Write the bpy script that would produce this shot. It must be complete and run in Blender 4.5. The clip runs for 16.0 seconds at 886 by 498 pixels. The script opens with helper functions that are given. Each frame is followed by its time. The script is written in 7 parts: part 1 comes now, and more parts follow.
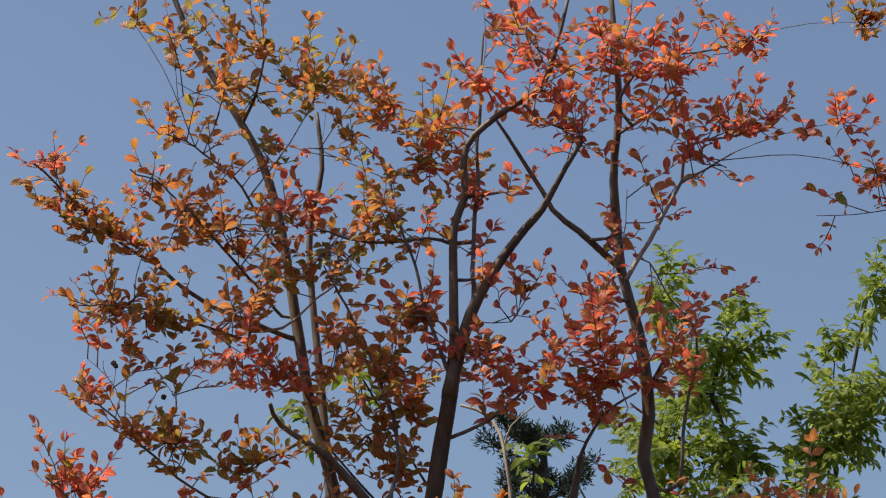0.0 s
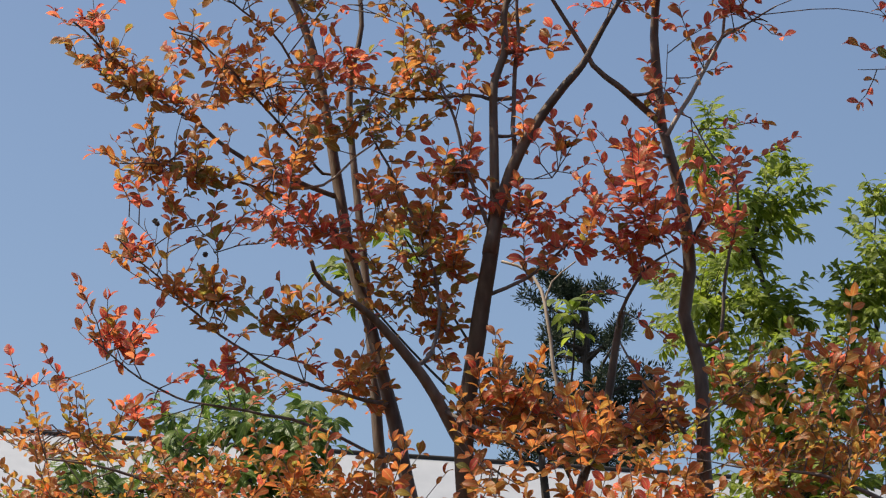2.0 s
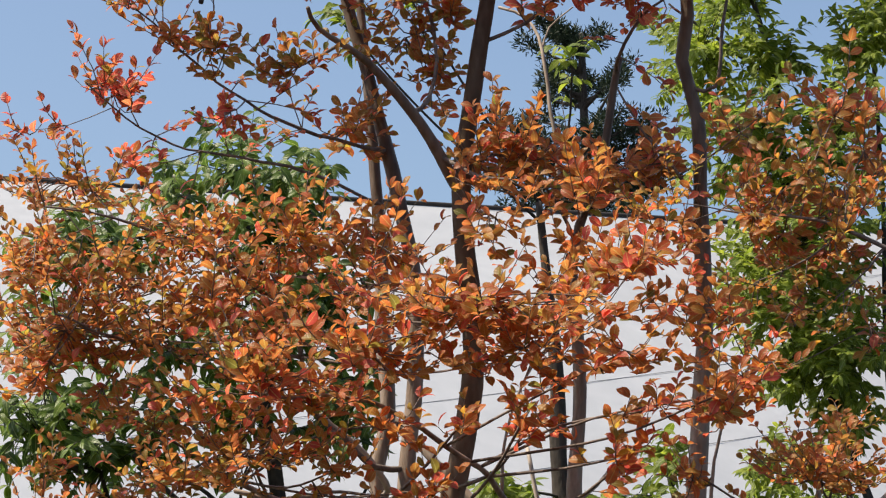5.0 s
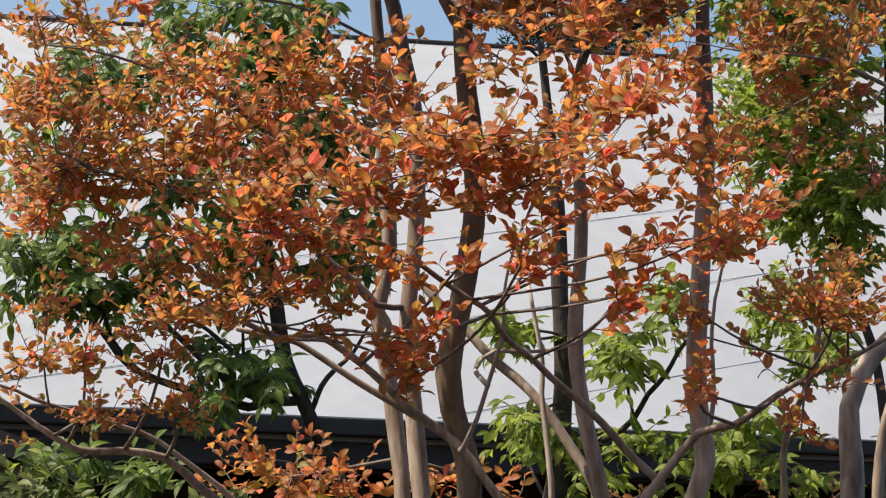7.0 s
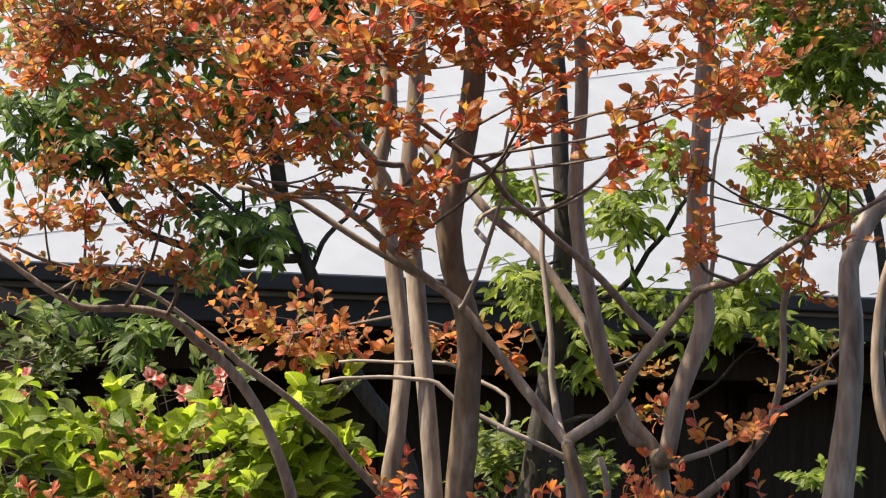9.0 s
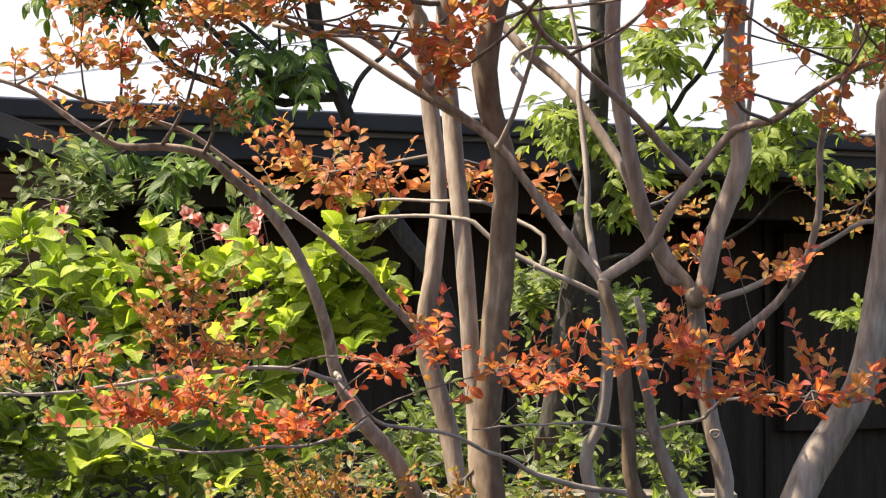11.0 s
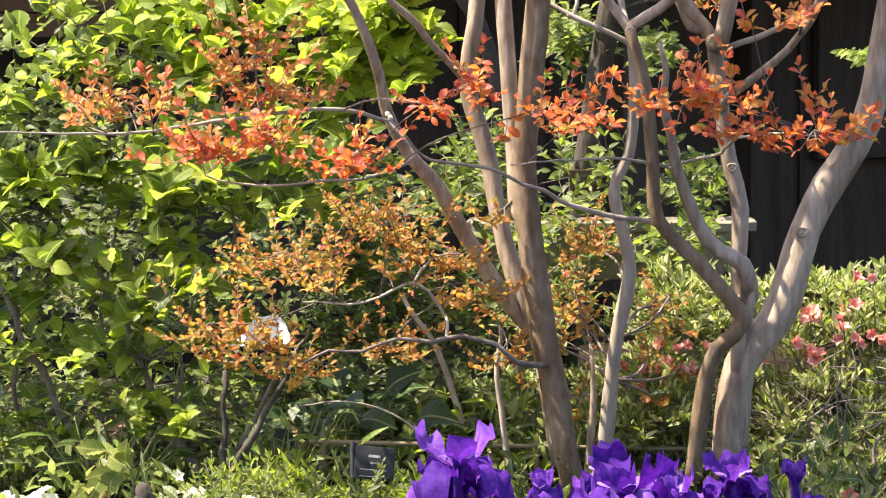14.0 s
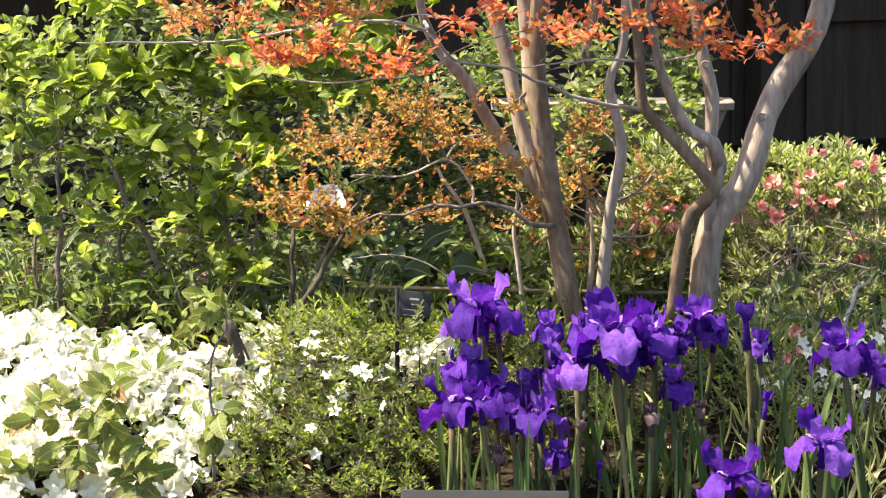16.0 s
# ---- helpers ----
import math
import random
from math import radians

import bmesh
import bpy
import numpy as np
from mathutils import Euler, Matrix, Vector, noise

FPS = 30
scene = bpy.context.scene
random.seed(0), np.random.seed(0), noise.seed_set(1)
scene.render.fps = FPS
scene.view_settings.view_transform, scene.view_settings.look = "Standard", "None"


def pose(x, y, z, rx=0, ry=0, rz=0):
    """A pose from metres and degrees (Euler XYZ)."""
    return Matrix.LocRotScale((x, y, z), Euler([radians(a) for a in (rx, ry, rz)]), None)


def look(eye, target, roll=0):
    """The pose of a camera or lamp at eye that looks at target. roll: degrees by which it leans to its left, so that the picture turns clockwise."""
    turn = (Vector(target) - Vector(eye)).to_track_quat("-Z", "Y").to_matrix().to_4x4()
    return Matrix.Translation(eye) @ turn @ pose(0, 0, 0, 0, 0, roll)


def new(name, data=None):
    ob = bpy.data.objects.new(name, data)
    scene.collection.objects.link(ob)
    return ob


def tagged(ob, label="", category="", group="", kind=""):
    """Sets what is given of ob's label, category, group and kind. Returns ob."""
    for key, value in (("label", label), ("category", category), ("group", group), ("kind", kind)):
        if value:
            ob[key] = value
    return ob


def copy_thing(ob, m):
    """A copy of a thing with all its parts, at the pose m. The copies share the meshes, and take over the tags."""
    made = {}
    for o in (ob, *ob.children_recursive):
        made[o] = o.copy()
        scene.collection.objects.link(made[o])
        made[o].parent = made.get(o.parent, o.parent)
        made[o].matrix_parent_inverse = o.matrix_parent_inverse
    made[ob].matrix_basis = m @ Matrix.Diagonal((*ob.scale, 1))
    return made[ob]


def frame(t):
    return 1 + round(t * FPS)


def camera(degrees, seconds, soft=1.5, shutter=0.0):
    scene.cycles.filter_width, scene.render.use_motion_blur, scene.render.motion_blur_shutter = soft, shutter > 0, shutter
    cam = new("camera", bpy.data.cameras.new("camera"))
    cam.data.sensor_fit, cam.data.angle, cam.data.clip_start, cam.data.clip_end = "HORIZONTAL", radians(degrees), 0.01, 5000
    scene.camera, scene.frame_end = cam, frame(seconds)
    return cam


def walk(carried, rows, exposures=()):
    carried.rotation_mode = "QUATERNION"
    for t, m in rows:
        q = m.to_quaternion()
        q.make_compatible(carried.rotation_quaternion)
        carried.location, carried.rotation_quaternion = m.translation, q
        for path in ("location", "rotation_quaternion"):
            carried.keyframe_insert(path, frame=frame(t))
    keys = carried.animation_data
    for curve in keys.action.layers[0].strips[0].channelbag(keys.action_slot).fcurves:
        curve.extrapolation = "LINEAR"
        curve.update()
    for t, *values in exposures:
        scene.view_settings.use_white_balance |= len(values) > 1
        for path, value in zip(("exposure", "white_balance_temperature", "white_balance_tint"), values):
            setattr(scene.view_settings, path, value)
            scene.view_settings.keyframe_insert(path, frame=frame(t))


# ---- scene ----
cam = camera(17.82, 16.0, soft=1.2)
ROWS = [
    (0.0, 0.000, 0.000, 1.400, 109.000, 0.000, -0.000),
    (0.5, 0.000, 0.000, 1.400, 108.216, 0.337, -0.005),
    (1.0, 0.000, 0.000, 1.400, 107.315, 0.363, -0.004),
    (1.5, 0.000, 0.000, 1.400, 106.726, 0.450, -0.002),
    (2.0, 0.000, 0.000, 1.400, 106.090, 0.863, -0.017),
    (2.5, 0.000, 0.000, 1.400, 105.359, 0.830, -0.034),
    (3.0, 0.000, 0.000, 1.400, 104.373, 0.857, -0.067),
    (3.5, 0.000, 0.000, 1.400, 103.712, 0.769, -0.111),
    (4.0, 0.000, 0.000, 1.400, 102.906, 0.805, -0.118),
    (4.2, 0.000, 0.000, 1.400, 102.536, 0.817, -0.159),
    (6.3, 0.000, 0.000, 1.400, 98.993, 0.818, -0.263),
    (6.5, 0.000, 0.000, 1.400, 98.808, 0.817, -0.249),
    (7.0, 0.000, 0.000, 1.400, 97.680, 0.861, -0.224),
    (7.5, 0.000, 0.000, 1.400, 96.838, 0.860, -0.230),
    (8.0, 0.000, 0.000, 1.400, 96.391, 0.848, -0.262),
    (8.5, 0.000, 0.000, 1.400, 95.603, 0.869, -0.250),
    (9.0, 0.000, 0.000, 1.400, 94.793, 0.879, -0.213),
    (9.2, 0.000, 0.000, 1.400, 94.337, 0.898, -0.180),
    (11.3, 0.000, 0.000, 1.400, 91.065, 1.697, -0.165),
    (11.5, 0.000, 0.000, 1.400, 90.724, 1.692, -0.218),
    (12.0, 0.000, 0.000, 1.400, 89.852, 1.733, -0.183),
    (12.5, 0.000, 0.000, 1.400, 88.858, 1.999, -0.222),
    (13.0, 0.000, 0.000, 1.400, 87.976, 2.241, -0.239),
    (13.5, 0.009, -0.213, 1.411, 86.951, 2.413, -0.216),
    (14.0, 0.025, -0.549, 1.439, 85.977, 2.567, -0.252),
    (14.5, 0.043, -0.887, 1.476, 85.137, 2.761, -0.341),
    (15.0, 0.059, -1.224, 1.521, 84.363, 2.782, -0.344),
    (15.5, 0.085, -1.583, 1.579, 83.544, 3.079, -0.409),
    (16.0, 0.113, -1.946, 1.648, 82.747, 3.323, -0.356),
]
EXPOSURES = [(0.0, 0.28), (3.5, 0.66), (4.2, 0.7), (6.3, 0.69), (7.5, 0.74), (9.0, 0.99), (11.3, 1.55), (13.0, 1.95), (14.5, 2.02), (16.0, 1.97)]
walk(cam, [(t, pose(x, y, z, rx, 0, yaw) @ pose(0, 0, 0, 0, 0, roll)) for t, x, y, z, rx, yaw, roll in ROWS], EXPOSURES)

# ---- light ----
SUN_EL, SUN_FROM = radians(59), Vector((-1.0, -0.12, 0)).normalized()
world = bpy.data.worlds.new("sky")
scene.world = world
world.use_nodes = True
wn = world.node_tree
sky = wn.nodes.new("ShaderNodeTexSky")
sky.sky_type, sky.sun_disc, sky.sun_elevation = "NISHITA", False, SUN_EL
sky.sun_rotation = math.atan2(SUN_FROM.x, SUN_FROM.y) % (2 * math.pi)
sky.air_density, sky.dust_density, sky.ozone_density = 1.0, 2.6, 2.2
wn.links.new(sky.outputs[0], wn.nodes["Background"].inputs[0])
wn.nodes["Background"].inputs[1].default_value = 0.10
sun = new("sun", bpy.data.lights.new("sun", "SUN"))
sun.data.energy, sun.data.angle, sun.data.color = 4.5, radians(0.55), (1.0, 0.9, 0.72)
sun.matrix_world = look(SUN_FROM * math.cos(SUN_EL) * 30 + Vector((0, 0, math.sin(SUN_EL) * 30)), (0, 0, 0))


# ---- materials ----
def shader(name):
    m = bpy.data.materials.new(name)
    m.use_nodes = True
    return m, m.node_tree.nodes, m.node_tree.links, m.node_tree.nodes["Principled BSDF"]


def ramp(nodes, stops):
    r = nodes.new("ShaderNodeValToRGB")
    while len(r.color_ramp.elements) < len(stops):
        r.color_ramp.elements.new(0.5)
    for e, (p, c) in zip(r.color_ramp.elements, stops):
        e.position, e.color = p, (*c, 1)
    return r


def surface(name, stops, scale=8.0, rough=0.7, bump=0.3, fine=6.0, stretch=(1, 1, 1), metal=0.0, bump_size=0.004, spec=0.2):
    """Two scales of noise: broad tone from the ramp, fine grain into tone and relief."""
    m, n, l, p = shader(name)
    co = n.new("ShaderNodeTexCoord")
    mp = n.new("ShaderNodeMapping")
    mp.inputs["Scale"].default_value = stretch
    l.new(co.outputs["Object"], mp.inputs[0])
    a, b = n.new("ShaderNodeTexNoise"), n.new("ShaderNodeTexNoise")
    a.inputs["Scale"].default_value, b.inputs["Scale"].default_value = scale, scale * fine
    a.inputs["Detail"].default_value, b.inputs["Detail"].default_value = 4, 6
    for x in (a, b):
        l.new(mp.outputs[0], x.inputs["Vector"])
    mix = n.new("ShaderNodeMath")
    mix.operation = "MULTIPLY_ADD"
    mix.inputs[1].default_value, mix.inputs[2].default_value = 0.45, 0.0
    add = n.new("ShaderNodeMath")
    add.operation = "MULTIPLY_ADD"
    add.inputs[1].default_value = 0.55
    l.new(b.outputs[0], mix.inputs[0])
    l.new(a.outputs[0], add.inputs[0])
    l.new(mix.outputs[0], add.inputs[2])
    r = ramp(n, stops)
    l.new(add.outputs[0], r.inputs[0])
    l.new(r.outputs[0], p.inputs["Base Color"])
    p.inputs["Roughness"].default_value, p.inputs["Metallic"].default_value = rough, metal
    p.inputs["Specular IOR Level"].default_value = spec
    bp = n.new("ShaderNodeBump")
    bp.inputs["Strength"].default_value, bp.inputs["Distance"].default_value = bump, bump_size
    l.new(b.outputs[0], bp.inputs["Height"])
    l.new(bp.outputs[0], p.inputs["Normal"])
    return m


def leafy(name, stops, rough=0.36, through_light=0.5, vein=0.25, glow=1.35, tip=None, ribs=0, rib_depth=0.35, grain=55.0, crinkle=0.3, gloss=0.32):
    """Thin leaf or petal: own tone for each leaf, mottled, ribbed, tinted towards its tip, and light passing through it."""
    m, n, l, p = shader(name)

    def calc(op, a, b=None, c=None, clamp=False):
        q = n.new("ShaderNodeMath")
        q.operation, q.use_clamp = op, clamp
        for i, x in enumerate((a, b, c)):
            if isinstance(x, (int, float)):
                q.inputs[i].default_value = x
            elif x is not None:
                l.new(x, q.inputs[i])
        return q.outputs[0]

    geo, obi, co = n.new("ShaderNodeNewGeometry"), n.new("ShaderNodeObjectInfo"), n.new("ShaderNodeTexCoord")
    no = n.new("ShaderNodeTexNoise")
    no.inputs["Scale"].default_value, no.inputs["Detail"].default_value = grain, 3
    l.new(co.outputs["Object"], no.inputs["Vector"])
    own = calc("FRACT", calc("ADD", geo.outputs["Random Per Island"], obi.outputs["Random"]))
    r = ramp(n, stops)
    l.new(calc("ADD", own, calc("MULTIPLY_ADD", no.outputs[0], vein, -vein / 2)), r.inputs[0])
    colour, height = r.outputs[0], no.outputs[0]
    if tip or ribs:
        uv, sep = n.new("ShaderNodeUVMap"), n.new("ShaderNodeSeparateXYZ")
        uv.uv_map = "leaf"
        l.new(uv.outputs[0], sep.inputs[0])
        across = calc("MULTIPLY", calc("ABSOLUTE", calc("SUBTRACT", sep.outputs["X"], 0.5)), 2.0)
        if tip:
            mx = n.new("ShaderNodeMix")
            mx.data_type = "RGBA"
            mx.inputs[7].default_value = (*tip, 1)
            edge = calc("ADD", calc("MULTIPLY", calc("POWER", sep.outputs["Y"], 2.0), 0.6), calc("MULTIPLY", calc("POWER", across, 3.0), 0.35))
            l.new(calc("MULTIPLY", edge, calc("MULTIPLY_ADD", own, -0.7, 0.75), clamp=True), mx.inputs[0])
            l.new(colour, mx.inputs[6])
            colour = mx.outputs[2]
        if ribs:
            wave = calc("SINE", calc("MULTIPLY", calc("SUBTRACT", sep.outputs["Y"], calc("MULTIPLY", across, 0.22)), ribs * 2 * math.pi))
            groove = calc("POWER", calc("MULTIPLY_ADD", wave, 0.5, 0.5), 3.0)
            mid = calc("LESS_THAN", across, 0.07)
            dark = n.new("ShaderNodeMix")
            dark.data_type, dark.blend_type = "RGBA", "MULTIPLY"
            dark.inputs[7].default_value = (0.6, 0.66, 0.5, 1)
            l.new(calc("MULTIPLY", groove, rib_depth), dark.inputs[0])
            l.new(colour, dark.inputs[6])
            pale = n.new("ShaderNodeMix")
            pale.data_type = "RGBA"
            pale.inputs[7].default_value = (0.5, 0.52, 0.2, 1)
            l.new(calc("MULTIPLY", mid, 0.4), pale.inputs[0])
            l.new(dark.outputs[2], pale.inputs[6])
            colour, height = pale.outputs[2], calc("MULTIPLY_ADD", groove, -0.8, no.outputs[0])
    l.new(colour, p.inputs["Base Color"])
    p.inputs["Roughness"].default_value = rough
    p.inputs["Specular IOR Level"].default_value = gloss
    tr, hs, mx = n.new("ShaderNodeBsdfTranslucent"), n.new("ShaderNodeHueSaturation"), n.new("ShaderNodeMixShader")
    hs.inputs["Saturation"].default_value, hs.inputs["Value"].default_value = 1.04, glow
    l.new(colour, hs.inputs["Color"])
    l.new(hs.outputs[0], tr.inputs["Color"])
    mx.inputs[0].default_value = through_light
    l.new(p.outputs[0], mx.inputs[1])
    l.new(tr.outputs[0], mx.inputs[2])
    l.new(mx.outputs[0], n["Material Output"].inputs[0])
    bp = n.new("ShaderNodeBump")
    bp.inputs["Strength"].default_value, bp.inputs["Distance"].default_value = crinkle, 0.002
    l.new(height, bp.inputs["Height"])
    l.new(bp.outputs[0], p.inputs["Normal"])
    return m


BARK = surface("smooth_mottled_bark", [(0.32, (0.13, 0.088, 0.06)), (0.43, (0.215, 0.158, 0.117)), (0.51, (0.31, 0.237, 0.182)), (0.6, (0.41, 0.328, 0.26)), (0.7, (0.56, 0.475, 0.39))], 10, 0.55, 0.8, 7, (1, 1, 0.25), spec=0.3)
def darker_above(m, low, high, colour):
    """Multiplies a bark's colour by a browner, darker tint that sets in between low and high."""
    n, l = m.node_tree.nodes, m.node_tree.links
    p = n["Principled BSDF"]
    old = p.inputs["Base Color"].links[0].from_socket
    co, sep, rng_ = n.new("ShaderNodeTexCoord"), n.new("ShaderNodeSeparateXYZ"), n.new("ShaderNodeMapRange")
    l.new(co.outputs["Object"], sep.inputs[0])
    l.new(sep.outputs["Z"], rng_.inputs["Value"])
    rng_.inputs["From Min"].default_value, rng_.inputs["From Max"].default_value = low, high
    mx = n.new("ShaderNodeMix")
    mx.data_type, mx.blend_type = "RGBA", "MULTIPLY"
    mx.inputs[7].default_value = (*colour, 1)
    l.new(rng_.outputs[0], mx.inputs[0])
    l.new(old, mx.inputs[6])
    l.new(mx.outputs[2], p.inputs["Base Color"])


# Browner mottled bark, darkened so its colour carries the canopy's shade.
SHADED_TAN = surface("shaded_tan_mottled_bark", [(0.3, (0.075, 0.046, 0.027)), (0.45, (0.145, 0.096, 0.06)), (0.56, (0.2, 0.143, 0.096)), (0.7, (0.31, 0.245, 0.18))], 9, 0.7, 0.6, 7, (1, 1, 0.4))
darker_above(BARK, 1.9, 2.7, (0.42, 0.38, 0.355))
darker_above(SHADED_TAN, 1.9, 2.7, (0.5, 0.46, 0.44))
TWIG = surface("thin_twig_bark", [(0.3, (0.065, 0.045, 0.038)), (0.7, (0.26, 0.21, 0.18))], 30, 0.75, 0.3)
# Pale twig bark, brightened so its colour carries sun on the low branches.
PALE = surface("pale_sunlit_twig", [(0.3, (0.22, 0.175, 0.14)), (0.5, (0.36, 0.3, 0.245)), (0.7, (0.52, 0.45, 0.385))], 12, 0.7, 0.3, 6, (1, 1, 0.3))
DARKBARK = surface("dark_rough_bark", [(0.3, (0.02, 0.017, 0.014)), (0.7, (0.095, 0.08, 0.068))], 18, 0.9, 0.8, 5, (1, 1, 0.4))
L_RED = leafy("red_young_leaf", [(0.0, (0.35, 0.06, 0.05)), (0.35, (0.5, 0.1, 0.078)), (0.7, (0.55, 0.145, 0.1)), (1.0, (0.47, 0.18, 0.075))], 0.4, 0.56, glow=1.7, tip=(0.54, 0.13, 0.075), ribs=5, rib_depth=0.2)
L_EMBER = leafy("vivid_orange_red_leaf", [(0.0, (0.46, 0.085, 0.035)), (0.4, (0.53, 0.135, 0.042)), (0.8, (0.52, 0.19, 0.05)), (1.0, (0.46, 0.23, 0.055))], 0.42, glow=1.5, tip=(0.52, 0.08, 0.04), ribs=5, rib_depth=0.2)
L_GOLD = leafy("golden_young_leaf", [(0.0, (0.44, 0.19, 0.045)), (0.5, (0.46, 0.265, 0.045)), (1.0, (0.36, 0.28, 0.05))], 0.4, 0.56, glow=1.45, tip=(0.54, 0.13, 0.075), ribs=5, rib_depth=0.2)
L_ORANGE = leafy("orange_young_leaf", [(0.0, (0.41, 0.13, 0.055)), (0.4, (0.43, 0.16, 0.054)), (0.75, (0.41, 0.18, 0.054)), (1.0, (0.36, 0.19, 0.053))], 0.4, 0.56, glow=1.5, tip=(0.54, 0.13, 0.075), ribs=5, rib_depth=0.2)
L_OLIVE = leafy("olive_young_leaf", [(0.0, (0.37, 0.16, 0.05)), (0.35, (0.34, 0.2, 0.05)), (0.7, (0.26, 0.205, 0.045)), (1.0, (0.17, 0.17, 0.04))], 0.4, 0.56, glow=1.55, tip=(0.54, 0.13, 0.075), ribs=5, rib_depth=0.2)
L_GREEN = leafy("green_tree_leaf", [(0.0, (0.06, 0.105, 0.02)), (0.6, (0.105, 0.165, 0.028)), (1.0, (0.18, 0.25, 0.048))], 0.36, glow=1.5, ribs=7, rib_depth=0.3)
L_MAPLE = leafy("bright_maple_leaf", [(0.0, (0.1, 0.145, 0.018)), (0.6, (0.185, 0.24, 0.028)), (1.0, (0.3, 0.345, 0.05))], 0.5, glow=1.6, ribs=5, rib_depth=0.25)
L_LIME = leafy("yellow_green_round_leaf", [(0.0, (0.13, 0.19, 0.02)), (0.5, (0.26, 0.33, 0.03)), (1.0, (0.44, 0.49, 0.07))], 0.5, 0.55, 0.3, 1.7, ribs=8, rib_depth=0.5)
L_SHRUB = leafy("dull_green_shrub_leaf", [(0.0, (0.045, 0.07, 0.02)), (0.6, (0.105, 0.135, 0.036)), (1.0, (0.23, 0.25, 0.085))], 0.4, ribs=5, rib_depth=0.25)
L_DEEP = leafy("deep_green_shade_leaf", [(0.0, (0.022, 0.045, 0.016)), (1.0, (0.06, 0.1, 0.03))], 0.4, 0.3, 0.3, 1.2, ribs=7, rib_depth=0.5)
L_HAZEL = leafy("ribbed_hazel_leaf", [(0.0, (0.11, 0.16, 0.03)), (0.6, (0.18, 0.23, 0.05)), (1.0, (0.27, 0.28, 0.07))], 0.55, 0.45, 0.3, 1.4, tip=(0.3, 0.14, 0.06), ribs=8, rib_depth=0.55)
L_BRONZE = leafy("bronze_hazel_leaf", [(0.0, (0.12, 0.06, 0.03)), (1.0, (0.26, 0.15, 0.07))], 0.5, 0.4, 0.3, 1.2, ribs=8, rib_depth=0.7)
L_LITTER = leafy("dry_brown_litter", [(0.0, (0.05, 0.03, 0.018)), (0.6, (0.13, 0.085, 0.05)), (1.0, (0.3, 0.24, 0.16))], 0.8, 0.1)
L_PALE = leafy("pale_straw_green_blade", [(0.0, (0.18, 0.22, 0.06)), (0.5, (0.35, 0.365, 0.13)), (1.0, (0.56, 0.52, 0.29))], 0.5)
L_CONIFER = leafy("dark_conifer_needle", [(0.0, (0.012, 0.022, 0.012)), (1.0, (0.03, 0.048, 0.022))], 0.6, 0.1)
L_BLADE = leafy("iris_blade", [(0.0, (0.045, 0.085, 0.025)), (0.6, (0.08, 0.135, 0.04)), (1.0, (0.15, 0.18, 0.06))], 0.45, 0.3)
P_WHITE = leafy("white_petal", [(0.0, (0.78, 0.74, 0.52)), (0.5, (0.83, 0.81, 0.68)), (1.0, (0.86, 0.85, 0.77))], 0.65, 0.3, 0.5, 1.0, grain=90.0, crinkle=0.7, gloss=0.12)
P_CORAL = leafy("coral_petal", [(0.0, (0.62, 0.17, 0.14)), (0.5, (0.76, 0.33, 0.28)), (1.0, (0.82, 0.54, 0.48))], 0.6, 0.35, 0.2, 1.1)
P_LILAC = leafy("pale_lilac_style", [(0.0, (0.22, 0.09, 0.42)), (1.0, (0.5, 0.36, 0.62))], 0.5, 0.35, 0.6, 1.2)
P_DRY = leafy("withered_brown_petal", [(0.0, (0.07, 0.04, 0.04)), (1.0, (0.2, 0.13, 0.11))], 0.8, 0.2, 0.6, 1.0)
P_VIOLET = leafy("violet_petal", [(0.0, (0.035, 0.008, 0.13)), (0.4, (0.08, 0.019, 0.25)), (0.75, (0.13, 0.04, 0.335)), (1.0, (0.21, 0.088, 0.43))], 0.65, 0.4, 0.9, 1.35, grain=110.0, crinkle=0.9, gloss=0.12)
STALK = leafy("green_stalk", [(0.0, (0.1, 0.14, 0.04)), (0.6, (0.17, 0.2, 0.07)), (1.0, (0.25, 0.2, 0.09))], 0.5, 0.1)
SHEATH = leafy("papery_brown_sheath", [(0.0, (0.1, 0.085, 0.035)), (0.6, (0.16, 0.15, 0.06)), (1.0, (0.21, 0.14, 0.075))], 0.7, 0.3)
SOIL = surface("dark_garden_soil", [(0.3, (0.007, 0.005, 0.003)), (0.5, (0.018, 0.013, 0.008)), (0.7, (0.045, 0.033, 0.02))], 4, 0.95, 1.0, 12, bump_size=0.02, spec=0.05)
ROOF = surface("pale_grey_sheet_metal", [(0.3, (0.325, 0.335, 0.36)), (0.7, (0.4, 0.41, 0.435))], 0.7, 0.5, 0.1, 9, spec=0.5)
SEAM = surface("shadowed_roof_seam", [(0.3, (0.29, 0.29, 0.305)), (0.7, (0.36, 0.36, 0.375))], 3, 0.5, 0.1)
GUTTER = surface("dark_grey_painted_metal", [(0.3, (0.036, 0.03, 0.026)), (0.7, (0.056, 0.048, 0.042))], 3, 0.5, 0.1)
WALL = surface("dark_stained_board", [(0.3, (0.036, 0.025, 0.018)), (0.7, (0.078, 0.056, 0.04))], 3, 0.95, 0.3, 8, (6, 6, 0.5), spec=0.06)
BROWN = surface("brown_stained_timber", [(0.3, (0.13, 0.065, 0.033)), (0.7, (0.25, 0.14, 0.08))], 4, 0.8, 0.3, 8, (0.4, 0.4, 8), spec=0.08)
STONE = surface("pale_weathered_stone", [(0.3, (0.15, 0.125, 0.095)), (0.7, (0.32, 0.275, 0.215))], 12, 0.9, 0.6)
BLACK = surface("black_painted_metal", [(0.3, (0.014, 0.015, 0.017)), (0.7, (0.026, 0.028, 0.031))], 20, 0.7, 0.1)
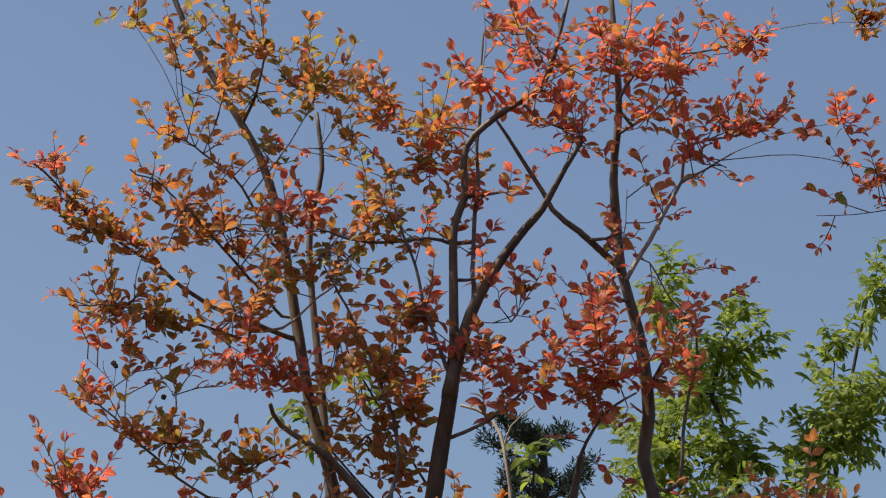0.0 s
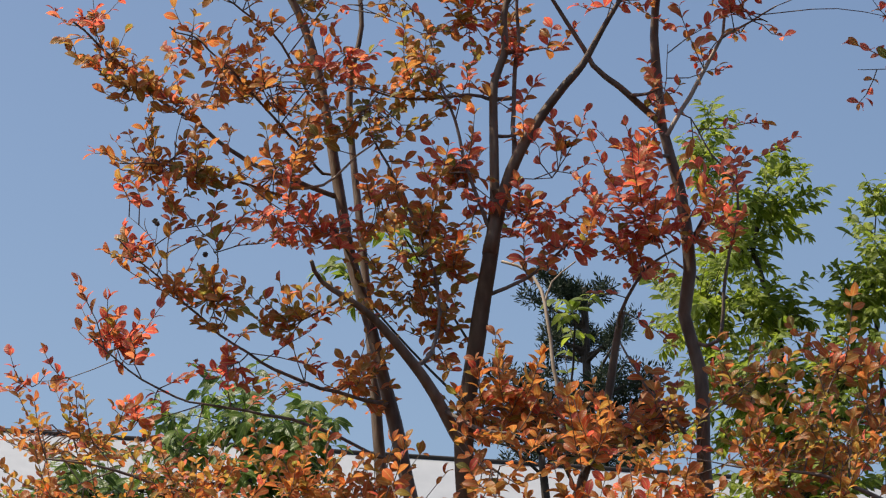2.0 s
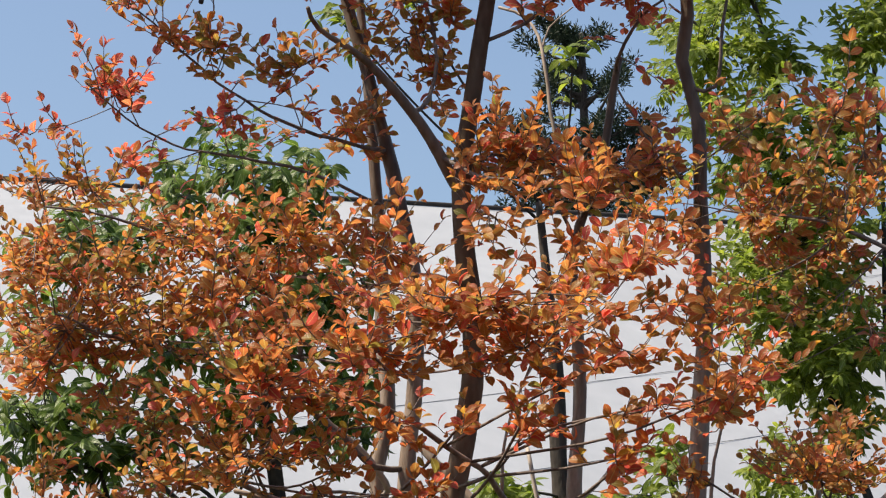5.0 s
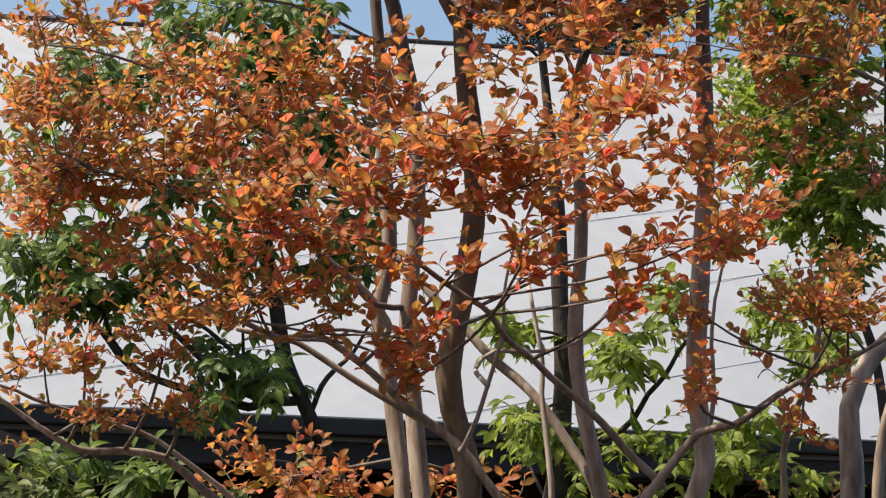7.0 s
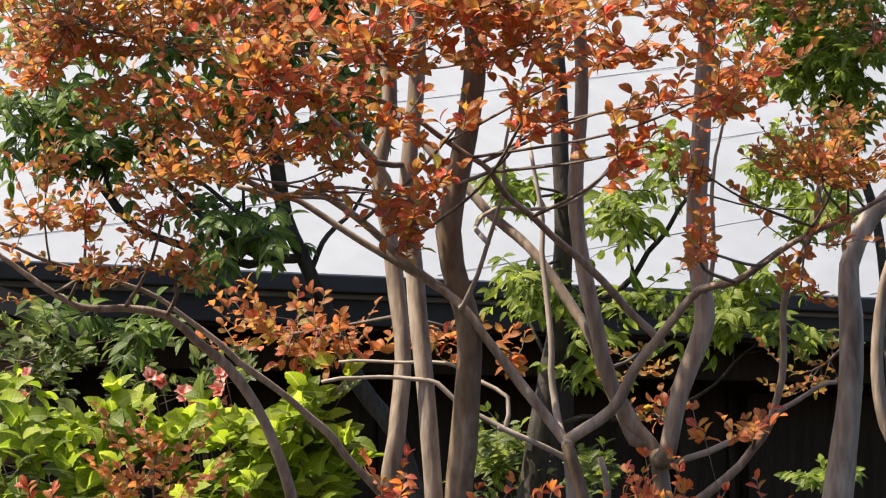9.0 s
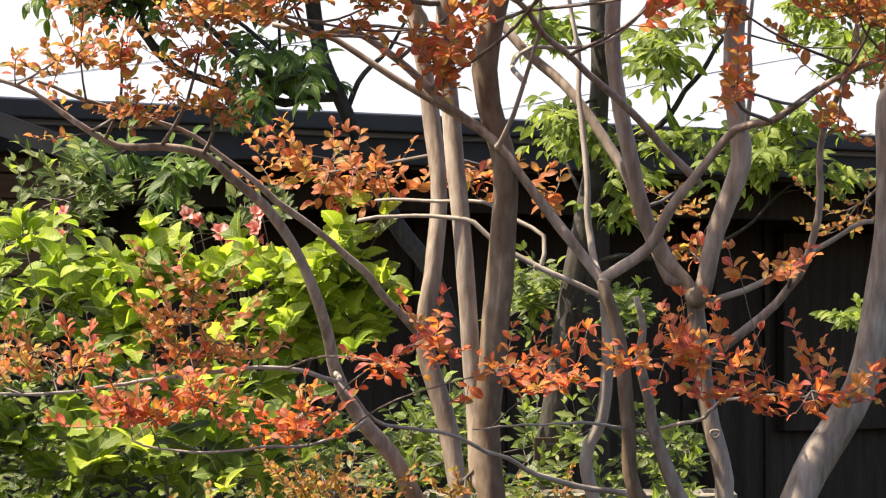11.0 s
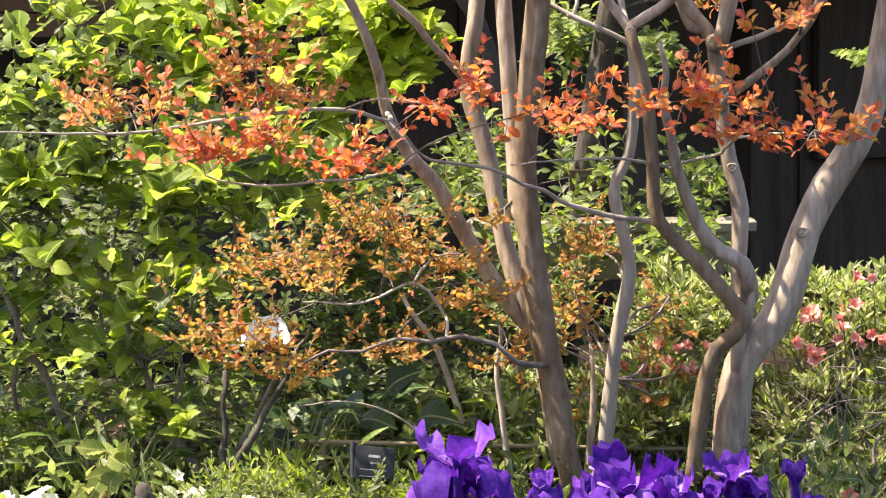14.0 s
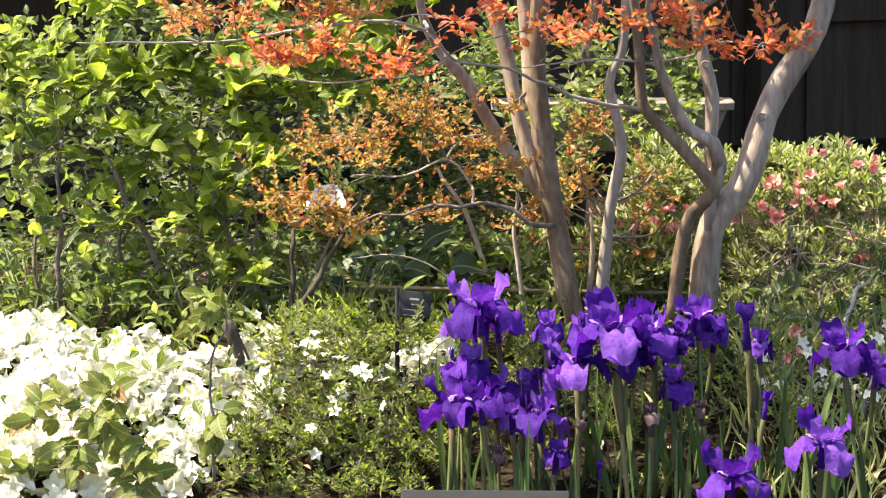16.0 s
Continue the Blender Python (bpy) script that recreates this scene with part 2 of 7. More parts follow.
INK = surface("pale_printed_ink", [(0.3, (0.22, 0.22, 0.22)), (0.7, (0.32, 0.32, 0.32))], 30, 0.6, 0.05)
FAINT = surface("faded_ink", [(0.3, (0.05, 0.05, 0.05)), (0.7, (0.07, 0.07, 0.07))], 30, 0.7, 0.05)
SHEET = surface("white_plastic_sheet", [(0.3, (0.5, 0.57, 0.66)), (0.7, (0.66, 0.71, 0.77))], 10, 0.4, 0.2)
BAMBOO = surface("weathered_bamboo", [(0.3, (0.16, 0.12, 0.07)), (0.7, (0.34, 0.27, 0.17))], 20, 0.6, 0.2, 6, (0.2, 1, 1))


# ---- building blocks ----
def mesh_object(name, verts, faces, mats, parent=None, label="", index=None, smooth=True):
    me = bpy.data.meshes.new(name)
    me.from_pydata([tuple(v) for v in verts], [], faces)
    for m in mats if isinstance(mats, (list, tuple)) else [mats]:
        me.materials.append(m)
    if index is not None:
        me.polygons.foreach_set("material_index", np.asarray(index, dtype=np.int32))
    if smooth:
        me.polygons.foreach_set("use_smooth", np.ones(len(me.polygons), dtype=bool))
    me.update()
    ob = new(name, me)
    if parent:
        ob.parent, ob.matrix_parent_inverse = parent, parent.matrix_basis.inverted()
    if label:
        tagged(ob, label)
    return ob


def part(name, bm, material, parent, label=""):
    me = bpy.data.meshes.new(name)
    bm.to_mesh(me)
    bm.free()
    me.materials.append(material)
    ob = new(name, me)
    if parent:
        ob.parent, ob.matrix_parent_inverse = parent, parent.matrix_basis.inverted()
    if label:
        tagged(ob, label)
    return ob


def thing(name, label, category, group="", kind="", at=(0, 0, 0)):
    ob = tagged(new(name), label, category, group, kind)
    ob.matrix_basis = Matrix.Translation(at)
    return ob


def box(bm, size, at, bevel=0.004, turn=None):
    m = Matrix.Translation(at) @ (turn or Matrix()) @ Matrix.Diagonal((*size, 1))
    got = bmesh.ops.create_cube(bm, size=1.0, matrix=m)
    if bevel:
        edges = list({e for v in got["verts"] for e in v.link_edges})
        bmesh.ops.bevel(bm, geom=edges, offset=bevel, segments=2, affect="EDGES", profile=0.6)
    return bm


def curve_points(points, step=0.06):
    """A smooth line through the points (Catmull-Rom)."""
    p = [Vector(q) for q in points]
    if len(p) == 2:
        p = [p[0], (p[0] + p[1]) / 2 + Vector((0, 0, 0.01)), p[1]]
    p = [2 * p[0] - p[1], *p, 2 * p[-1] - p[-2]]
    out = []
    for a, b, c, d in zip(p, p[1:], p[2:], p[3:]):
        k = max(2, int((c - b).length / step))
        for i in range(k):
            t = i / k
            out.append(0.5 * (2 * b + (c - a) * t + (2 * a - 5 * b + 4 * c - d) * t * t + (3 * b - a - 3 * c + d) * t ** 3))
    return out + [p[-2]]


def tube(points, r0, r1, sides=8, knots=0.0, taper=1.0):
    """Verts and faces of a tapered, slightly knotty round stem along the points."""
    verts, faces = [], []
    n = len(points)
    side = Vector((1, 0, 0))
    for i, q in enumerate(points):
        d = (points[min(i + 1, n - 1)] - points[max(i - 1, 0)]).normalized()
        side = (side - d * side.dot(d)).normalized()
        up = d.cross(side)
        f = (i / (n - 1)) ** taper
        r = r0 + (r1 - r0) * f
        for k in range(sides):
            a = 2 * math.pi * k / sides
            w = 1 + knots * (noise.noise(Vector((q.x * 9 + math.cos(a), q.y * 9 + math.sin(a), q.z * 7))))
            verts.append(q + (side * math.cos(a) + up * math.sin(a)) * r * w)
    for i in range(n - 1):
        for k in range(sides):
            a, b = i * sides + k, i * sides + (k + 1) % sides
            faces.append((a, b, b + sides, a + sides))
    for ring, q, d in ((0, points[0], points[0] - points[1]), (n - 1, points[-1], points[-1] - points[-2])):
        verts.append(q + d.normalized() * 0.7 * (r0 if ring == 0 else r1))
        for k in range(sides):
            a, b = ring * sides + k, ring * sides + (k + 1) % sides
            faces.append((b, a, len(verts) - 1) if ring == 0 else (a, b, len(verts) - 1))
    return verts, faces


def leaf_shape(width, fold=0.12, curl=0.15, point=1.0, rows=4, lobes=(), blunt=0.75, ribs=0.0):
    """A unit leaf along y: (verts, faces), two rows of quads folded at the midrib."""
    v, f = [], []
    for i in range(rows + 1):
        t = i / rows
        w = width * (math.sin(math.pi * t ** point) ** blunt if 0 < t < 1 else 0.0)
        if lobes and 0 < t < 1:
            w *= lobes[i % len(lobes)]
        z = -curl * (t - 0.25) ** 2
        rib = ribs * (i % 2)
        v += [(-w, t, z + fold * w + rib), (0, t, z), (w, t, z + fold * w + rib)]
    for i in range(rows):
        a = i * 3
        for k in (0, 1):
            q = [a + k, a + k + 1, a + k + 4, a + k + 3]
            if i == 0:
                q = [a + 1, a + k + 4, a + k + 3]
            elif i == rows - 1:
                q = [a + k, a + k + 1, a + 4]
            f.append(tuple(q))
    used = sorted({i for q in f for i in q})
    new_id = {o: i for i, o in enumerate(used)}
    return np.array([v[i] for i in used]), [tuple(new_id[i] for i in q) for q in f]


def lay_leaf_coordinates(me, shape, count):
    """Coordinates on every leaf of a mesh: x across it, y from stalk to tip."""
    v, f = shape
    flat = np.array([[v[i][0] / np.abs(v[:, 0]).max() * 0.5 + 0.5, v[i][1]] for q in f for i in q], dtype=np.float32)
    me.uv_layers.new(name="leaf").data.foreach_set("uv", np.tile(flat, (count, 1)).ravel())


class Leaves:
    """Collects leaves, then builds them as one mesh."""

    def __init__(self, shape):
        self.shape, self.rows, self.mat = shape, [], []

    def add(self, at, along, normal, size, mat=0):
        self.rows.append((*at, *along, *normal, size))
        self.mat.append(mat)

    def frames(self):
        r = np.array(self.rows)
        a = r[:, 3:6] / np.linalg.norm(r[:, 3:6], axis=1)[:, None]
        s = np.cross(a, r[:, 6:9])
        s /= np.linalg.norm(s, axis=1)[:, None] + 1e-9
        return r[:, :3], s, a, np.cross(s, a), r[:, 9]

    def build(self, name, mats, parent, label="", singles=0, single_name="leaf"):
        v, f = self.shape
        p, s, a, n, size = self.frames()
        first = 0
        if singles:
            order = np.argsort(p[:, 1])
            p, s, a, n, size = (x[order] for x in (p, s, a, n, size))
            self.mat = [self.mat[i] for i in order]
            shared = []
            for m in mats:
                me = bpy.data.meshes.new(single_name)
                me.from_pydata([tuple(q) for q in v], [], f)
                me.materials.append(m)
                me.polygons.foreach_set("use_smooth", np.ones(len(f), dtype=bool))
                lay_leaf_coordinates(me, self.shape, 1)
                shared.append(me)
            first = min(singles, len(p))
            for i in range(first):
                ob = new(single_name, shared[self.mat[i]])
                ob.parent, ob.matrix_parent_inverse = parent, parent.matrix_basis.inverted()
                m = Matrix([[*row, 0] for row in np.stack([s[i], a[i], n[i]], 1) * size[i]] + [[0, 0, 0, 1]])
                m.translation = Vector(p[i])
                ob.matrix_basis = m
        p, s, a, n, size = (x[first:] for x in (p, s, a, n, size))
        mat = np.array(self.mat[first:])
        verts = p[:, None, :] + size[:, None, None] * (v[None, :, 0:1] * s[:, None] + v[None, :, 1:2] * a[:, None] + v[None, :, 2:3] * n[:, None])
        k, nv = len(f), len(v)
        faces = [tuple(i + b for i in q) for b in range(0, len(p) * nv, nv) for q in f]
        ob = mesh_object(name, verts.reshape(-1, 3), faces, mats, parent, label, np.repeat(mat, k))
        lay_leaf_coordinates(ob.data, self.shape, len(p))
        return tagged(ob, kind="stuff")


def rand_unit(rng):
    while True:
        q = Vector((rng.uniform(-1, 1), rng.uniform(-1, 1), rng.uniform(-1, 1)))
        if 0.05 < q.length < 1:
            return q.normalized()


UP = Vector((0, 0, 1))


def ground_height(x, y):
    """A flat path that rises into a low planted mound."""
    t = min(1.0, max(0.0, (y - 4.0) / 1.6))
    far = min(1.0, max(0.0, (y - 7.2) / 1.8))
    return 0.45 * t * t * (3 - 2 * t) - 0.5 * far * far * (3 - 2 * far) + 0.03 * noise.noise(Vector((x * 0.9, y * 0.9, 0))) * min(1.0, t * 2)


MIXES = {  # shares of the plant's leaf materials, in their order
    "red": (0.7, 0.26, 0.04), "orange": (0.08, 0.74, 0.1, 0.03, 0.05), "olive": (0.04, 0.36, 0.60), "mixed": (0.25, 0.4, 0.35), "yellow": (0.02, 0.13, 0.5, 0.35),
    "ember": (0.22, 0.18, 0, 0.05, 0.55), "amber": (0.04, 0.6, 0.22, 0.12, 0.02), "warm": (0.2, 0.42, 0.1, 0.08, 0.2), "pale": (0.52, 0.24, 0.24), "shrub": (0.1, 0.6, 0.3), "maple": (0.45, 0.35, 0.2),
    "lime": (0.36, 0.2, 0.44), "low": (0.2, 0.24, 0.56), "bright": (0.88, 0.04, 0.08)}


class Plant:
    """A woody plant: limbs as parts, thin twigs and leaves gathered and built at the end."""

    def __init__(self, root, bark, twig, shape, mats, leaf, spacing, lift, seed, twig_len=0.2, droop=0.0, joint=1.0, fan=2, dense=1.0, wide=1.0, face=(0, -0.3, 0), pale_below=0, loose=1.0, flat=0.9, rise=0.12):
        self.pale_below, self.loose, self.flat, self.rise = pale_below, loose, flat, rise
        self.face = Vector(face)
        self.dense, self.wide = dense, wide
        self.root, self.bark, self.twigbark, self.mats = root, bark, twig, mats
        self.leaf, self.spacing, self.lift, self.twig_len, self.droop, self.joint, self.fan = leaf, spacing, lift, twig_len, droop, joint, fan
        self.axis = []
        self.rng, self.spots, self.tints, self.tv, self.tf, self.leaves = random.Random(seed), [], [], [], [], Leaves(shape)

    def limb(self, name, points, r0, r1, bark=None):
        foot = Vector(points[0])
        if foot.z > 0.6 and self.axis:  # spring from the limb it grows on
            near = min(self.axis, key=lambda q: (q - foot).length + 0.5 * max(0.0, q.z - foot.z))
            if 0.004 < (near - foot).length < 0.24:
                points = [near, *points]
        pts = curve_points(points, 0.045 if name == "trunk" else 0.028)
        self.axis += pts
        if name == "stem" or name == "branch" and r0 < 0.011:  # crooked side branches
            for i, q in enumerate(pts[1:-1]):
                q += (0.02 if name == "stem" else 0.0075) * min(1.0, i / 4) * Vector((noise.noise(q * 13), noise.noise(q * 13 + Vector((9, 0, 0))), noise.noise(q * 13 + Vector((0, 9, 0)))))
        # Thin low branches get the pale bark that has sunlight in its colour.
        if bark is None and self.pale_below and pts[len(pts) // 2].z < self.pale_below and r0 < 0.0085:
            bark = PALE
        v, f = tube(pts, r0, r1, 12 if r0 > 0.01 else 7, 0.22, 1.7 if name == "trunk" else 1.0)
        self.spots += [(q, r0 + (r1 - r0) * i / len(pts)) for i, q in enumerate(pts)][len(pts) // 4:]
        return mesh_object(name, v, f, bark or (self.bark if r0 > 0.0065 else self.twigbark), self.root)

    def stick(self, pts, r0, r1):
        v, f = tube(pts, r0, r1, 5)
        b = len(self.tv)
        self.tv += v
        self.tf += [tuple(i + b for i in q) for q in f]

    def pick(self, mix):
        if mix not in MIXES or len(self.mats) == 1:
            return 0
        return min(self.rng.choices(range(len(MIXES[mix])), MIXES[mix])[0], len(self.mats) - 1)

    def dress(self, pts, mix, start=0.15):
        """Leaves along a twig, in pairs that turn round it, and a tuft at its end."""
        rng = self.rng
        total = sum((b - a).length for a, b in zip(pts, pts[1:]))
        small = {"yellow": 0.62, "low": 0.76, "amber": 0.75, "ember": 0.85, "warm": 1.05}.get(mix, 1.0)
        k = max(2, int(total * (1 - start) / (self.spacing * small)))
        for i in range(k + 1):
            f = start + (1 - start) * i / k
            g = f * (len(pts) - 1)
            j = min(int(g), len(pts) - 2)
            at = pts[j].lerp(pts[j + 1], g - j)
            d = (pts[j + 1] - pts[j]).normalized()
            side = d.cross(UP + rand_unit(rng) * 0.5 * self.loose).normalized()
            for s in ((-1, 1, 0.2) if self.fan == 3 or i == k else (-1, 1)):
                if rng.random() < 0.1:
                    continue
                along = d * 0.55 + side * s * 0.8 + UP * (self.lift + rng.uniform(-0.25, 0.25) * self.loose) + rand_unit(rng) * 0.4 * self.loose
                normal = UP * self.flat - d * 0.2 + self.face + rand_unit(rng) * 0.65 * self.loose
                size = self.leaf * small * rng.uniform(0.6, 1.2) * (1 - 0.25 * f)
                self.leaves.add(at, along, normal, size, self.pick(mix))

    def spray(self, x, y, z, rx, ry, rz, n, mix):
        """A cloud of leafy twigs round a point, joined to the nearest limb."""
        rng, c = self.rng, Vector((x, y, z))
        self.tints.append((c, mix))
        rx, rz, n = rx * self.wide, rz * self.wide, round(n * self.dense * (0.68 if mix == "yellow" else 1.0))
        spots = [s for s in self.spots if s[0].z < z + 0.1] or self.spots
        root = min(spots, key=lambda s: (s[0] - c).length + 0.2 * rng.random()) if spots else None
        inner = c.copy()
        if root and (root[0] - c).length < self.joint:
            a, r = root
            mid = a.lerp(c, 0.5) + rand_unit(rng) * 0.08 * (c - a).length
            line = curve_points([a, mid, c], 0.05)
            r0 = min(r * 0.6, 0.0045)
            self.stick(line, r0, r0 * 0.55)
            inner = mid
        else:
            line = [c + Vector((-rx * 0.6, 0, -rz * 0.4)), c, c + Vector((rx * 0.6, 0, rz * 0.2))]
            self.stick(line, 0.002, 0.0015)
        out = (c - inner).normalized() if (c - inner).length > 1e-4 else UP
        for _ in range(n):
            q = rand_unit(rng) * 1.12 * rng.random() ** 0.4
            tip = c + Vector((q.x * rx, q.y * ry, q.z * rz))
            j = min(line[len(line) // 2:], key=lambda s: (s - tip).length + rng.uniform(0, 0.05))
            back = (j - tip)
            L = min(back.length, self.twig_len * rng.uniform(0.7, 1.3))
            start = tip + back.normalized() * L if back.length > 1e-4 else tip - out * L
            bend = UP * (self.rise - self.droop) * L + rand_unit(rng) * 0.1 * L
            if (start - j).length > 0.02:
                self.stick([j, j.lerp(start, 0.5) + rand_unit(rng) * 0.01, start], 0.0014, 0.0012)
            pts = [start, start.lerp(tip, 0.35) - bend * 0.4, start.lerp(tip, 0.7) - bend * 0.2, tip + bend * 0.3]
            self.stick(pts, 0.0013, 0.0007)
            self.dress(pts, mix)

    def fringe(self, n):
        """Short leafy side twigs along the thin branches, tinted like the leaves near them."""
        rng = self.rng
        thin = [q for q, r in self.spots if r < 0.0062]
        for _ in range(n):
            a = rng.choice(thin)
            c, mix = min(self.tints, key=lambda s: (s[0] - a).length)
            if (c - a).length > 0.16:
                continue
            d = (rand_unit(rng) + UP * 0.5).normalized() * rng.uniform(0.07, 0.17)
            pts = [a, a + d * 0.4 + rand_unit(rng) * 0.008, a + d * 0.75 + rand_unit(rng) * 0.01, a + d]
            self.stick(pts, 0.0014, 0.0007)
            self.dress(pts, mix, 0.3)

    def finish(self, leaf_name="foliage", singles=0, single_name="leaf"):
        if self.tv:
            tagged(mesh_object("twig_work", self.tv, self.tf, self.twigbark, self.root), kind="stuff")
        if self.leaves.rows:
            self.leaves.build(leaf_name, self.mats, self.root, "", singles, single_name)


# ---- ground ----
def ground():
    xs = sorted({*np.linspace(-6, 6, 61).round(3), *(s * d for s in (-1, 1) for d in (8, 12, 20, 40, 90, 200, 500, 1500))})
    ys = sorted({*np.linspace(-4, 10, 71).round(3), -1500, -300, -60, -20, -8, 14, 20, 35, 60, 120, 300, 800, 2500})
    v = [(x, y, ground_height(x, y)) for y in ys for x in xs]
    w = len(xs)
    f = [(j * w + i, j * w + i + 1, (j + 1) * w + i + 1, (j + 1) * w + i) for j in range(len(ys) - 1) for i in range(w - 1)]
    tagged(mesh_object("ground", v, f, SOIL), "dark leaf-littered garden soil rising into a planted mound", "ground", kind="structure")


ground()

# ---- house behind ----
EAVE_A, EAVE_B, EAVE_Z = Vector((-2.25, 13.0, 0)), Vector((2.26, 16.0, 0)), 2.452
ALONG = (EAVE_B - EAVE_A).normalized()
BACK = Vector((-ALONG.y, ALONG.x, 0))
TURN_HOUSE = Matrix.Rotation(math.atan2(ALONG.y, ALONG.x), 4, "Z")


def on_house(u, back, z):
    """u along the eave from its middle, back behind it."""
    return (EAVE_A + EAVE_B) / 2 + ALONG * u + BACK * back + Vector((0, 0, z))


def slab(name, u0, u1, b0, b1, z0, z1, mat, parent, label="", bevel=0.01):
    c = on_house((u0 + u1) / 2, (b0 + b1) / 2, (z0 + z1) / 2)
    return part(name, box(bmesh.new(), (u1 - u0, b1 - b0, z1 - z0), c, bevel, TURN_HOUSE), mat, parent, label)


house = thing("house", "low house with pale metal roof and dark eaves", "house", at=on_house(0, 3, -0.05))
RUN = 5.05
U0, U1 = -9.0, 11.0
RIDGE_A, RIDGE_B = Vector((-3.311, 18.897, 5.561)), Vector((1.357, 20.424, 5.561))


def on_roof(u, f, lift=0.0):
    """Point of the front slope: u along the eave, f from the eave (0) to the ridge (1)."""
    low = on_house(u, 0, EAVE_Z)
    top = RIDGE_A.lerp(RIDGE_B, (low.x - 0.6 - RIDGE_A.x) / (RIDGE_B.x - RIDGE_A.x))
    return low.lerp(top, f) + Vector((0, 0, lift))


def slope(name, point, rows, thick):
    """A curved sheet of roofing with a soffit face and edges."""
    us = [U0 + (U1 - U0) * i / 20 for i in range(21)]
    v = [point(u, k / rows) - Vector((0, 0, s * thick)) for s in (0, 1) for k in range(rows + 1) for u in us]
    n, f = 21 * (rows + 1), []
    for k in range(rows):
        for i in range(20):
            a = k * 21 + i
            f += [(a, a + 1, a + 22, a + 21), (n + a + 21, n + a + 22, n + a + 1, n + a)]
    for i in range(20):
        a = rows * 21 + i
        f += [(i, n + i, n + i + 1, i + 1), (a, a + 1, n + a + 1, n + a)]
    for k in range(rows):
        a, b = k * 21, k * 21 + 20
        f += [(a, a + 21, n + a + 21, n + a), (b, n + b, n + b + 21, b + 21)]
    return mesh_object(name, v, f, ROOF, house, "pale grey sheet metal roof", smooth=False)


roof = slope("roof", on_roof, 6, 0.12)
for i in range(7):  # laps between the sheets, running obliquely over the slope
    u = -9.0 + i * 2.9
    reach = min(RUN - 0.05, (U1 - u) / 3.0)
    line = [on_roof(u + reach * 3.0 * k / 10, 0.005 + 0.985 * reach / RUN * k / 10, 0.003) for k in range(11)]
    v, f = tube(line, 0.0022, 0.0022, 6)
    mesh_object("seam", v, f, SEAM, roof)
v, f = tube([on_roof(U0 + 2.0 * k, 1.0, 0.012) for k in range(11)], 0.018, 0.018, 8)
mesh_object("ridge_cap", v, f, GUTTER, house, "thin dark ridge capping")
slab("gutter", U0, U1, -0.12, -0.005, EAVE_Z - 0.10, EAVE_Z - 0.015, GUTTER, house)
slab("fascia", U0, U1, 0.0, 0.05, EAVE_Z - 0.255, EAVE_Z - 0.125, GUTTER, house, "dark grey fascia board")
slab("soffit", U0, U1, 0.055, 1.4, EAVE_Z - 0.275, EAVE_Z - 0.245, WALL, house)
slab("beam", U0, U1, 0.6, 0.72, EAVE_Z - 0.46, EAVE_Z - 0.28, WALL, house)
slab("rear_wall", U0, U1, 1.4, 1.55, -0.1, EAVE_Z - 0.1, WALL, house, "dark stained board wall in shade")
slab("end_wall", U0, U0 + 0.15, 1.56, RUN * 2, -0.1, EAVE_Z, WALL, house)
slab("end_wall", U1 - 0.15, U1, 1.56, RUN * 2, -0.1, EAVE_Z, WALL, house)
slope("roof", lambda u, f: on_roof(u, 1.0) + BACK * (0.02 + f * 4.5) - Vector((0, 0, f * 2.6)), 2, 0.1)
slab("post", 0.55, 0.72, 0.25, 0.42, -0.1, EAVE_Z - 0.51, WALL, house, "slim dark timber post")
slab("post", 2.15, 2.27, 1.2, 1.38, -0.1, EAVE_Z - 0.33, WALL, house)
for i in range(3, 9):
    slab("board", -9.0, -2.42, 0.08, 0.115, 1.15 + i * 0.12, 1.262 + i * 0.12, BROWN, house, bevel=0.006)
for i in range(9):  # cover strips on the shaded rear wall
    slab("batten", -2.3 + i * 0.62, -2.26 + i * 0.62, 1.372, 1.398, -0.1, EAVE_Z - 0.3, WALL, house, bevel=0.003)
slab("wall_panel", 2.75, 4.1, 1.3, 1.37, 0.75, EAVE_Z - 0.5, WALL, house, "dark stained shutter panel in shade")


def porch():
    """Lower porch roof before the boarded wall: its sloping verge and edge."""
    low, high = Vector((-1.6, 11.5, 2.065)), Vector((-3.6, 11.5, 2.79))
    back = Vector((0, 1.3, 0))
    for name, lift, thick, drop in (("verge_board", 0.0, 0.05, 0.085), ("verge_trim", 0.014, 0.035, 0.012)):
        v = [q + w - Vector((0, 0, z)) + Vector((0, 0, lift)) for w in (Vector((0, -thick, 0)), Vector((0, 0, 0))) for q in (low, high) for z in (0, drop)]
        mesh_object(name, v, [(0, 1, 3, 2), (4, 6, 7, 5), (0, 4, 5, 1), (2, 3, 7, 6), (0, 2, 6, 4), (1, 5, 7, 3)], GUTTER, house, smooth=False)
    v = [q + w - Vector((0, 0, z)) for w in (Vector((0, 0.002, 0)), back) for q in (low, high) for z in (-0.006, 0.03)]
    mesh_object("porch_roof", v, [(0, 1, 3, 2), (4, 6, 7, 5), (0, 4, 5, 1), (2, 3, 7, 6), (0, 2, 6, 4), (1, 5, 7, 3)], GUTTER, house, "dark sheet metal porch roof", smooth=False)


porch()

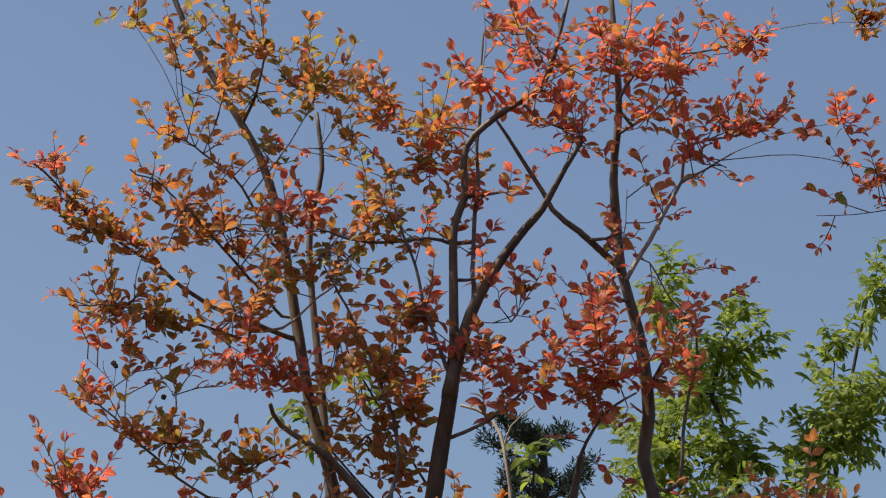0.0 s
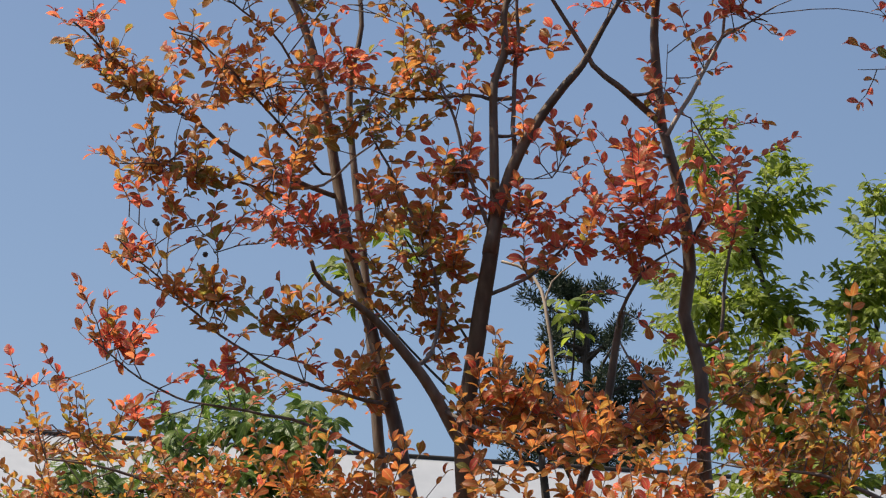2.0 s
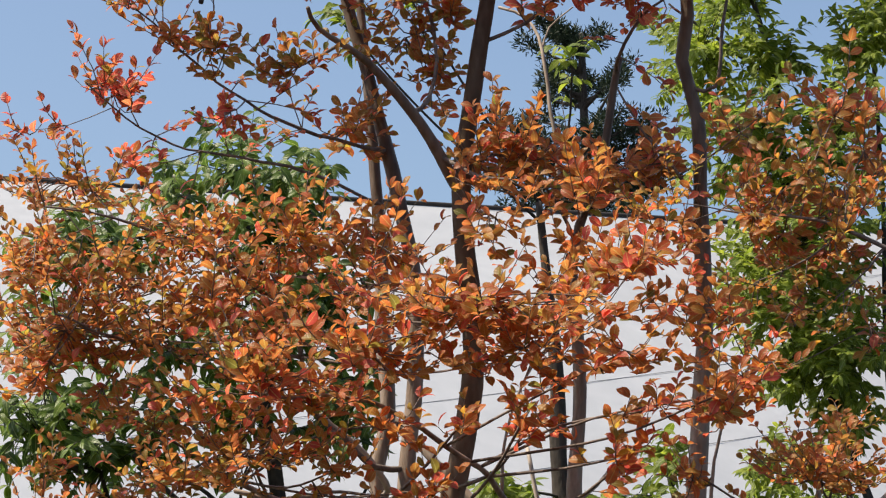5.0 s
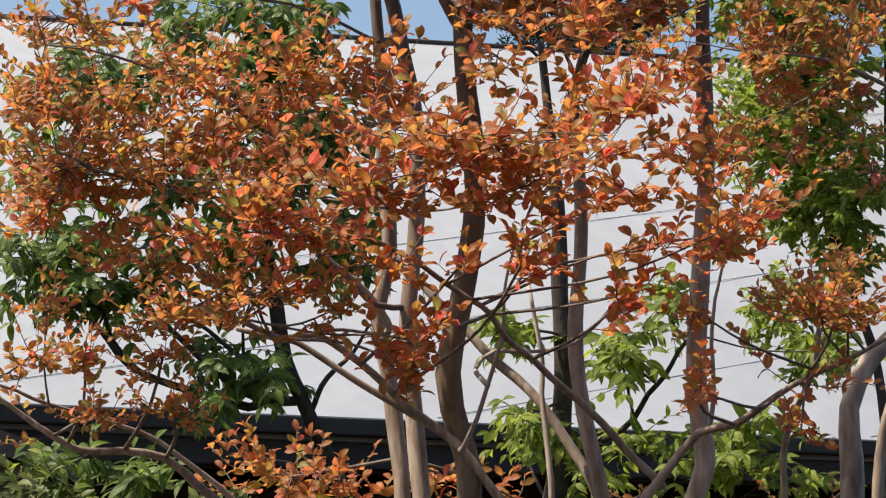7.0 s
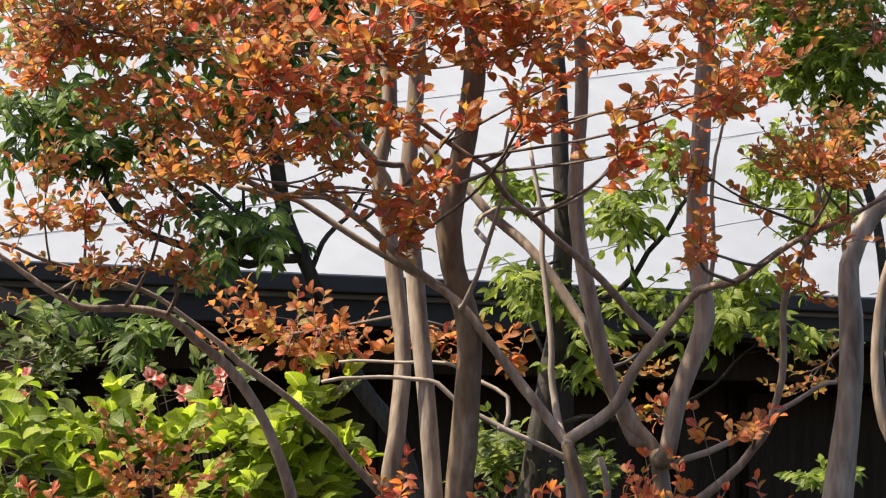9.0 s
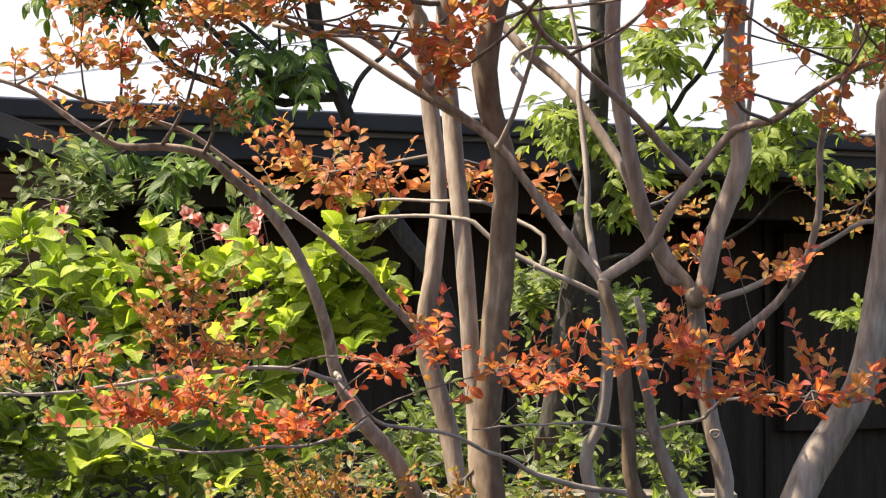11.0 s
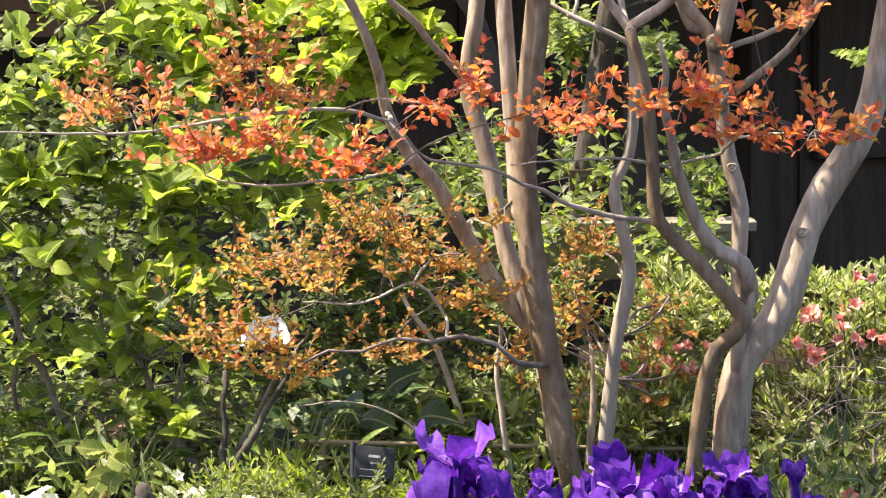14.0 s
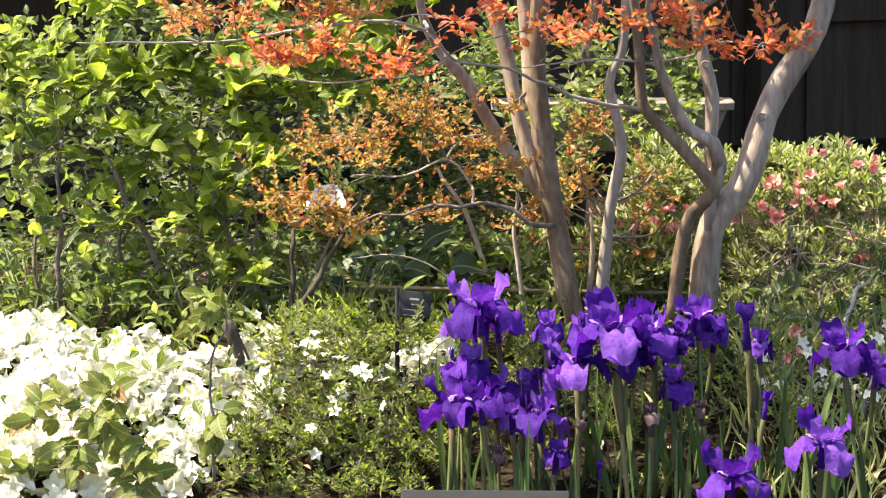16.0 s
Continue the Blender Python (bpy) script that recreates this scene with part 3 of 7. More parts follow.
# ---- crape myrtles ----
LEAF_MYRTLE = leaf_shape(0.27, 0.28, 0.5, 1.35, 6, (), 0.6)
ma = Plant(thing("crape_myrtle_tree", "multi-stemmed crape myrtle with smooth mottled bark and orange-red young leaves", "tree", "crape myrtles", at=(0.03, 5.5, 0.45)),
           BARK, TWIG, LEAF_MYRTLE, [L_RED, L_ORANGE, L_OLIVE, L_GOLD, L_EMBER], 0.0335, 0.0185, 0.3, 11, 0.14, dense=1.48, wide=1.5, pale_below=2.1, loose=1.0, flat=0.65, rise=0.5, face=(-0.2, -0.5, 0))
# Main trunk in the tan bark, with the crown's shade in its colour.
ma.limb("trunk", [(0.043, 5.50, 0.458), (0.017, 5.49, 0.580), (-0.017, 5.49, 0.763), (-0.051, 5.48, 0.973), (-0.071, 5.48, 1.196), (-0.056, 5.47, 1.360), (-0.037, 5.46, 1.578), (-0.034, 5.45, 1.709), (-0.050, 5.45, 1.770), (-0.075, 5.44, 1.890), (-0.038, 5.44, 2.076), (-0.018, 5.43, 2.241), (-0.040, 5.42, 2.511), (-0.037, 5.42, 2.611), (-0.016, 5.41, 2.767), (0.020, 5.41, 2.998), (0.028, 5.40, 3.078)], 0.0282, 0.0143, SHADED_TAN)
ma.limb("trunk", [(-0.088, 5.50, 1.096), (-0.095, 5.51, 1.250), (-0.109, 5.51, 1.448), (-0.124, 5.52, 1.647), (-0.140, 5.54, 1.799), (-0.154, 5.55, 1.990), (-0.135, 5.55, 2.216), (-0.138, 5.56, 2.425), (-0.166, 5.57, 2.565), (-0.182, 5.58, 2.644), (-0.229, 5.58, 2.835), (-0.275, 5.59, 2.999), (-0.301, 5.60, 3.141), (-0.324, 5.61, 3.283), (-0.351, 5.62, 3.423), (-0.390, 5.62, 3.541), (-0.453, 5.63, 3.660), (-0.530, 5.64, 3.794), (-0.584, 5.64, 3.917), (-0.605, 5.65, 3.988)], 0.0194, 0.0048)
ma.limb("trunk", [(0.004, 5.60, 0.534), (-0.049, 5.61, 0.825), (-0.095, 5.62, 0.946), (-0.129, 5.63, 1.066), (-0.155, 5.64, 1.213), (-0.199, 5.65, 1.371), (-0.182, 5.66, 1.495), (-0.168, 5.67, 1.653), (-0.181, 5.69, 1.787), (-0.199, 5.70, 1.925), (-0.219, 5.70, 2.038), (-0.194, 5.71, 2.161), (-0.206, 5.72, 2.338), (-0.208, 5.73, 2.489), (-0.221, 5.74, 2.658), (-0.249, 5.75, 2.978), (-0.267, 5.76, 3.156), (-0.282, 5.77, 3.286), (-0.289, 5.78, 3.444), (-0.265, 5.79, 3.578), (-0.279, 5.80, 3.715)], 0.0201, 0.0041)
ma.limb("branch", [(-0.083, 5.62, 0.854), (-0.149, 5.58, 0.953), (-0.205, 5.54, 1.050), (-0.256, 5.50, 1.146), (-0.320, 5.46, 1.225), (-0.361, 5.43, 1.307), (-0.374, 5.39, 1.384), (-0.396, 5.35, 1.464), (-0.435, 5.31, 1.552), (-0.485, 5.27, 1.625), (-0.536, 5.23, 1.668), (-0.589, 5.19, 1.715), (-0.663, 5.16, 1.727), (-0.735, 5.12, 1.725), (-0.806, 5.08, 1.766), (-0.876, 5.04, 1.817), (-0.935, 5.00, 1.838)], 0.0200, 0.0038)
ma.limb("branch", [(-0.210, 5.60, 1.382), (-0.280, 5.54, 1.471), (-0.365, 5.49, 1.557), (-0.470, 5.43, 1.636), (-0.627, 5.37, 1.762), (-0.727, 5.31, 1.794), (-0.814, 5.26, 1.822), (-0.900, 5.20, 1.852)], 0.0092, 0.0033)
ma.limb("branch", [(-0.045, 5.45, 1.754), (-0.136, 5.41, 1.813), (-0.237, 5.37, 1.904), (-0.321, 5.33, 1.956), (-0.382, 5.28, 1.944), (-0.453, 5.24, 1.972), (-0.533, 5.20, 1.999)], 0.0110, 0.0040)
ma.limb("branch", [(-0.055, 5.40, 2.582), (-0.118, 5.35, 2.682), (-0.218, 5.30, 2.794), (-0.312, 5.25, 2.849), (-0.330, 5.20, 2.877)], 0.0139, 0.0041)
ma.limb("branch", [(0.018, 5.40, 2.996), (0.023, 5.40, 3.020), (0.022, 5.40, 3.164), (0.022, 5.40, 3.309), (0.044, 5.40, 3.370), (0.047, 5.40, 3.478), (0.111, 5.40, 3.548), (0.205, 5.40, 3.618), (0.242, 5.40, 3.732), (0.260, 5.40, 3.809)], 0.0120, 0.0037)
ma.limb("branch", [(0.013, 5.40, 2.961), (0.043, 5.39, 3.077), (0.069, 5.37, 3.143), (0.109, 5.36, 3.210), (0.165, 5.34, 3.283), (0.199, 5.33, 3.320), (0.245, 5.31, 3.399), (0.279, 5.30, 3.454)], 0.0163, 0.0043)
ma.limb("branch", [(0.007, 5.40, 3.010), (-0.027, 5.40, 3.117), (-0.056, 5.40, 3.224), (-0.091, 5.40, 3.321), (-0.108, 5.40, 3.407)], 0.0050, 0.0022)
ma.limb("branch", [(0.058, 5.40, 3.105), (0.064, 5.43, 3.257), (0.071, 5.45, 3.450), (0.078, 5.47, 3.623), (0.085, 5.50, 3.775)], 0.0057, 0.0023)
ma.limb("branch", [(-0.104, 5.40, 2.745), (-0.094, 5.43, 2.866), (-0.141, 5.45, 3.037), (-0.188, 5.47, 3.141), (-0.225, 5.50, 3.222)], 0.0049, 0.0022)
ma.limb("branch", [(-0.309, 5.60, 3.131), (-0.411, 5.53, 3.153), (-0.499, 5.47, 3.174), (-0.586, 5.40, 3.230), (-0.672, 5.33, 3.273), (-0.756, 5.27, 3.339), (-0.805, 5.20, 3.368)], 0.0059, 0.0021)
ma.limb("branch", [(-0.334, 5.60, 3.180), (-0.399, 5.50, 3.234), (-0.497, 5.40, 3.321), (-0.558, 5.30, 3.358), (-0.615, 5.20, 3.356)], 0.0037, 0.0014)
ma.limb("branch", [(-0.360, 5.60, 3.342), (-0.415, 5.50, 3.431), (-0.490, 5.40, 3.468), (-0.550, 5.30, 3.467)], 0.0037, 0.0014)
ma.limb("branch", [(-0.396, 5.50, 3.100), (-0.503, 5.40, 3.105), (-0.606, 5.30, 3.103), (-0.704, 5.20, 3.076)], 0.0036, 0.0014)
ma.limb("branch", [(0.024, 5.50, 3.307), (-0.028, 5.43, 3.290), (-0.164, 5.37, 3.264), (-0.252, 5.30, 3.268)], 0.0044, 0.0021)
ma.limb("branch", [(-0.327, 5.50, 3.124), (-0.257, 5.45, 3.169), (-0.198, 5.40, 3.200)], 0.0036, 0.0014, PALE)
ma.limb("branch", [(-0.212, 5.50, 2.032), (-0.272, 5.43, 2.079), (-0.334, 5.36, 2.136), (-0.362, 5.29, 2.278), (-0.463, 5.21, 2.369), (-0.552, 5.14, 2.404), (-0.648, 5.07, 2.433), (-0.793, 5.00, 2.451)], 0.0063, 0.0019)
ma.limb("branch", [(-0.214, 5.50, 2.559), (-0.323, 5.44, 2.604), (-0.463, 5.38, 2.625), (-0.601, 5.32, 2.640), (-0.704, 5.26, 2.699), (-0.752, 5.20, 2.734)], 0.0042, 0.0014)
ma.limb("branch", [(-0.237, 5.50, 2.674), (-0.357, 5.44, 2.696), (-0.465, 5.38, 2.739), (-0.560, 5.32, 2.804), (-0.632, 5.26, 2.868), (-0.703, 5.20, 2.924)], 0.0043, 0.0014)
ma.limb("branch", [(-0.128, 5.40, 2.395), (-0.266, 5.30, 2.340), (-0.335, 5.20, 2.355), (-0.391, 5.10, 2.344)], 0.0041, 0.0020, PALE)
ma.limb("branch", [(-0.492, 5.30, 2.229), (-0.584, 5.17, 2.217), (-0.672, 5.03, 2.217), (-0.754, 4.90, 2.237)], 0.0041, 0.0019)
ma.limb("branch", [(-0.343, 5.20, 1.299), (-0.432, 5.14, 1.320), (-0.539, 5.08, 1.319), (-0.735, 5.02, 1.291), (-0.877, 4.96, 1.282), (-0.986, 4.90, 1.284), (-1.16, 4.804, 1.287)], 0.0056, 0.0016, PALE)
ma.limb("branch", [(-0.291, 5.20, 1.226), (-0.371, 5.15, 1.188), (-0.450, 5.10, 1.180), (-0.618, 5.05, 1.173), (-0.693, 5.00, 1.195)], 0.0039, 0.0019)
ma.limb("branch", [(-0.087, 5.30, 0.792), (-0.130, 5.29, 0.828), (-0.195, 5.27, 0.850), (-0.260, 5.26, 0.837), (-0.331, 5.24, 0.847), (-0.403, 5.23, 0.819), (-0.467, 5.21, 0.824), (-0.524, 5.20, 0.797)], 0.0074, 0.0027, TWIG)
ma.limb("branch", [(-0.239, 5.40, 0.879), (-0.296, 5.37, 0.953), (-0.407, 5.33, 0.913), (-0.533, 5.30, 0.916)], 0.0041, 0.0020)
ma.limb("branch", [(-0.304, 5.40, 0.950), (-0.262, 5.45, 1.001), (-0.209, 5.50, 1.002)], 0.0041, 0.0021)
ma.limb("branch", [(-0.106, 5.70, 0.488), (-0.133, 5.70, 0.675), (-0.128, 5.70, 0.830)], 0.0078, 0.0048)
ma.limb("branch", [(-0.218, 5.80, 0.599), (-0.272, 5.80, 0.757), (-0.349, 5.80, 0.882)], 0.0079, 0.0049)
ma.limb("branch", [(0.064, 5.60, 0.504), (0.077, 5.60, 0.688), (0.072, 5.60, 0.787)], 0.0096, 0.0057)
ma.limb("branch", [(-0.192, 5.65, 2.002), (-0.208, 5.62, 2.035), (-0.236, 5.60, 2.067), (-0.280, 5.58, 2.107), (-0.323, 5.55, 2.144)], 0.0080, 0.0050)
ma.limb("branch", [(-0.279, 5.60, 0.549), (-0.307, 5.57, 0.606), (-0.359, 5.55, 0.648), (-0.463, 5.53, 0.681), (-0.559, 5.50, 0.674)], 0.0026, 0.0014, PALE)
ma.spray(-0.374, 5.50, 3.736, 0.131, 0.20, 0.101, 16, "olive")
ma.spray(-0.556, 5.40, 3.732, 0.070, 0.10, 0.059, 6, "olive")
ma.spray(-0.670, 5.40, 3.796, 0.071, 0.10, 0.029, 2, "olive")
ma.spray(-0.254, 5.50, 3.659, 0.071, 0.20, 0.071, 9, "olive")
ma.spray(-0.099, 5.50, 3.608, 0.107, 0.20, 0.071, 11, "orange")
ma.spray(-0.028, 5.50, 3.488, 0.094, 0.20, 0.082, 11, "mixed")
ma.spray(-0.188, 5.50, 3.545, 0.053, 0.10, 0.047, 4, "olive")
ma.spray(0.077, 5.40, 3.643, 0.070, 0.20, 0.070, 8, "red")
ma.spray(0.171, 5.40, 3.732, 0.070, 0.20, 0.070, 8, "red")
ma.spray(0.250, 5.40, 3.518, 0.081, 0.10, 0.044, 8, "red")
ma.spray(0.122, 5.40, 3.382, 0.081, 0.10, 0.035, 5, "red")
ma.spray(-0.280, 5.40, 3.370, 0.069, 0.10, 0.040, 8, "red")
ma.spray(-0.148, 5.40, 3.321, 0.069, 0.20, 0.063, 9, "olive")
ma.spray(-0.256, 5.40, 3.236, 0.108, 0.20, 0.057, 12, "olive")
ma.spray(-0.417, 5.40, 3.303, 0.097, 0.20, 0.069, 11, "orange")
ma.spray(-0.533, 5.40, 3.346, 0.080, 0.20, 0.063, 9, "orange")
ma.spray(-0.561, 5.40, 3.512, 0.064, 0.10, 0.032, 4, "orange")
ma.spray(-0.592, 5.40, 3.419, 0.063, 0.10, 0.040, 5, "orange")
ma.spray(-0.432, 5.40, 3.456, 0.046, 0.10, 0.035, 2, "orange")
ma.spray(-0.340, 5.40, 3.493, 0.035, 0.10, 0.029, 2, "olive")
ma.spray(-0.792, 5.30, 3.418, 0.068, 0.10, 0.025, 4, "red")
ma.spray(-0.777, 5.30, 3.334, 0.073, 0.10, 0.039, 5, "orange")
ma.spray(-0.690, 5.30, 3.274, 0.096, 0.10, 0.031, 8, "olive")
ma.spray(-0.588, 5.30, 3.238, 0.067, 0.10, 0.034, 5, "orange")
ma.spray(-0.662, 5.30, 3.120, 0.084, 0.10, 0.039, 8, "orange")
ma.spray(-0.561, 5.30, 3.091, 0.072, 0.10, 0.039, 8, "olive")
ma.spray(-0.620, 5.30, 3.033, 0.033, 0.10, 0.020, 2, "red")
ma.spray(-0.402, 5.40, 3.141, 0.085, 0.20, 0.062, 9, "orange")
ma.spray(-0.376, 5.40, 3.022, 0.073, 0.20, 0.043, 8, "red")
ma.spray(-0.297, 5.40, 2.999, 0.056, 0.10, 0.056, 8, "red")
ma.spray(-0.212, 5.50, 3.100, 0.063, 0.20, 0.069, 8, "orange")
ma.spray(-0.102, 5.50, 3.052, 0.075, 0.20, 0.069, 10, "orange")
ma.spray(-0.682, 5.30, 2.935, 0.044, 0.10, 0.031, 4, "red")
ma.spray(-0.608, 5.30, 2.866, 0.055, 0.10, 0.042, 5, "orange")
ma.spray(-0.497, 5.30, 2.821, 0.071, 0.10, 0.049, 8, "olive")
ma.spray(-0.354, 5.30, 2.787, 0.087, 0.10, 0.044, 10, "olive")
ma.spray(-0.724, 5.30, 2.759, 0.065, 0.10, 0.033, 6, "red")
ma.spray(-0.044, 5.40, 3.129, 0.045, 0.20, 0.068, 6, "red")
ma.spray(0.075, 5.40, 3.200, 0.023, 0.10, 0.034, 2, "red")
ma.spray(0.108, 5.40, 3.052, 0.068, 0.20, 0.068, 8, "red")
ma.spray(0.164, 5.40, 2.964, 0.079, 0.20, 0.062, 9, "red")
ma.spray(-0.152, 5.50, 2.898, 0.091, 0.20, 0.068, 10, "olive")
ma.spray(-0.050, 5.50, 2.945, 0.046, 0.20, 0.057, 5, "orange")
ma.spray(-0.711, 5.30, 2.754, 0.066, 0.10, 0.044, 6, "red")
ma.spray(-0.867, 5.20, 2.641, 0.048, 0.10, 0.041, 5, "red")
ma.spray(-0.778, 5.20, 2.537, 0.123, 0.20, 0.041, 15, "amber")
ma.spray(-0.651, 5.20, 2.569, 0.064, 0.10, 0.030, 5, "red")
ma.spray(-0.496, 5.30, 2.697, 0.055, 0.10, 0.033, 5, "red")
ma.spray(-0.822, 5.10, 2.393, 0.099, 0.20, 0.078, 14, "amber")
ma.spray(-0.542, 5.10, 2.428, 0.094, 0.20, 0.052, 12, "amber")
ma.spray(-0.364, 5.10, 2.428, 0.094, 0.20, 0.052, 12, "amber")
ma.spray(-0.654, 5.10, 2.323, 0.135, 0.20, 0.062, 16, "amber")
ma.spray(-0.786, 5.10, 2.245, 0.134, 0.20, 0.062, 20, "amber")
ma.spray(-0.466, 5.10, 2.275, 0.134, 0.20, 0.062, 16, "amber")
ma.spray(-0.260, 5.50, 2.727, 0.068, 0.20, 0.068, 11, "orange")
ma.spray(-0.101, 5.50, 2.802, 0.068, 0.20, 0.068, 9, "orange")
ma.spray(-0.231, 5.40, 2.482, 0.072, 0.20, 0.055, 10, "orange")
ma.spray(0.061, 5.40, 2.644, 0.089, 0.20, 0.066, 16, "orange")
ma.spray(0.003, 4.70, 2.227, 0.191, 0.15, 0.052, 33, "orange")
ma.spray(-0.198, 4.70, 2.141, 0.143, 0.15, 0.052, 21, "orange")
ma.spray(-0.367, 4.80, 2.104, 0.155, 0.15, 0.063, 25, "mixed")
ma.spray(0.069, 4.70, 2.140, 0.124, 0.15, 0.038, 14, "orange")
ma.spray(-0.749, 5.00, 2.223, 0.142, 0.20, 0.071, 13, "amber")
ma.spray(-0.576, 5.00, 2.232, 0.091, 0.20, 0.061, 9, "amber")
ma.spray(-0.798, 5.00, 2.141, 0.081, 0.10, 0.046, 7, "warm")
ma.spray(-0.414, 4.90, 1.984, 0.119, 0.20, 0.064, 17, "amber")
ma.spray(-0.532, 4.90, 1.965, 0.089, 0.20, 0.044, 13, "amber")
ma.spray(-0.256, 4.90, 1.958, 0.074, 0.20, 0.059, 7, "amber")
ma.spray(-0.137, 4.90, 1.854, 0.069, 0.10, 0.049, 10, "warm")
ma.spray(-0.088, 4.90, 1.923, 0.049, 0.10, 0.039, 6, "warm")
ma.spray(-0.805, 5.00, 1.892, 0.065, 0.10, 0.048, 9, "amber")
ma.spray(-0.714, 5.00, 1.876, 0.050, 0.10, 0.028, 6, "amber")
ma.spray(-0.697, 5.00, 1.795, 0.055, 0.10, 0.038, 8, "amber")
ma.spray(-0.573, 5.00, 1.891, 0.075, 0.10, 0.040, 9, "amber")
ma.spray(-0.562, 5.00, 1.795, 0.060, 0.10, 0.040, 9, "amber")
ma.spray(0.092, 5.00, 2.064, 0.050, 0.10, 0.045, 5, "warm")
ma.spray(-0.044, 5.00, 2.045, 0.040, 0.10, 0.030, 3, "warm")
ma.spray(-0.404, 5.90, 1.719, 0.148, 0.20, 0.065, 22, "orange")
ma.spray(-0.096, 5.90, 1.723, 0.071, 0.20, 0.059, 7, "orange")
ma.spray(0.051, 5.90, 1.675, 0.045, 0.10, 0.035, 5, "orange")
ma.spray(-0.148, 4.80, 1.385, 0.053, 0.10, 0.053, 6, "ember")
ma.spray(-0.230, 4.80, 1.337, 0.082, 0.10, 0.031, 6, "ember")
ma.spray(-0.047, 4.80, 1.322, 0.115, 0.10, 0.043, 8, "ember")
ma.spray(-0.688, 4.90, 1.264, 0.123, 0.10, 0.047, 13, "ember")
ma.spray(-0.550, 4.90, 1.268, 0.079, 0.10, 0.047, 7, "ember")
ma.spray(-0.382, 4.90, 1.248, 0.088, 0.10, 0.047, 10, "ember")
ma.spray(-0.597, 5.10, 1.462, 0.113, 0.20, 0.051, 10, "amber")
ma.spray(-0.561, 5.10, 1.375, 0.113, 0.20, 0.041, 9, "amber")
ma.spray(-0.881, 5.10, 1.356, 0.123, 0.20, 0.039, 9, "amber")
ma.spray(-0.974, 5.10, 1.315, 0.062, 0.10, 0.041, 4, "amber")
ma.spray(-0.390, 5.40, 1.108, 0.119, 0.20, 0.054, 22, "yellow")
ma.spray(-0.564, 5.40, 1.005, 0.152, 0.20, 0.052, 26, "yellow")
ma.spray(-0.740, 5.40, 0.863, 0.120, 0.20, 0.060, 22, "yellow")
ma.spray(-0.587, 5.40, 0.809, 0.163, 0.20, 0.060, 28, "yellow")
ma.spray(-0.358, 5.40, 0.820, 0.098, 0.20, 0.049, 13, "yellow")
ma.spray(-0.287, 5.50, 1.008, 0.099, 0.20, 0.050, 13, "yellow")
ma.spray(-0.177, 5.50, 0.942, 0.077, 0.20, 0.066, 11, "yellow")
ma.spray(-0.143, 5.50, 1.074, 0.044, 0.20, 0.033, 6, "yellow")
ma.spray(0.068, 5.70, 1.016, 0.068, 0.20, 0.051, 11, "yellow")
ma.spray(0.034, 5.70, 0.902, 0.069, 0.20, 0.063, 10, "yellow")
ma.spray(-0.113, 5.60, 0.775, 0.101, 0.20, 0.051, 10, "yellow")
ma.limb("branch", [(0.163, 5.70, 2.611), (0.148, 5.72, 2.785), (0.127, 5.75, 2.938), (0.098, 5.78, 3.013), (0.038, 5.80, 3.045)], 0.0051, 0.0030, PALE)
ma.limb("branch", [(0.128, 5.80, 2.951), (0.146, 5.80, 3.001), (0.195, 5.80, 3.044)], 0.0030, 0.0015, PALE)
ma.spray(-0.669, 5.00, 2.356, 0.122, 0.20, 0.051, 9, "amber")
ma.spray(-0.812, 5.00, 2.357, 0.071, 0.20, 0.061, 6, "amber")
ma.spray(-0.474, 5.10, 2.395, 0.114, 0.20, 0.052, 7, "orange")
ma.spray(-0.314, 5.20, 2.435, 0.085, 0.20, 0.053, 5, "orange")
ma.spray(-0.176, 5.20, 2.445, 0.085, 0.20, 0.064, 5, "orange")
ma.spray(-0.485, 5.00, 2.262, 0.112, 0.20, 0.051, 5, "orange")
ma.spray(-0.163, 5.10, 2.309, 0.072, 0.20, 0.052, 5, "orange")
ma.spray(0.025, 5.20, 2.465, 0.095, 0.20, 0.053, 8, "orange")
ma.spray(0.047, 5.20, 2.540, 0.085, 0.20, 0.042, 6, "orange")
ma.spray(-0.635, 5.00, 2.068, 0.091, 0.10, 0.051, 9, "amber")
ma.limb("twig", [(-0.458, 5.40, 3.574), (-0.506, 5.35, 3.579), (-0.540, 5.30, 3.583)], 0.0012, 0.0007)
ma.limb("twig", [(-0.506, 5.35, 3.579), (-0.527, 5.32, 3.560), (-0.543, 5.30, 3.538)], 0.0010, 0.0006)
ma.limb("twig", [(-0.630, 5.30, 2.918), (-0.658, 5.30, 2.963), (-0.696, 5.30, 2.998)], 0.0011, 0.0006)
ma.limb("twig", [(-0.658, 5.30, 2.963), (-0.665, 5.30, 2.981), (-0.664, 5.30, 2.994)], 0.0010, 0.0006)
ma.limb("twig", [(-0.644, 5.30, 2.935), (-0.641, 5.30, 2.958), (-0.640, 5.30, 2.983)], 0.0010, 0.0006)
ma.limb("twig", [(-0.519, 5.30, 2.889), (-0.528, 5.30, 2.929), (-0.545, 5.30, 2.948)], 0.0010, 0.0006)
ma.limb("twig", [(-0.526, 5.30, 2.923), (-0.517, 5.30, 2.937), (-0.506, 5.30, 2.944)], 0.0010, 0.0006)
ma.limb("twig", [(0.137, 5.40, 3.105), (0.154, 5.40, 3.141), (0.168, 5.40, 3.173)], 0.0011, 0.0006)
ma.limb("twig", [(-0.236, 5.40, 3.466), (-0.253, 5.40, 3.475), (-0.276, 5.40, 3.478)], 0.0010, 0.0006)
ma.limb("twig", [(0.077, 5.40, 3.618), (0.089, 5.40, 3.707), (0.084, 5.40, 3.796)], 0.0013, 0.0007)
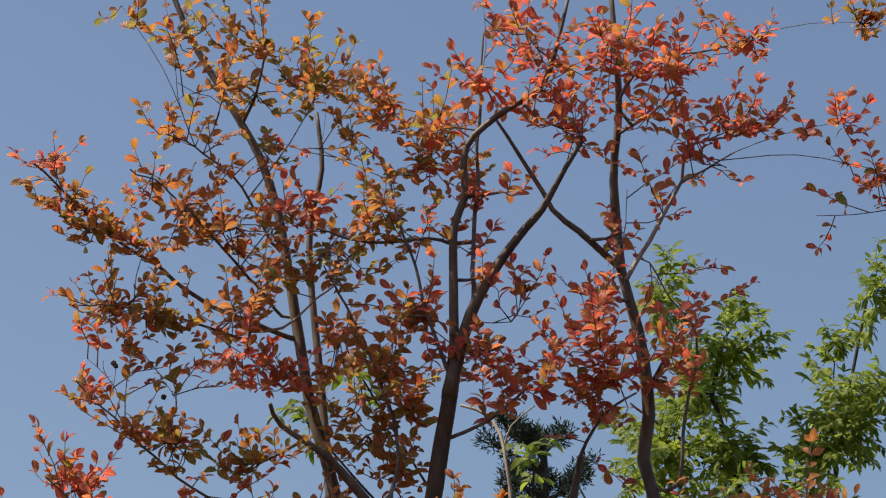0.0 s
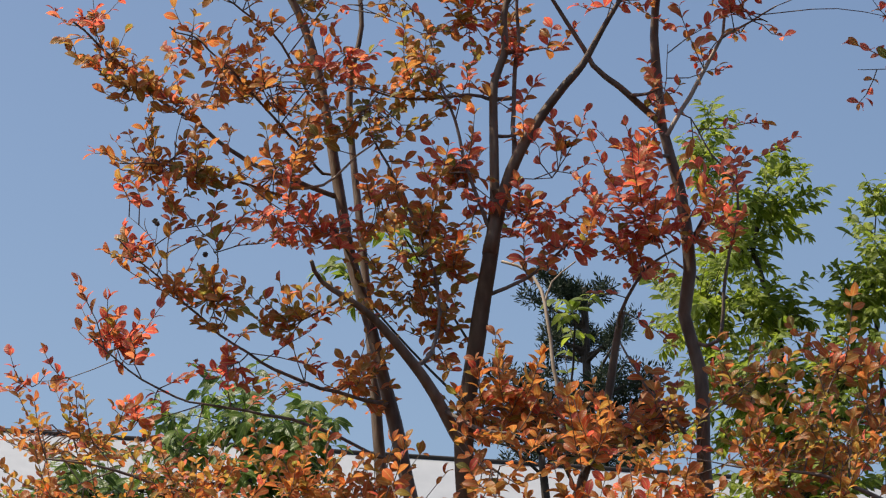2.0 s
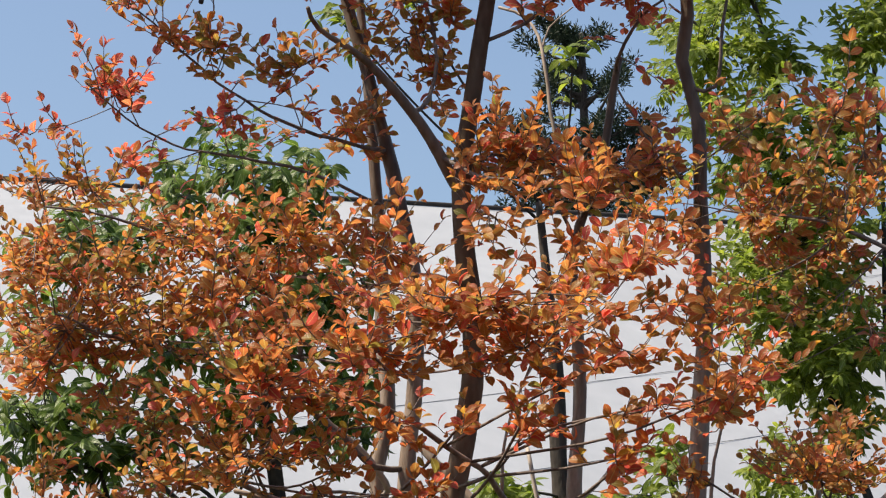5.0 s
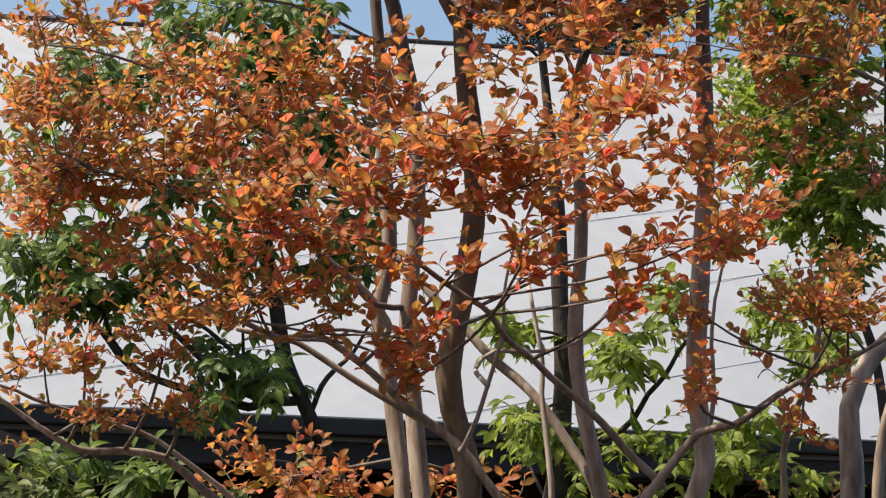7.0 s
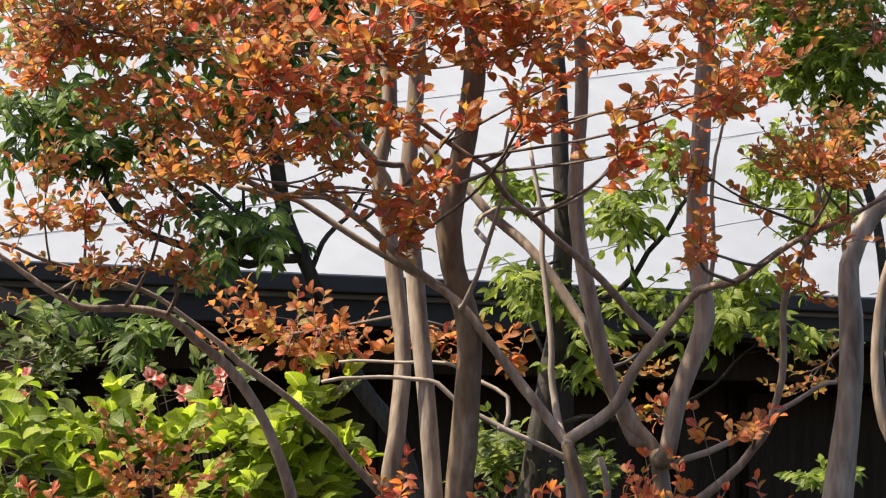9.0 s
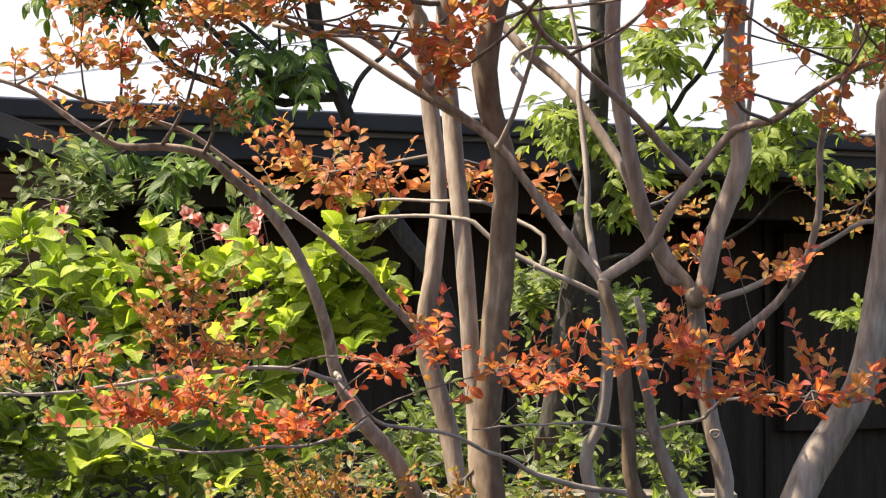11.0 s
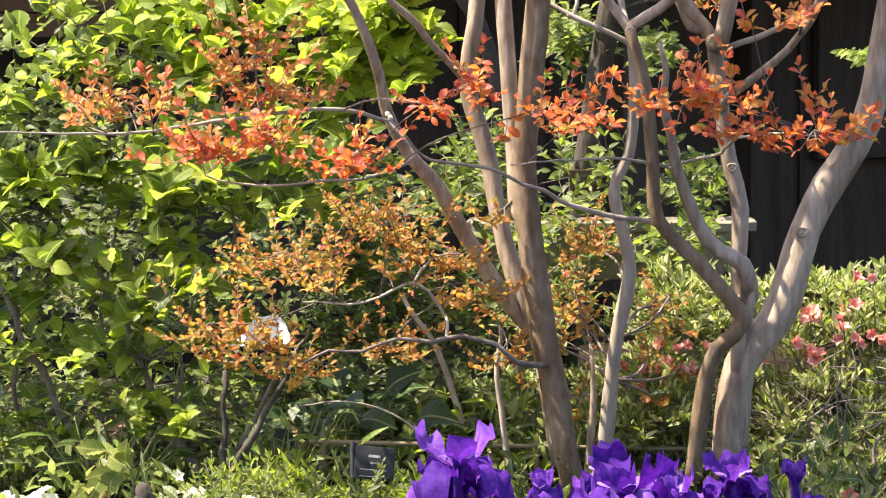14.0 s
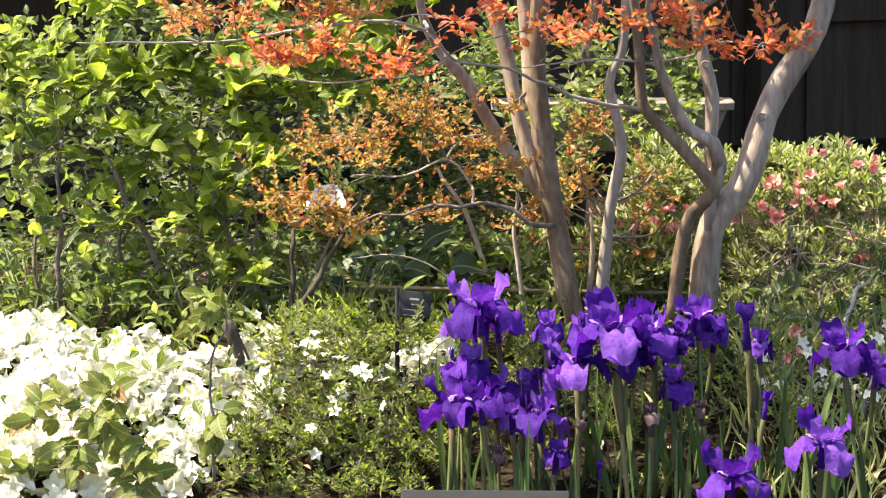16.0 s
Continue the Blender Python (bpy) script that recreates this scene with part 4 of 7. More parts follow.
ma.spray(0.025, 4.80, 2.193, 0.067, 0.15, 0.034, 7, "orange")
ma.spray(-0.072, 4.80, 2.233, 0.058, 0.15, 0.038, 6, "warm")
ma.spray(-0.221, 5.10, 2.339, 0.061, 0.15, 0.041, 5, "orange")
ma.spray(-0.339, 5.00, 2.239, 0.070, 0.15, 0.040, 6, "orange")
ma.spray(-0.430, 5.00, 2.147, 0.080, 0.15, 0.045, 7, "amber")
ma.spray(-0.292, 4.90, 2.082, 0.069, 0.15, 0.039, 6, "amber")
ma.spray(-0.530, 5.00, 2.056, 0.080, 0.15, 0.045, 7, "amber")
ma.spray(-0.371, 4.90, 2.012, 0.069, 0.15, 0.039, 6, "amber")
ma.spray(-0.696, 5.10, 2.133, 0.092, 0.15, 0.041, 6, "orange")
ma.spray(-0.838, 5.20, 2.222, 0.062, 0.15, 0.052, 6, "orange")
ma.spray(-0.610, 5.00, 1.955, 0.090, 0.15, 0.035, 6, "amber")
ma.spray(-0.797, 5.10, 1.988, 0.071, 0.15, 0.036, 6, "amber")
ma.spray(-0.025, 5.50, 2.640, 0.066, 0.15, 0.055, 5, "orange")
ma.spray(-0.153, 4.90, 2.041, 0.049, 0.15, 0.039, 4, "warm")
ma.spray(-0.134, 4.90, 1.902, 0.044, 0.15, 0.049, 4, "warm")
ma.spray(0.084, 4.90, 2.069, 0.039, 0.15, 0.039, 4, "warm")
ma.spray(-0.028, 5.40, 3.531, 0.065, 0.15, 0.065, 6, "mixed")
ma.spray(-0.266, 5.50, 3.685, 0.066, 0.15, 0.055, 5, "olive")
ma.spray(-0.095, 5.40, 3.117, 0.054, 0.15, 0.054, 4, "mixed")
ma.spray(-0.162, 5.40, 2.952, 0.076, 0.15, 0.054, 5, "olive")
ma.spray(0.205, 5.40, 3.606, 0.043, 0.15, 0.054, 5, "red")
ma.fringe(260)
ma.finish(singles=280)
mb = Plant(thing("crape_myrtle_tree", "thick-stemmed crape myrtle with pale peeling bark and red young leaves", "tree", "crape myrtles", at=(0.3, 5.6, 0.45)),
           BARK, TWIG, LEAF_MYRTLE, [L_RED, L_ORANGE, L_OLIVE, L_GOLD, L_EMBER], 0.0335, 0.0185, 0.3, 12, 0.14, dense=1.42, wide=1.45, pale_below=2.1, loose=1.0, flat=0.65, rise=0.5, face=(-0.2, -0.5, 0))
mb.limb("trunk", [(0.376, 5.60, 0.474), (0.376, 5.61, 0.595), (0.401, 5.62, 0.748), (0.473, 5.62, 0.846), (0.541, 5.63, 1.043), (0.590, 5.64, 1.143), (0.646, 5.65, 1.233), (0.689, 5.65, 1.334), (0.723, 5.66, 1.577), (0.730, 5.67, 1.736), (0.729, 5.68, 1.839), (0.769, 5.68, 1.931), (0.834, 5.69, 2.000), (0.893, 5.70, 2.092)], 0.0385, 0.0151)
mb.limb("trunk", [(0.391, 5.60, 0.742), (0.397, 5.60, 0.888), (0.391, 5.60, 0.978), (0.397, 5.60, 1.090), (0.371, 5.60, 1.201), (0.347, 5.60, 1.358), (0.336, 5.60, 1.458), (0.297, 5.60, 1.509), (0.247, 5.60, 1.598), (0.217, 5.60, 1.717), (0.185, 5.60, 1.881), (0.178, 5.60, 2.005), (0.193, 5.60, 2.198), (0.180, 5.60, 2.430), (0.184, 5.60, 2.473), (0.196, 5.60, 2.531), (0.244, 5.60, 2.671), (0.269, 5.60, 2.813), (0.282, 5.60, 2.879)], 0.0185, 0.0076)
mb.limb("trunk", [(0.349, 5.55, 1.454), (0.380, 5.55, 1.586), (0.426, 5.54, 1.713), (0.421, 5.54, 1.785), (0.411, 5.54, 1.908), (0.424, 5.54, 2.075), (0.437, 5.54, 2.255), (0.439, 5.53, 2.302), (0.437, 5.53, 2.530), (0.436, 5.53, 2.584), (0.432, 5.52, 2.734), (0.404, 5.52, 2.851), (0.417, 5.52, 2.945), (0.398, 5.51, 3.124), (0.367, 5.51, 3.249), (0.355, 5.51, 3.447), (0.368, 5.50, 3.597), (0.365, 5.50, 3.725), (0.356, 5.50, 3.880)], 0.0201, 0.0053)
mb.limb("branch", [(0.277, 5.50, 2.853), (0.321, 5.45, 2.927), (0.384, 5.40, 2.957)], 0.0050, 0.0021)
mb.limb("branch", [(0.358, 5.50, 3.258), (0.297, 5.47, 3.305), (0.227, 5.45, 3.364), (0.169, 5.43, 3.453), (0.111, 5.40, 3.537)], 0.0088, 0.0029)
mb.limb("branch", [(0.378, 5.50, 3.228), (0.439, 5.50, 3.344), (0.496, 5.50, 3.444), (0.507, 5.50, 3.507), (0.549, 5.50, 3.532), (0.621, 5.50, 3.545)], 0.0058, 0.0022, PALE)
mb.limb("branch", [(0.494, 5.50, 3.441), (0.547, 5.50, 3.469), (0.607, 5.50, 3.507)], 0.0030, 0.0015, PALE)
mb.limb("branch", [(0.363, 5.50, 3.545), (0.430, 5.47, 3.582), (0.488, 5.43, 3.632), (0.522, 5.40, 3.681)], 0.0037, 0.0015)
mb.limb("branch", [(0.362, 5.40, 3.580), (0.428, 5.40, 3.669), (0.557, 5.40, 3.694), (0.652, 5.40, 3.732)], 0.0037, 0.0015)
mb.limb("branch", [(0.470, 5.50, 2.793), (0.492, 5.50, 2.957), (0.518, 5.50, 3.076), (0.508, 5.50, 3.130), (0.469, 5.50, 3.185), (0.425, 5.50, 3.264)], 0.0043, 0.0015)
# Same darkened tan bark: this limb's shade is put into its colour.
mb.limb("branch", [(0.290, 5.50, 0.519), (0.311, 5.49, 0.703), (0.340, 5.47, 0.802), (0.394, 5.46, 0.863), (0.302, 5.45, 0.983), (0.213, 5.44, 1.081), (0.201, 5.43, 1.208), (0.184, 5.41, 1.360), (0.152, 5.40, 1.478)], 0.0199, 0.0122, SHADED_TAN)
# Middle stem: its sunlit look comes from the pale bark colour.
mb.limb("branch", [(0.095, 5.60, 0.488), (0.107, 5.59, 0.629), (0.128, 5.57, 0.814), (0.155, 5.56, 0.966), (0.121, 5.54, 1.133), (0.153, 5.53, 1.216), (0.164, 5.51, 1.337), (0.157, 5.50, 1.469)], 0.0182, 0.0104, PALE)
mb.limb("branch", [(0.151, 5.45, 1.485), (0.088, 5.44, 1.566), (0.063, 5.44, 1.597), (-0.002, 5.43, 1.684), (-0.050, 5.43, 1.749), (-0.142, 5.42, 1.811), (-0.251, 5.42, 1.877), (-0.359, 5.41, 1.948), (-0.391, 5.41, 1.954), (-0.478, 5.40, 1.976)], 0.0116, 0.0048)
mb.limb("branch", [(0.151, 5.45, 1.485), (0.239, 5.42, 1.543), (0.280, 5.39, 1.617), (0.325, 5.36, 1.676), (0.404, 5.33, 1.768), (0.465, 5.29, 1.778), (0.569, 5.26, 1.848), (0.671, 5.23, 1.894), (0.761, 5.20, 1.943)], 0.0116, 0.0036)
mb.limb("branch", [(0.328, 5.40, 1.678), (0.202, 5.33, 1.803), (0.105, 5.25, 1.883), (0.036, 5.17, 1.934), (-0.010, 5.10, 1.983), (-0.090, 5.03, 2.031), (-0.179, 4.95, 2.077), (-0.255, 4.88, 2.082), (-0.348, 4.80, 2.072)], 0.0088, 0.0031)
mb.limb("branch", [(-0.044, 5.40, 1.745), (0.005, 5.36, 1.861), (0.027, 5.32, 1.932), (0.038, 5.28, 2.046), (0.080, 5.24, 2.168), (0.138, 5.20, 2.236)], 0.0055, 0.0020)
mb.limb("branch", [(-0.022, 5.50, 1.906), (0.022, 5.53, 1.942), (0.134, 5.55, 1.946), (0.202, 5.57, 1.980), (0.259, 5.60, 2.050)], 0.0056, 0.0028)
mb.limb("branch", [(0.135, 5.60, 1.548), (0.128, 5.62, 1.691), (0.115, 5.65, 1.863), (0.103, 5.67, 2.025), (0.087, 5.70, 2.097)], 0.0084, 0.0043)
mb.limb("branch", [(0.159, 5.50, 1.443), (0.142, 5.50, 1.458), (0.056, 5.50, 1.497), (-0.010, 5.50, 1.530), (-0.081, 5.50, 1.585), (-0.112, 5.50, 1.608), (-0.211, 5.50, 1.614), (-0.321, 5.50, 1.603)], 0.0069, 0.0035, PALE)
mb.limb("branch", [(0.034, 5.50, 1.508), (0.043, 5.52, 1.569), (-0.013, 5.54, 1.603), (-0.080, 5.56, 1.638), (-0.192, 5.58, 1.641), (-0.293, 5.60, 1.646)], 0.0055, 0.0028, PALE)
mb.limb("branch", [(0.373, 5.50, 1.347), (0.459, 5.48, 1.407), (0.511, 5.46, 1.467), (0.552, 5.43, 1.542), (0.562, 5.41, 1.627), (0.562, 5.39, 1.671), (0.568, 5.37, 1.755), (0.577, 5.34, 1.792), (0.618, 5.32, 1.887), (0.628, 5.30, 1.959)], 0.0097, 0.0054)
mb.limb("branch", [(0.340, 5.60, 1.427), (0.367, 5.57, 1.441), (0.464, 5.54, 1.479), (0.549, 5.51, 1.527), (0.641, 5.48, 1.586), (0.672, 5.45, 1.596)], 0.0077, 0.0048)
mb.limb("branch", [(0.412, 5.55, 0.906), (0.396, 5.51, 0.977), (0.320, 5.48, 1.033), (0.256, 5.44, 1.175), (0.238, 5.41, 1.263), (0.220, 5.37, 1.328), (0.226, 5.34, 1.392), (0.212, 5.30, 1.450)], 0.0217, 0.0053)
mb.limb("branch", [(0.410, 5.55, 0.837), (0.417, 5.53, 0.916), (0.402, 5.52, 0.984), (0.318, 5.50, 1.029)], 0.0077, 0.0118)
mb.limb("branch", [(0.198, 5.50, 1.071), (0.065, 5.40, 1.096), (-0.031, 5.30, 1.149), (-0.135, 5.20, 1.194), (-0.265, 5.10, 1.231), (-0.325, 5.00, 1.300)], 0.0062, 0.0025)
mb.limb("branch", [(0.231, 5.50, 1.189), (0.138, 5.30, 1.213), (0.031, 5.10, 1.220), (-0.088, 4.90, 1.218)], 0.0042, 0.0012)
mb.limb("branch", [(0.242, 5.50, 1.194), (0.330, 5.33, 1.222), (0.360, 5.15, 1.258), (0.436, 4.97, 1.278), (0.497, 4.80, 1.277)], 0.0042, 0.0018)
mb.limb("branch", [(0.434, 5.50, 1.782), (0.442, 5.45, 1.866), (0.436, 5.40, 1.971), (0.458, 5.35, 2.106), (0.503, 5.30, 2.196)], 0.0055, 0.0020)
mb.limb("branch", [(0.867, 5.20, 2.341), (0.750, 5.20, 2.401), (0.680, 5.20, 2.439), (0.596, 5.20, 2.461), (0.448, 5.20, 2.478)], 0.0053, 0.0020)
mb.limb("branch", [(0.419, 5.40, 2.546), (0.365, 5.40, 2.614), (0.311, 5.40, 2.683), (0.268, 5.40, 2.763)], 0.0042, 0.0021)
mb.limb("branch", [(0.289, 5.60, 1.487), (0.268, 5.62, 1.538), (0.241, 5.65, 1.606), (0.214, 5.67, 1.686), (0.170, 5.69, 1.764), (0.114, 5.71, 1.849), (0.063, 5.74, 1.906), (0.012, 5.76, 1.951), (-0.046, 5.78, 2.018), (-0.115, 5.80, 2.090), (-0.151, 5.83, 2.140), (-0.216, 5.85, 2.190)], 0.0130, 0.0075)
mb.limb("branch", [(0.854, 5.90, 1.467), (0.827, 5.90, 1.526), (0.815, 5.90, 1.597), (0.813, 5.90, 1.667), (0.820, 5.90, 1.750), (0.835, 5.90, 1.832), (0.862, 5.90, 1.903)], 0.0150, 0.0110)
mb.spray(0.347, 5.40, 3.726, 0.106, 0.20, 0.076, 16, "red")
mb.spray(0.463, 5.40, 3.675, 0.088, 0.20, 0.070, 10, "red")
mb.spray(0.629, 5.40, 3.726, 0.076, 0.10, 0.045, 6, "red")
mb.spray(0.425, 5.40, 3.549, 0.058, 0.10, 0.046, 6, "red")
mb.spray(0.558, 5.40, 3.549, 0.075, 0.10, 0.046, 8, "red")
mb.spray(0.675, 5.40, 3.549, 0.058, 0.10, 0.049, 8, "red")
mb.spray(0.819, 5.40, 3.537, 0.070, 0.10, 0.046, 6, "red")
mb.spray(0.884, 5.40, 3.431, 0.069, 0.10, 0.069, 8, "red")
mb.spray(0.865, 5.40, 3.758, 0.082, 0.10, 0.041, 6, "olive")
mb.spray(0.302, 5.40, 3.164, 0.057, 0.20, 0.051, 8, "red")
mb.spray(0.312, 5.40, 3.058, 0.107, 0.20, 0.073, 18, "red")
mb.spray(0.452, 5.40, 3.046, 0.056, 0.20, 0.068, 9, "red")
mb.spray(0.299, 5.40, 2.964, 0.062, 0.10, 0.043, 6, "red")
mb.spray(0.362, 5.40, 3.297, 0.029, 0.10, 0.040, 2, "red")
mb.spray(0.232, 5.40, 2.598, 0.099, 0.20, 0.044, 16, "orange")
mb.spray(0.344, 5.40, 2.637, 0.055, 0.20, 0.044, 9, "orange")
mb.spray(0.534, 5.30, 2.680, 0.071, 0.20, 0.054, 9, "olive")
mb.spray(0.699, 5.30, 2.724, 0.082, 0.20, 0.044, 10, "orange")
mb.spray(0.573, 5.30, 2.535, 0.087, 0.20, 0.054, 7, "olive")
mb.spray(0.693, 5.30, 2.546, 0.087, 0.20, 0.076, 9, "yellow")
mb.spray(0.515, 5.20, 2.342, 0.074, 0.20, 0.063, 9, "yellow")
mb.spray(0.672, 5.20, 2.319, 0.084, 0.20, 0.074, 9, "yellow")
mb.spray(0.261, 4.70, 2.293, 0.072, 0.10, 0.038, 10, "warm")
mb.spray(0.245, 4.80, 2.149, 0.107, 0.10, 0.039, 12, "orange")
mb.spray(0.398, 4.80, 2.070, 0.068, 0.10, 0.048, 9, "orange")
mb.spray(0.496, 4.80, 2.128, 0.048, 0.10, 0.034, 3, "amber")
mb.spray(0.592, 4.90, 1.968, 0.103, 0.20, 0.054, 19, "amber")
mb.spray(0.373, 5.00, 1.961, 0.050, 0.10, 0.045, 5, "orange")
mb.spray(0.354, 4.80, 1.803, 0.029, 0.10, 0.043, 3, "warm")
mb.spray(0.228, 4.90, 1.975, 0.059, 0.10, 0.030, 5, "warm")
mb.spray(0.304, 5.00, 2.073, 0.050, 0.10, 0.030, 3, "warm")
mb.spray(0.311, 5.80, 1.670, 0.058, 0.20, 0.070, 6, "yellow")
mb.spray(0.333, 5.80, 1.559, 0.052, 0.10, 0.035, 5, "orange")
mb.spray(0.668, 5.80, 1.633, 0.075, 0.20, 0.058, 8, "yellow")
mb.spray(0.484, 5.30, 1.508, 0.058, 0.10, 0.042, 5, "orange")
mb.spray(0.579, 5.20, 1.765, 0.041, 0.10, 0.062, 5, "orange")
mb.spray(0.076, 4.70, 1.319, 0.061, 0.10, 0.045, 5, "ember")
mb.spray(0.188, 4.70, 1.342, 0.075, 0.10, 0.042, 7, "ember")
mb.spray(0.291, 4.70, 1.346, 0.070, 0.10, 0.061, 12, "ember")
mb.spray(0.384, 4.70, 1.285, 0.070, 0.10, 0.030, 6, "ember")
mb.spray(0.477, 4.70, 1.289, 0.089, 0.10, 0.036, 8, "ember")
mb.spray(0.369, 4.80, 1.478, 0.027, 0.10, 0.029, 2, "ember")
mb.spray(0.284, 4.80, 1.331, 0.081, 0.10, 0.040, 2, "ember")
mb.spray(0.249, 5.80, 0.882, 0.078, 0.20, 0.093, 6, "yellow")
mb.spray(0.063, 5.80, 0.819, 0.062, 0.20, 0.062, 4, "yellow")
mb.spray(0.206, 5.20, 2.529, 0.085, 0.20, 0.042, 8, "orange")
mb.spray(0.332, 5.20, 2.495, 0.074, 0.20, 0.042, 6, "yellow")
mb.limb("twig", [(0.900, 5.40, 3.343), (0.833, 5.40, 3.333), (0.758, 5.40, 3.331)], 0.0013, 0.0007)
mb.limb("twig", [(0.365, 5.40, 3.285), (0.372, 5.40, 3.346), (0.375, 5.40, 3.388)], 0.0012, 0.0007)
mb.limb("twig", [(0.547, 5.50, 3.469), (0.571, 5.50, 3.479), (0.589, 5.50, 3.473)], 0.0012, 0.0007)
mb.spray(0.158, 5.20, 2.397, 0.106, 0.15, 0.058, 9, "orange")
mb.spray(0.339, 5.20, 2.450, 0.079, 0.15, 0.058, 8, "orange")
mb.spray(0.508, 5.20, 2.471, 0.079, 0.15, 0.058, 8, "amber")
mb.spray(0.645, 5.20, 2.427, 0.095, 0.15, 0.069, 9, "amber")
mb.spray(0.452, 5.10, 2.261, 0.082, 0.15, 0.052, 7, "orange")
mb.spray(0.225, 4.90, 2.309, 0.069, 0.15, 0.034, 7, "warm")
mb.spray(0.145, 4.90, 2.269, 0.059, 0.15, 0.034, 6, "orange")
mb.spray(0.295, 4.90, 2.337, 0.049, 0.15, 0.034, 5, "warm")
mb.spray(0.337, 5.10, 2.283, 0.061, 0.15, 0.041, 6, "orange")
mb.spray(0.410, 5.00, 2.183, 0.050, 0.15, 0.045, 6, "warm")
mb.spray(0.469, 5.00, 2.131, 0.045, 0.15, 0.045, 5, "warm")
mb.spray(0.428, 5.00, 2.065, 0.045, 0.15, 0.030, 4, "warm")
mb.spray(0.558, 5.10, 2.021, 0.082, 0.15, 0.036, 8, "amber")
mb.spray(0.661, 5.10, 2.062, 0.061, 0.15, 0.041, 7, "amber")
mb.spray(0.639, 5.10, 1.979, 0.082, 0.15, 0.031, 7, "amber")
mb.spray(0.608, 5.30, 2.337, 0.074, 0.15, 0.042, 6, "amber")
mb.spray(0.557, 5.30, 2.436, 0.064, 0.15, 0.048, 6, "orange")
mb.spray(0.677, 5.30, 2.501, 0.085, 0.15, 0.048, 7, "olive")
mb.spray(0.625, 5.30, 2.579, 0.085, 0.15, 0.042, 7, "olive")
mb.spray(0.733, 5.30, 2.611, 0.053, 0.15, 0.053, 6, "orange")
mb.spray(0.516, 5.30, 2.558, 0.064, 0.15, 0.037, 5, "orange")
mb.spray(0.735, 5.30, 2.271, 0.053, 0.15, 0.053, 5, "orange")
mb.spray(0.233, 5.50, 2.592, 0.077, 0.15, 0.033, 6, "orange")
mb.spray(0.087, 5.50, 2.639, 0.066, 0.15, 0.044, 6, "orange")
mb.spray(0.276, 5.00, 2.011, 0.060, 0.15, 0.035, 4, "warm")
mb.spray(0.373, 5.00, 2.091, 0.060, 0.15, 0.040, 5, "warm")
mb.spray(0.363, 4.90, 1.820, 0.022, 0.15, 0.044, 3, "warm")
mb.spray(-0.001, 5.90, 0.761, 0.047, 0.12, 0.047, 5, "yellow")
mb.spray(0.078, 5.90, 0.824, 0.047, 0.12, 0.047, 5, "yellow")
mb.spray(0.204, 5.90, 0.745, 0.047, 0.12, 0.053, 5, "yellow")
mb.spray(0.235, 5.90, 0.856, 0.047, 0.12, 0.047, 4, "yellow")
mb.spray(0.023, 5.90, 0.649, 0.047, 0.12, 0.047, 5, "yellow")
mb.spray(0.220, 5.90, 0.634, 0.041, 0.12, 0.047, 4, "amber")
mb.spray(0.094, 5.90, 0.982, 0.047, 0.12, 0.035, 4, "yellow")
mb.spray(0.284, 5.95, 0.707, 0.048, 0.12, 0.048, 4, "amber")
mb.fringe(170)
mb.finish(singles=280)



def seed_head(tree, at, r):
    """A small dark dried seed capsule on its twig."""
    bm = bmesh.new()
    bmesh.ops.create_icosphere(bm, subdivisions=2, radius=r, matrix=Matrix.Translation(at))
    for v in bm.verts:
        v.co += (v.co - Vector(at)) * (0.3 * noise.noise(v.co * 300))
    part("seed_head", bm, DARKBARK, tree.root, "dark dried seed capsule")


for at in ((-0.640, 5.300, 2.983), (-0.645, 5.300, 2.989), (-0.544, 5.300, 2.920), (0.168, 5.400, 3.173), (0.165, 5.400, 3.178)):
    seed_head(ma, at, 0.0055)



def knot(tree, at, r):
    """Healed branch scar: a raised ring round a dark hollow."""
    at = Vector(at)
    verts, faces = [], []
    for i in range(12):
        a = i * math.pi / 6
        for k in range(6):
            b = k * math.pi / 3
            w = r * (1 + 0.28 * math.cos(b)) * (1 + 0.1 * math.sin(3 * a))
            verts.append(at + Vector((w * math.cos(a), -0.28 * r * math.sin(b), 0.85 * w * math.sin(a))))
    for i in range(12):
        for k in range(6):
            faces.append((i * 6 + k, (i + 1) % 12 * 6 + k, (i + 1) % 12 * 6 + (k + 1) % 6, i * 6 + (k + 1) % 6))
    ring = mesh_object("knot", verts, faces, BARK, tree.root, "healed branch scar")
    bm = bmesh.new()
    bmesh.ops.create_icosphere(bm, subdivisions=2, radius=r * 0.75, matrix=Matrix.Translation(at) @ Matrix.Diagonal((1, 0.3, 0.85, 1)))
    part("hollow", bm, PALE, ring)


knot(mb, (0.529, 5.596, 1.043), 0.011)
knot(mb, (0.377, 5.584, 1.184), 0.009)

# ---- other trees ----
LEAF_LONG = leaf_shape(0.2, 0.2, 0.55, 0.8, 5)
gt = Plant(thing("broadleaf_tree", "green broadleaf tree with long drooping leaves before the roof", "tree", at=(-0.4, 7.6, 0.45)),
           DARKBARK, DARKBARK, LEAF_LONG, [L_GREEN], 0.068, 0.045, -0.35, 21, 0.22, 0.3, dense=3.6, wide=1.6, face=(-0.2, -0.7, 0))
gt.limb("trunk", [(-0.02, 7.60, 0.200), (-0.149, 7.60, 1.011), (-0.182, 7.60, 1.345), (-0.245, 7.60, 1.535), (-0.344, 7.60, 1.673), (-0.419, 7.60, 1.841), (-0.434, 7.60, 1.876), (-0.500, 7.60, 2.029), (-0.541, 7.60, 2.121), (-0.565, 7.60, 2.275), (-0.596, 7.60, 2.460), (-0.571, 7.60, 2.688), (-0.652, 7.60, 2.924), (-0.638, 7.60, 3.067)], 0.0257, 0.0159)
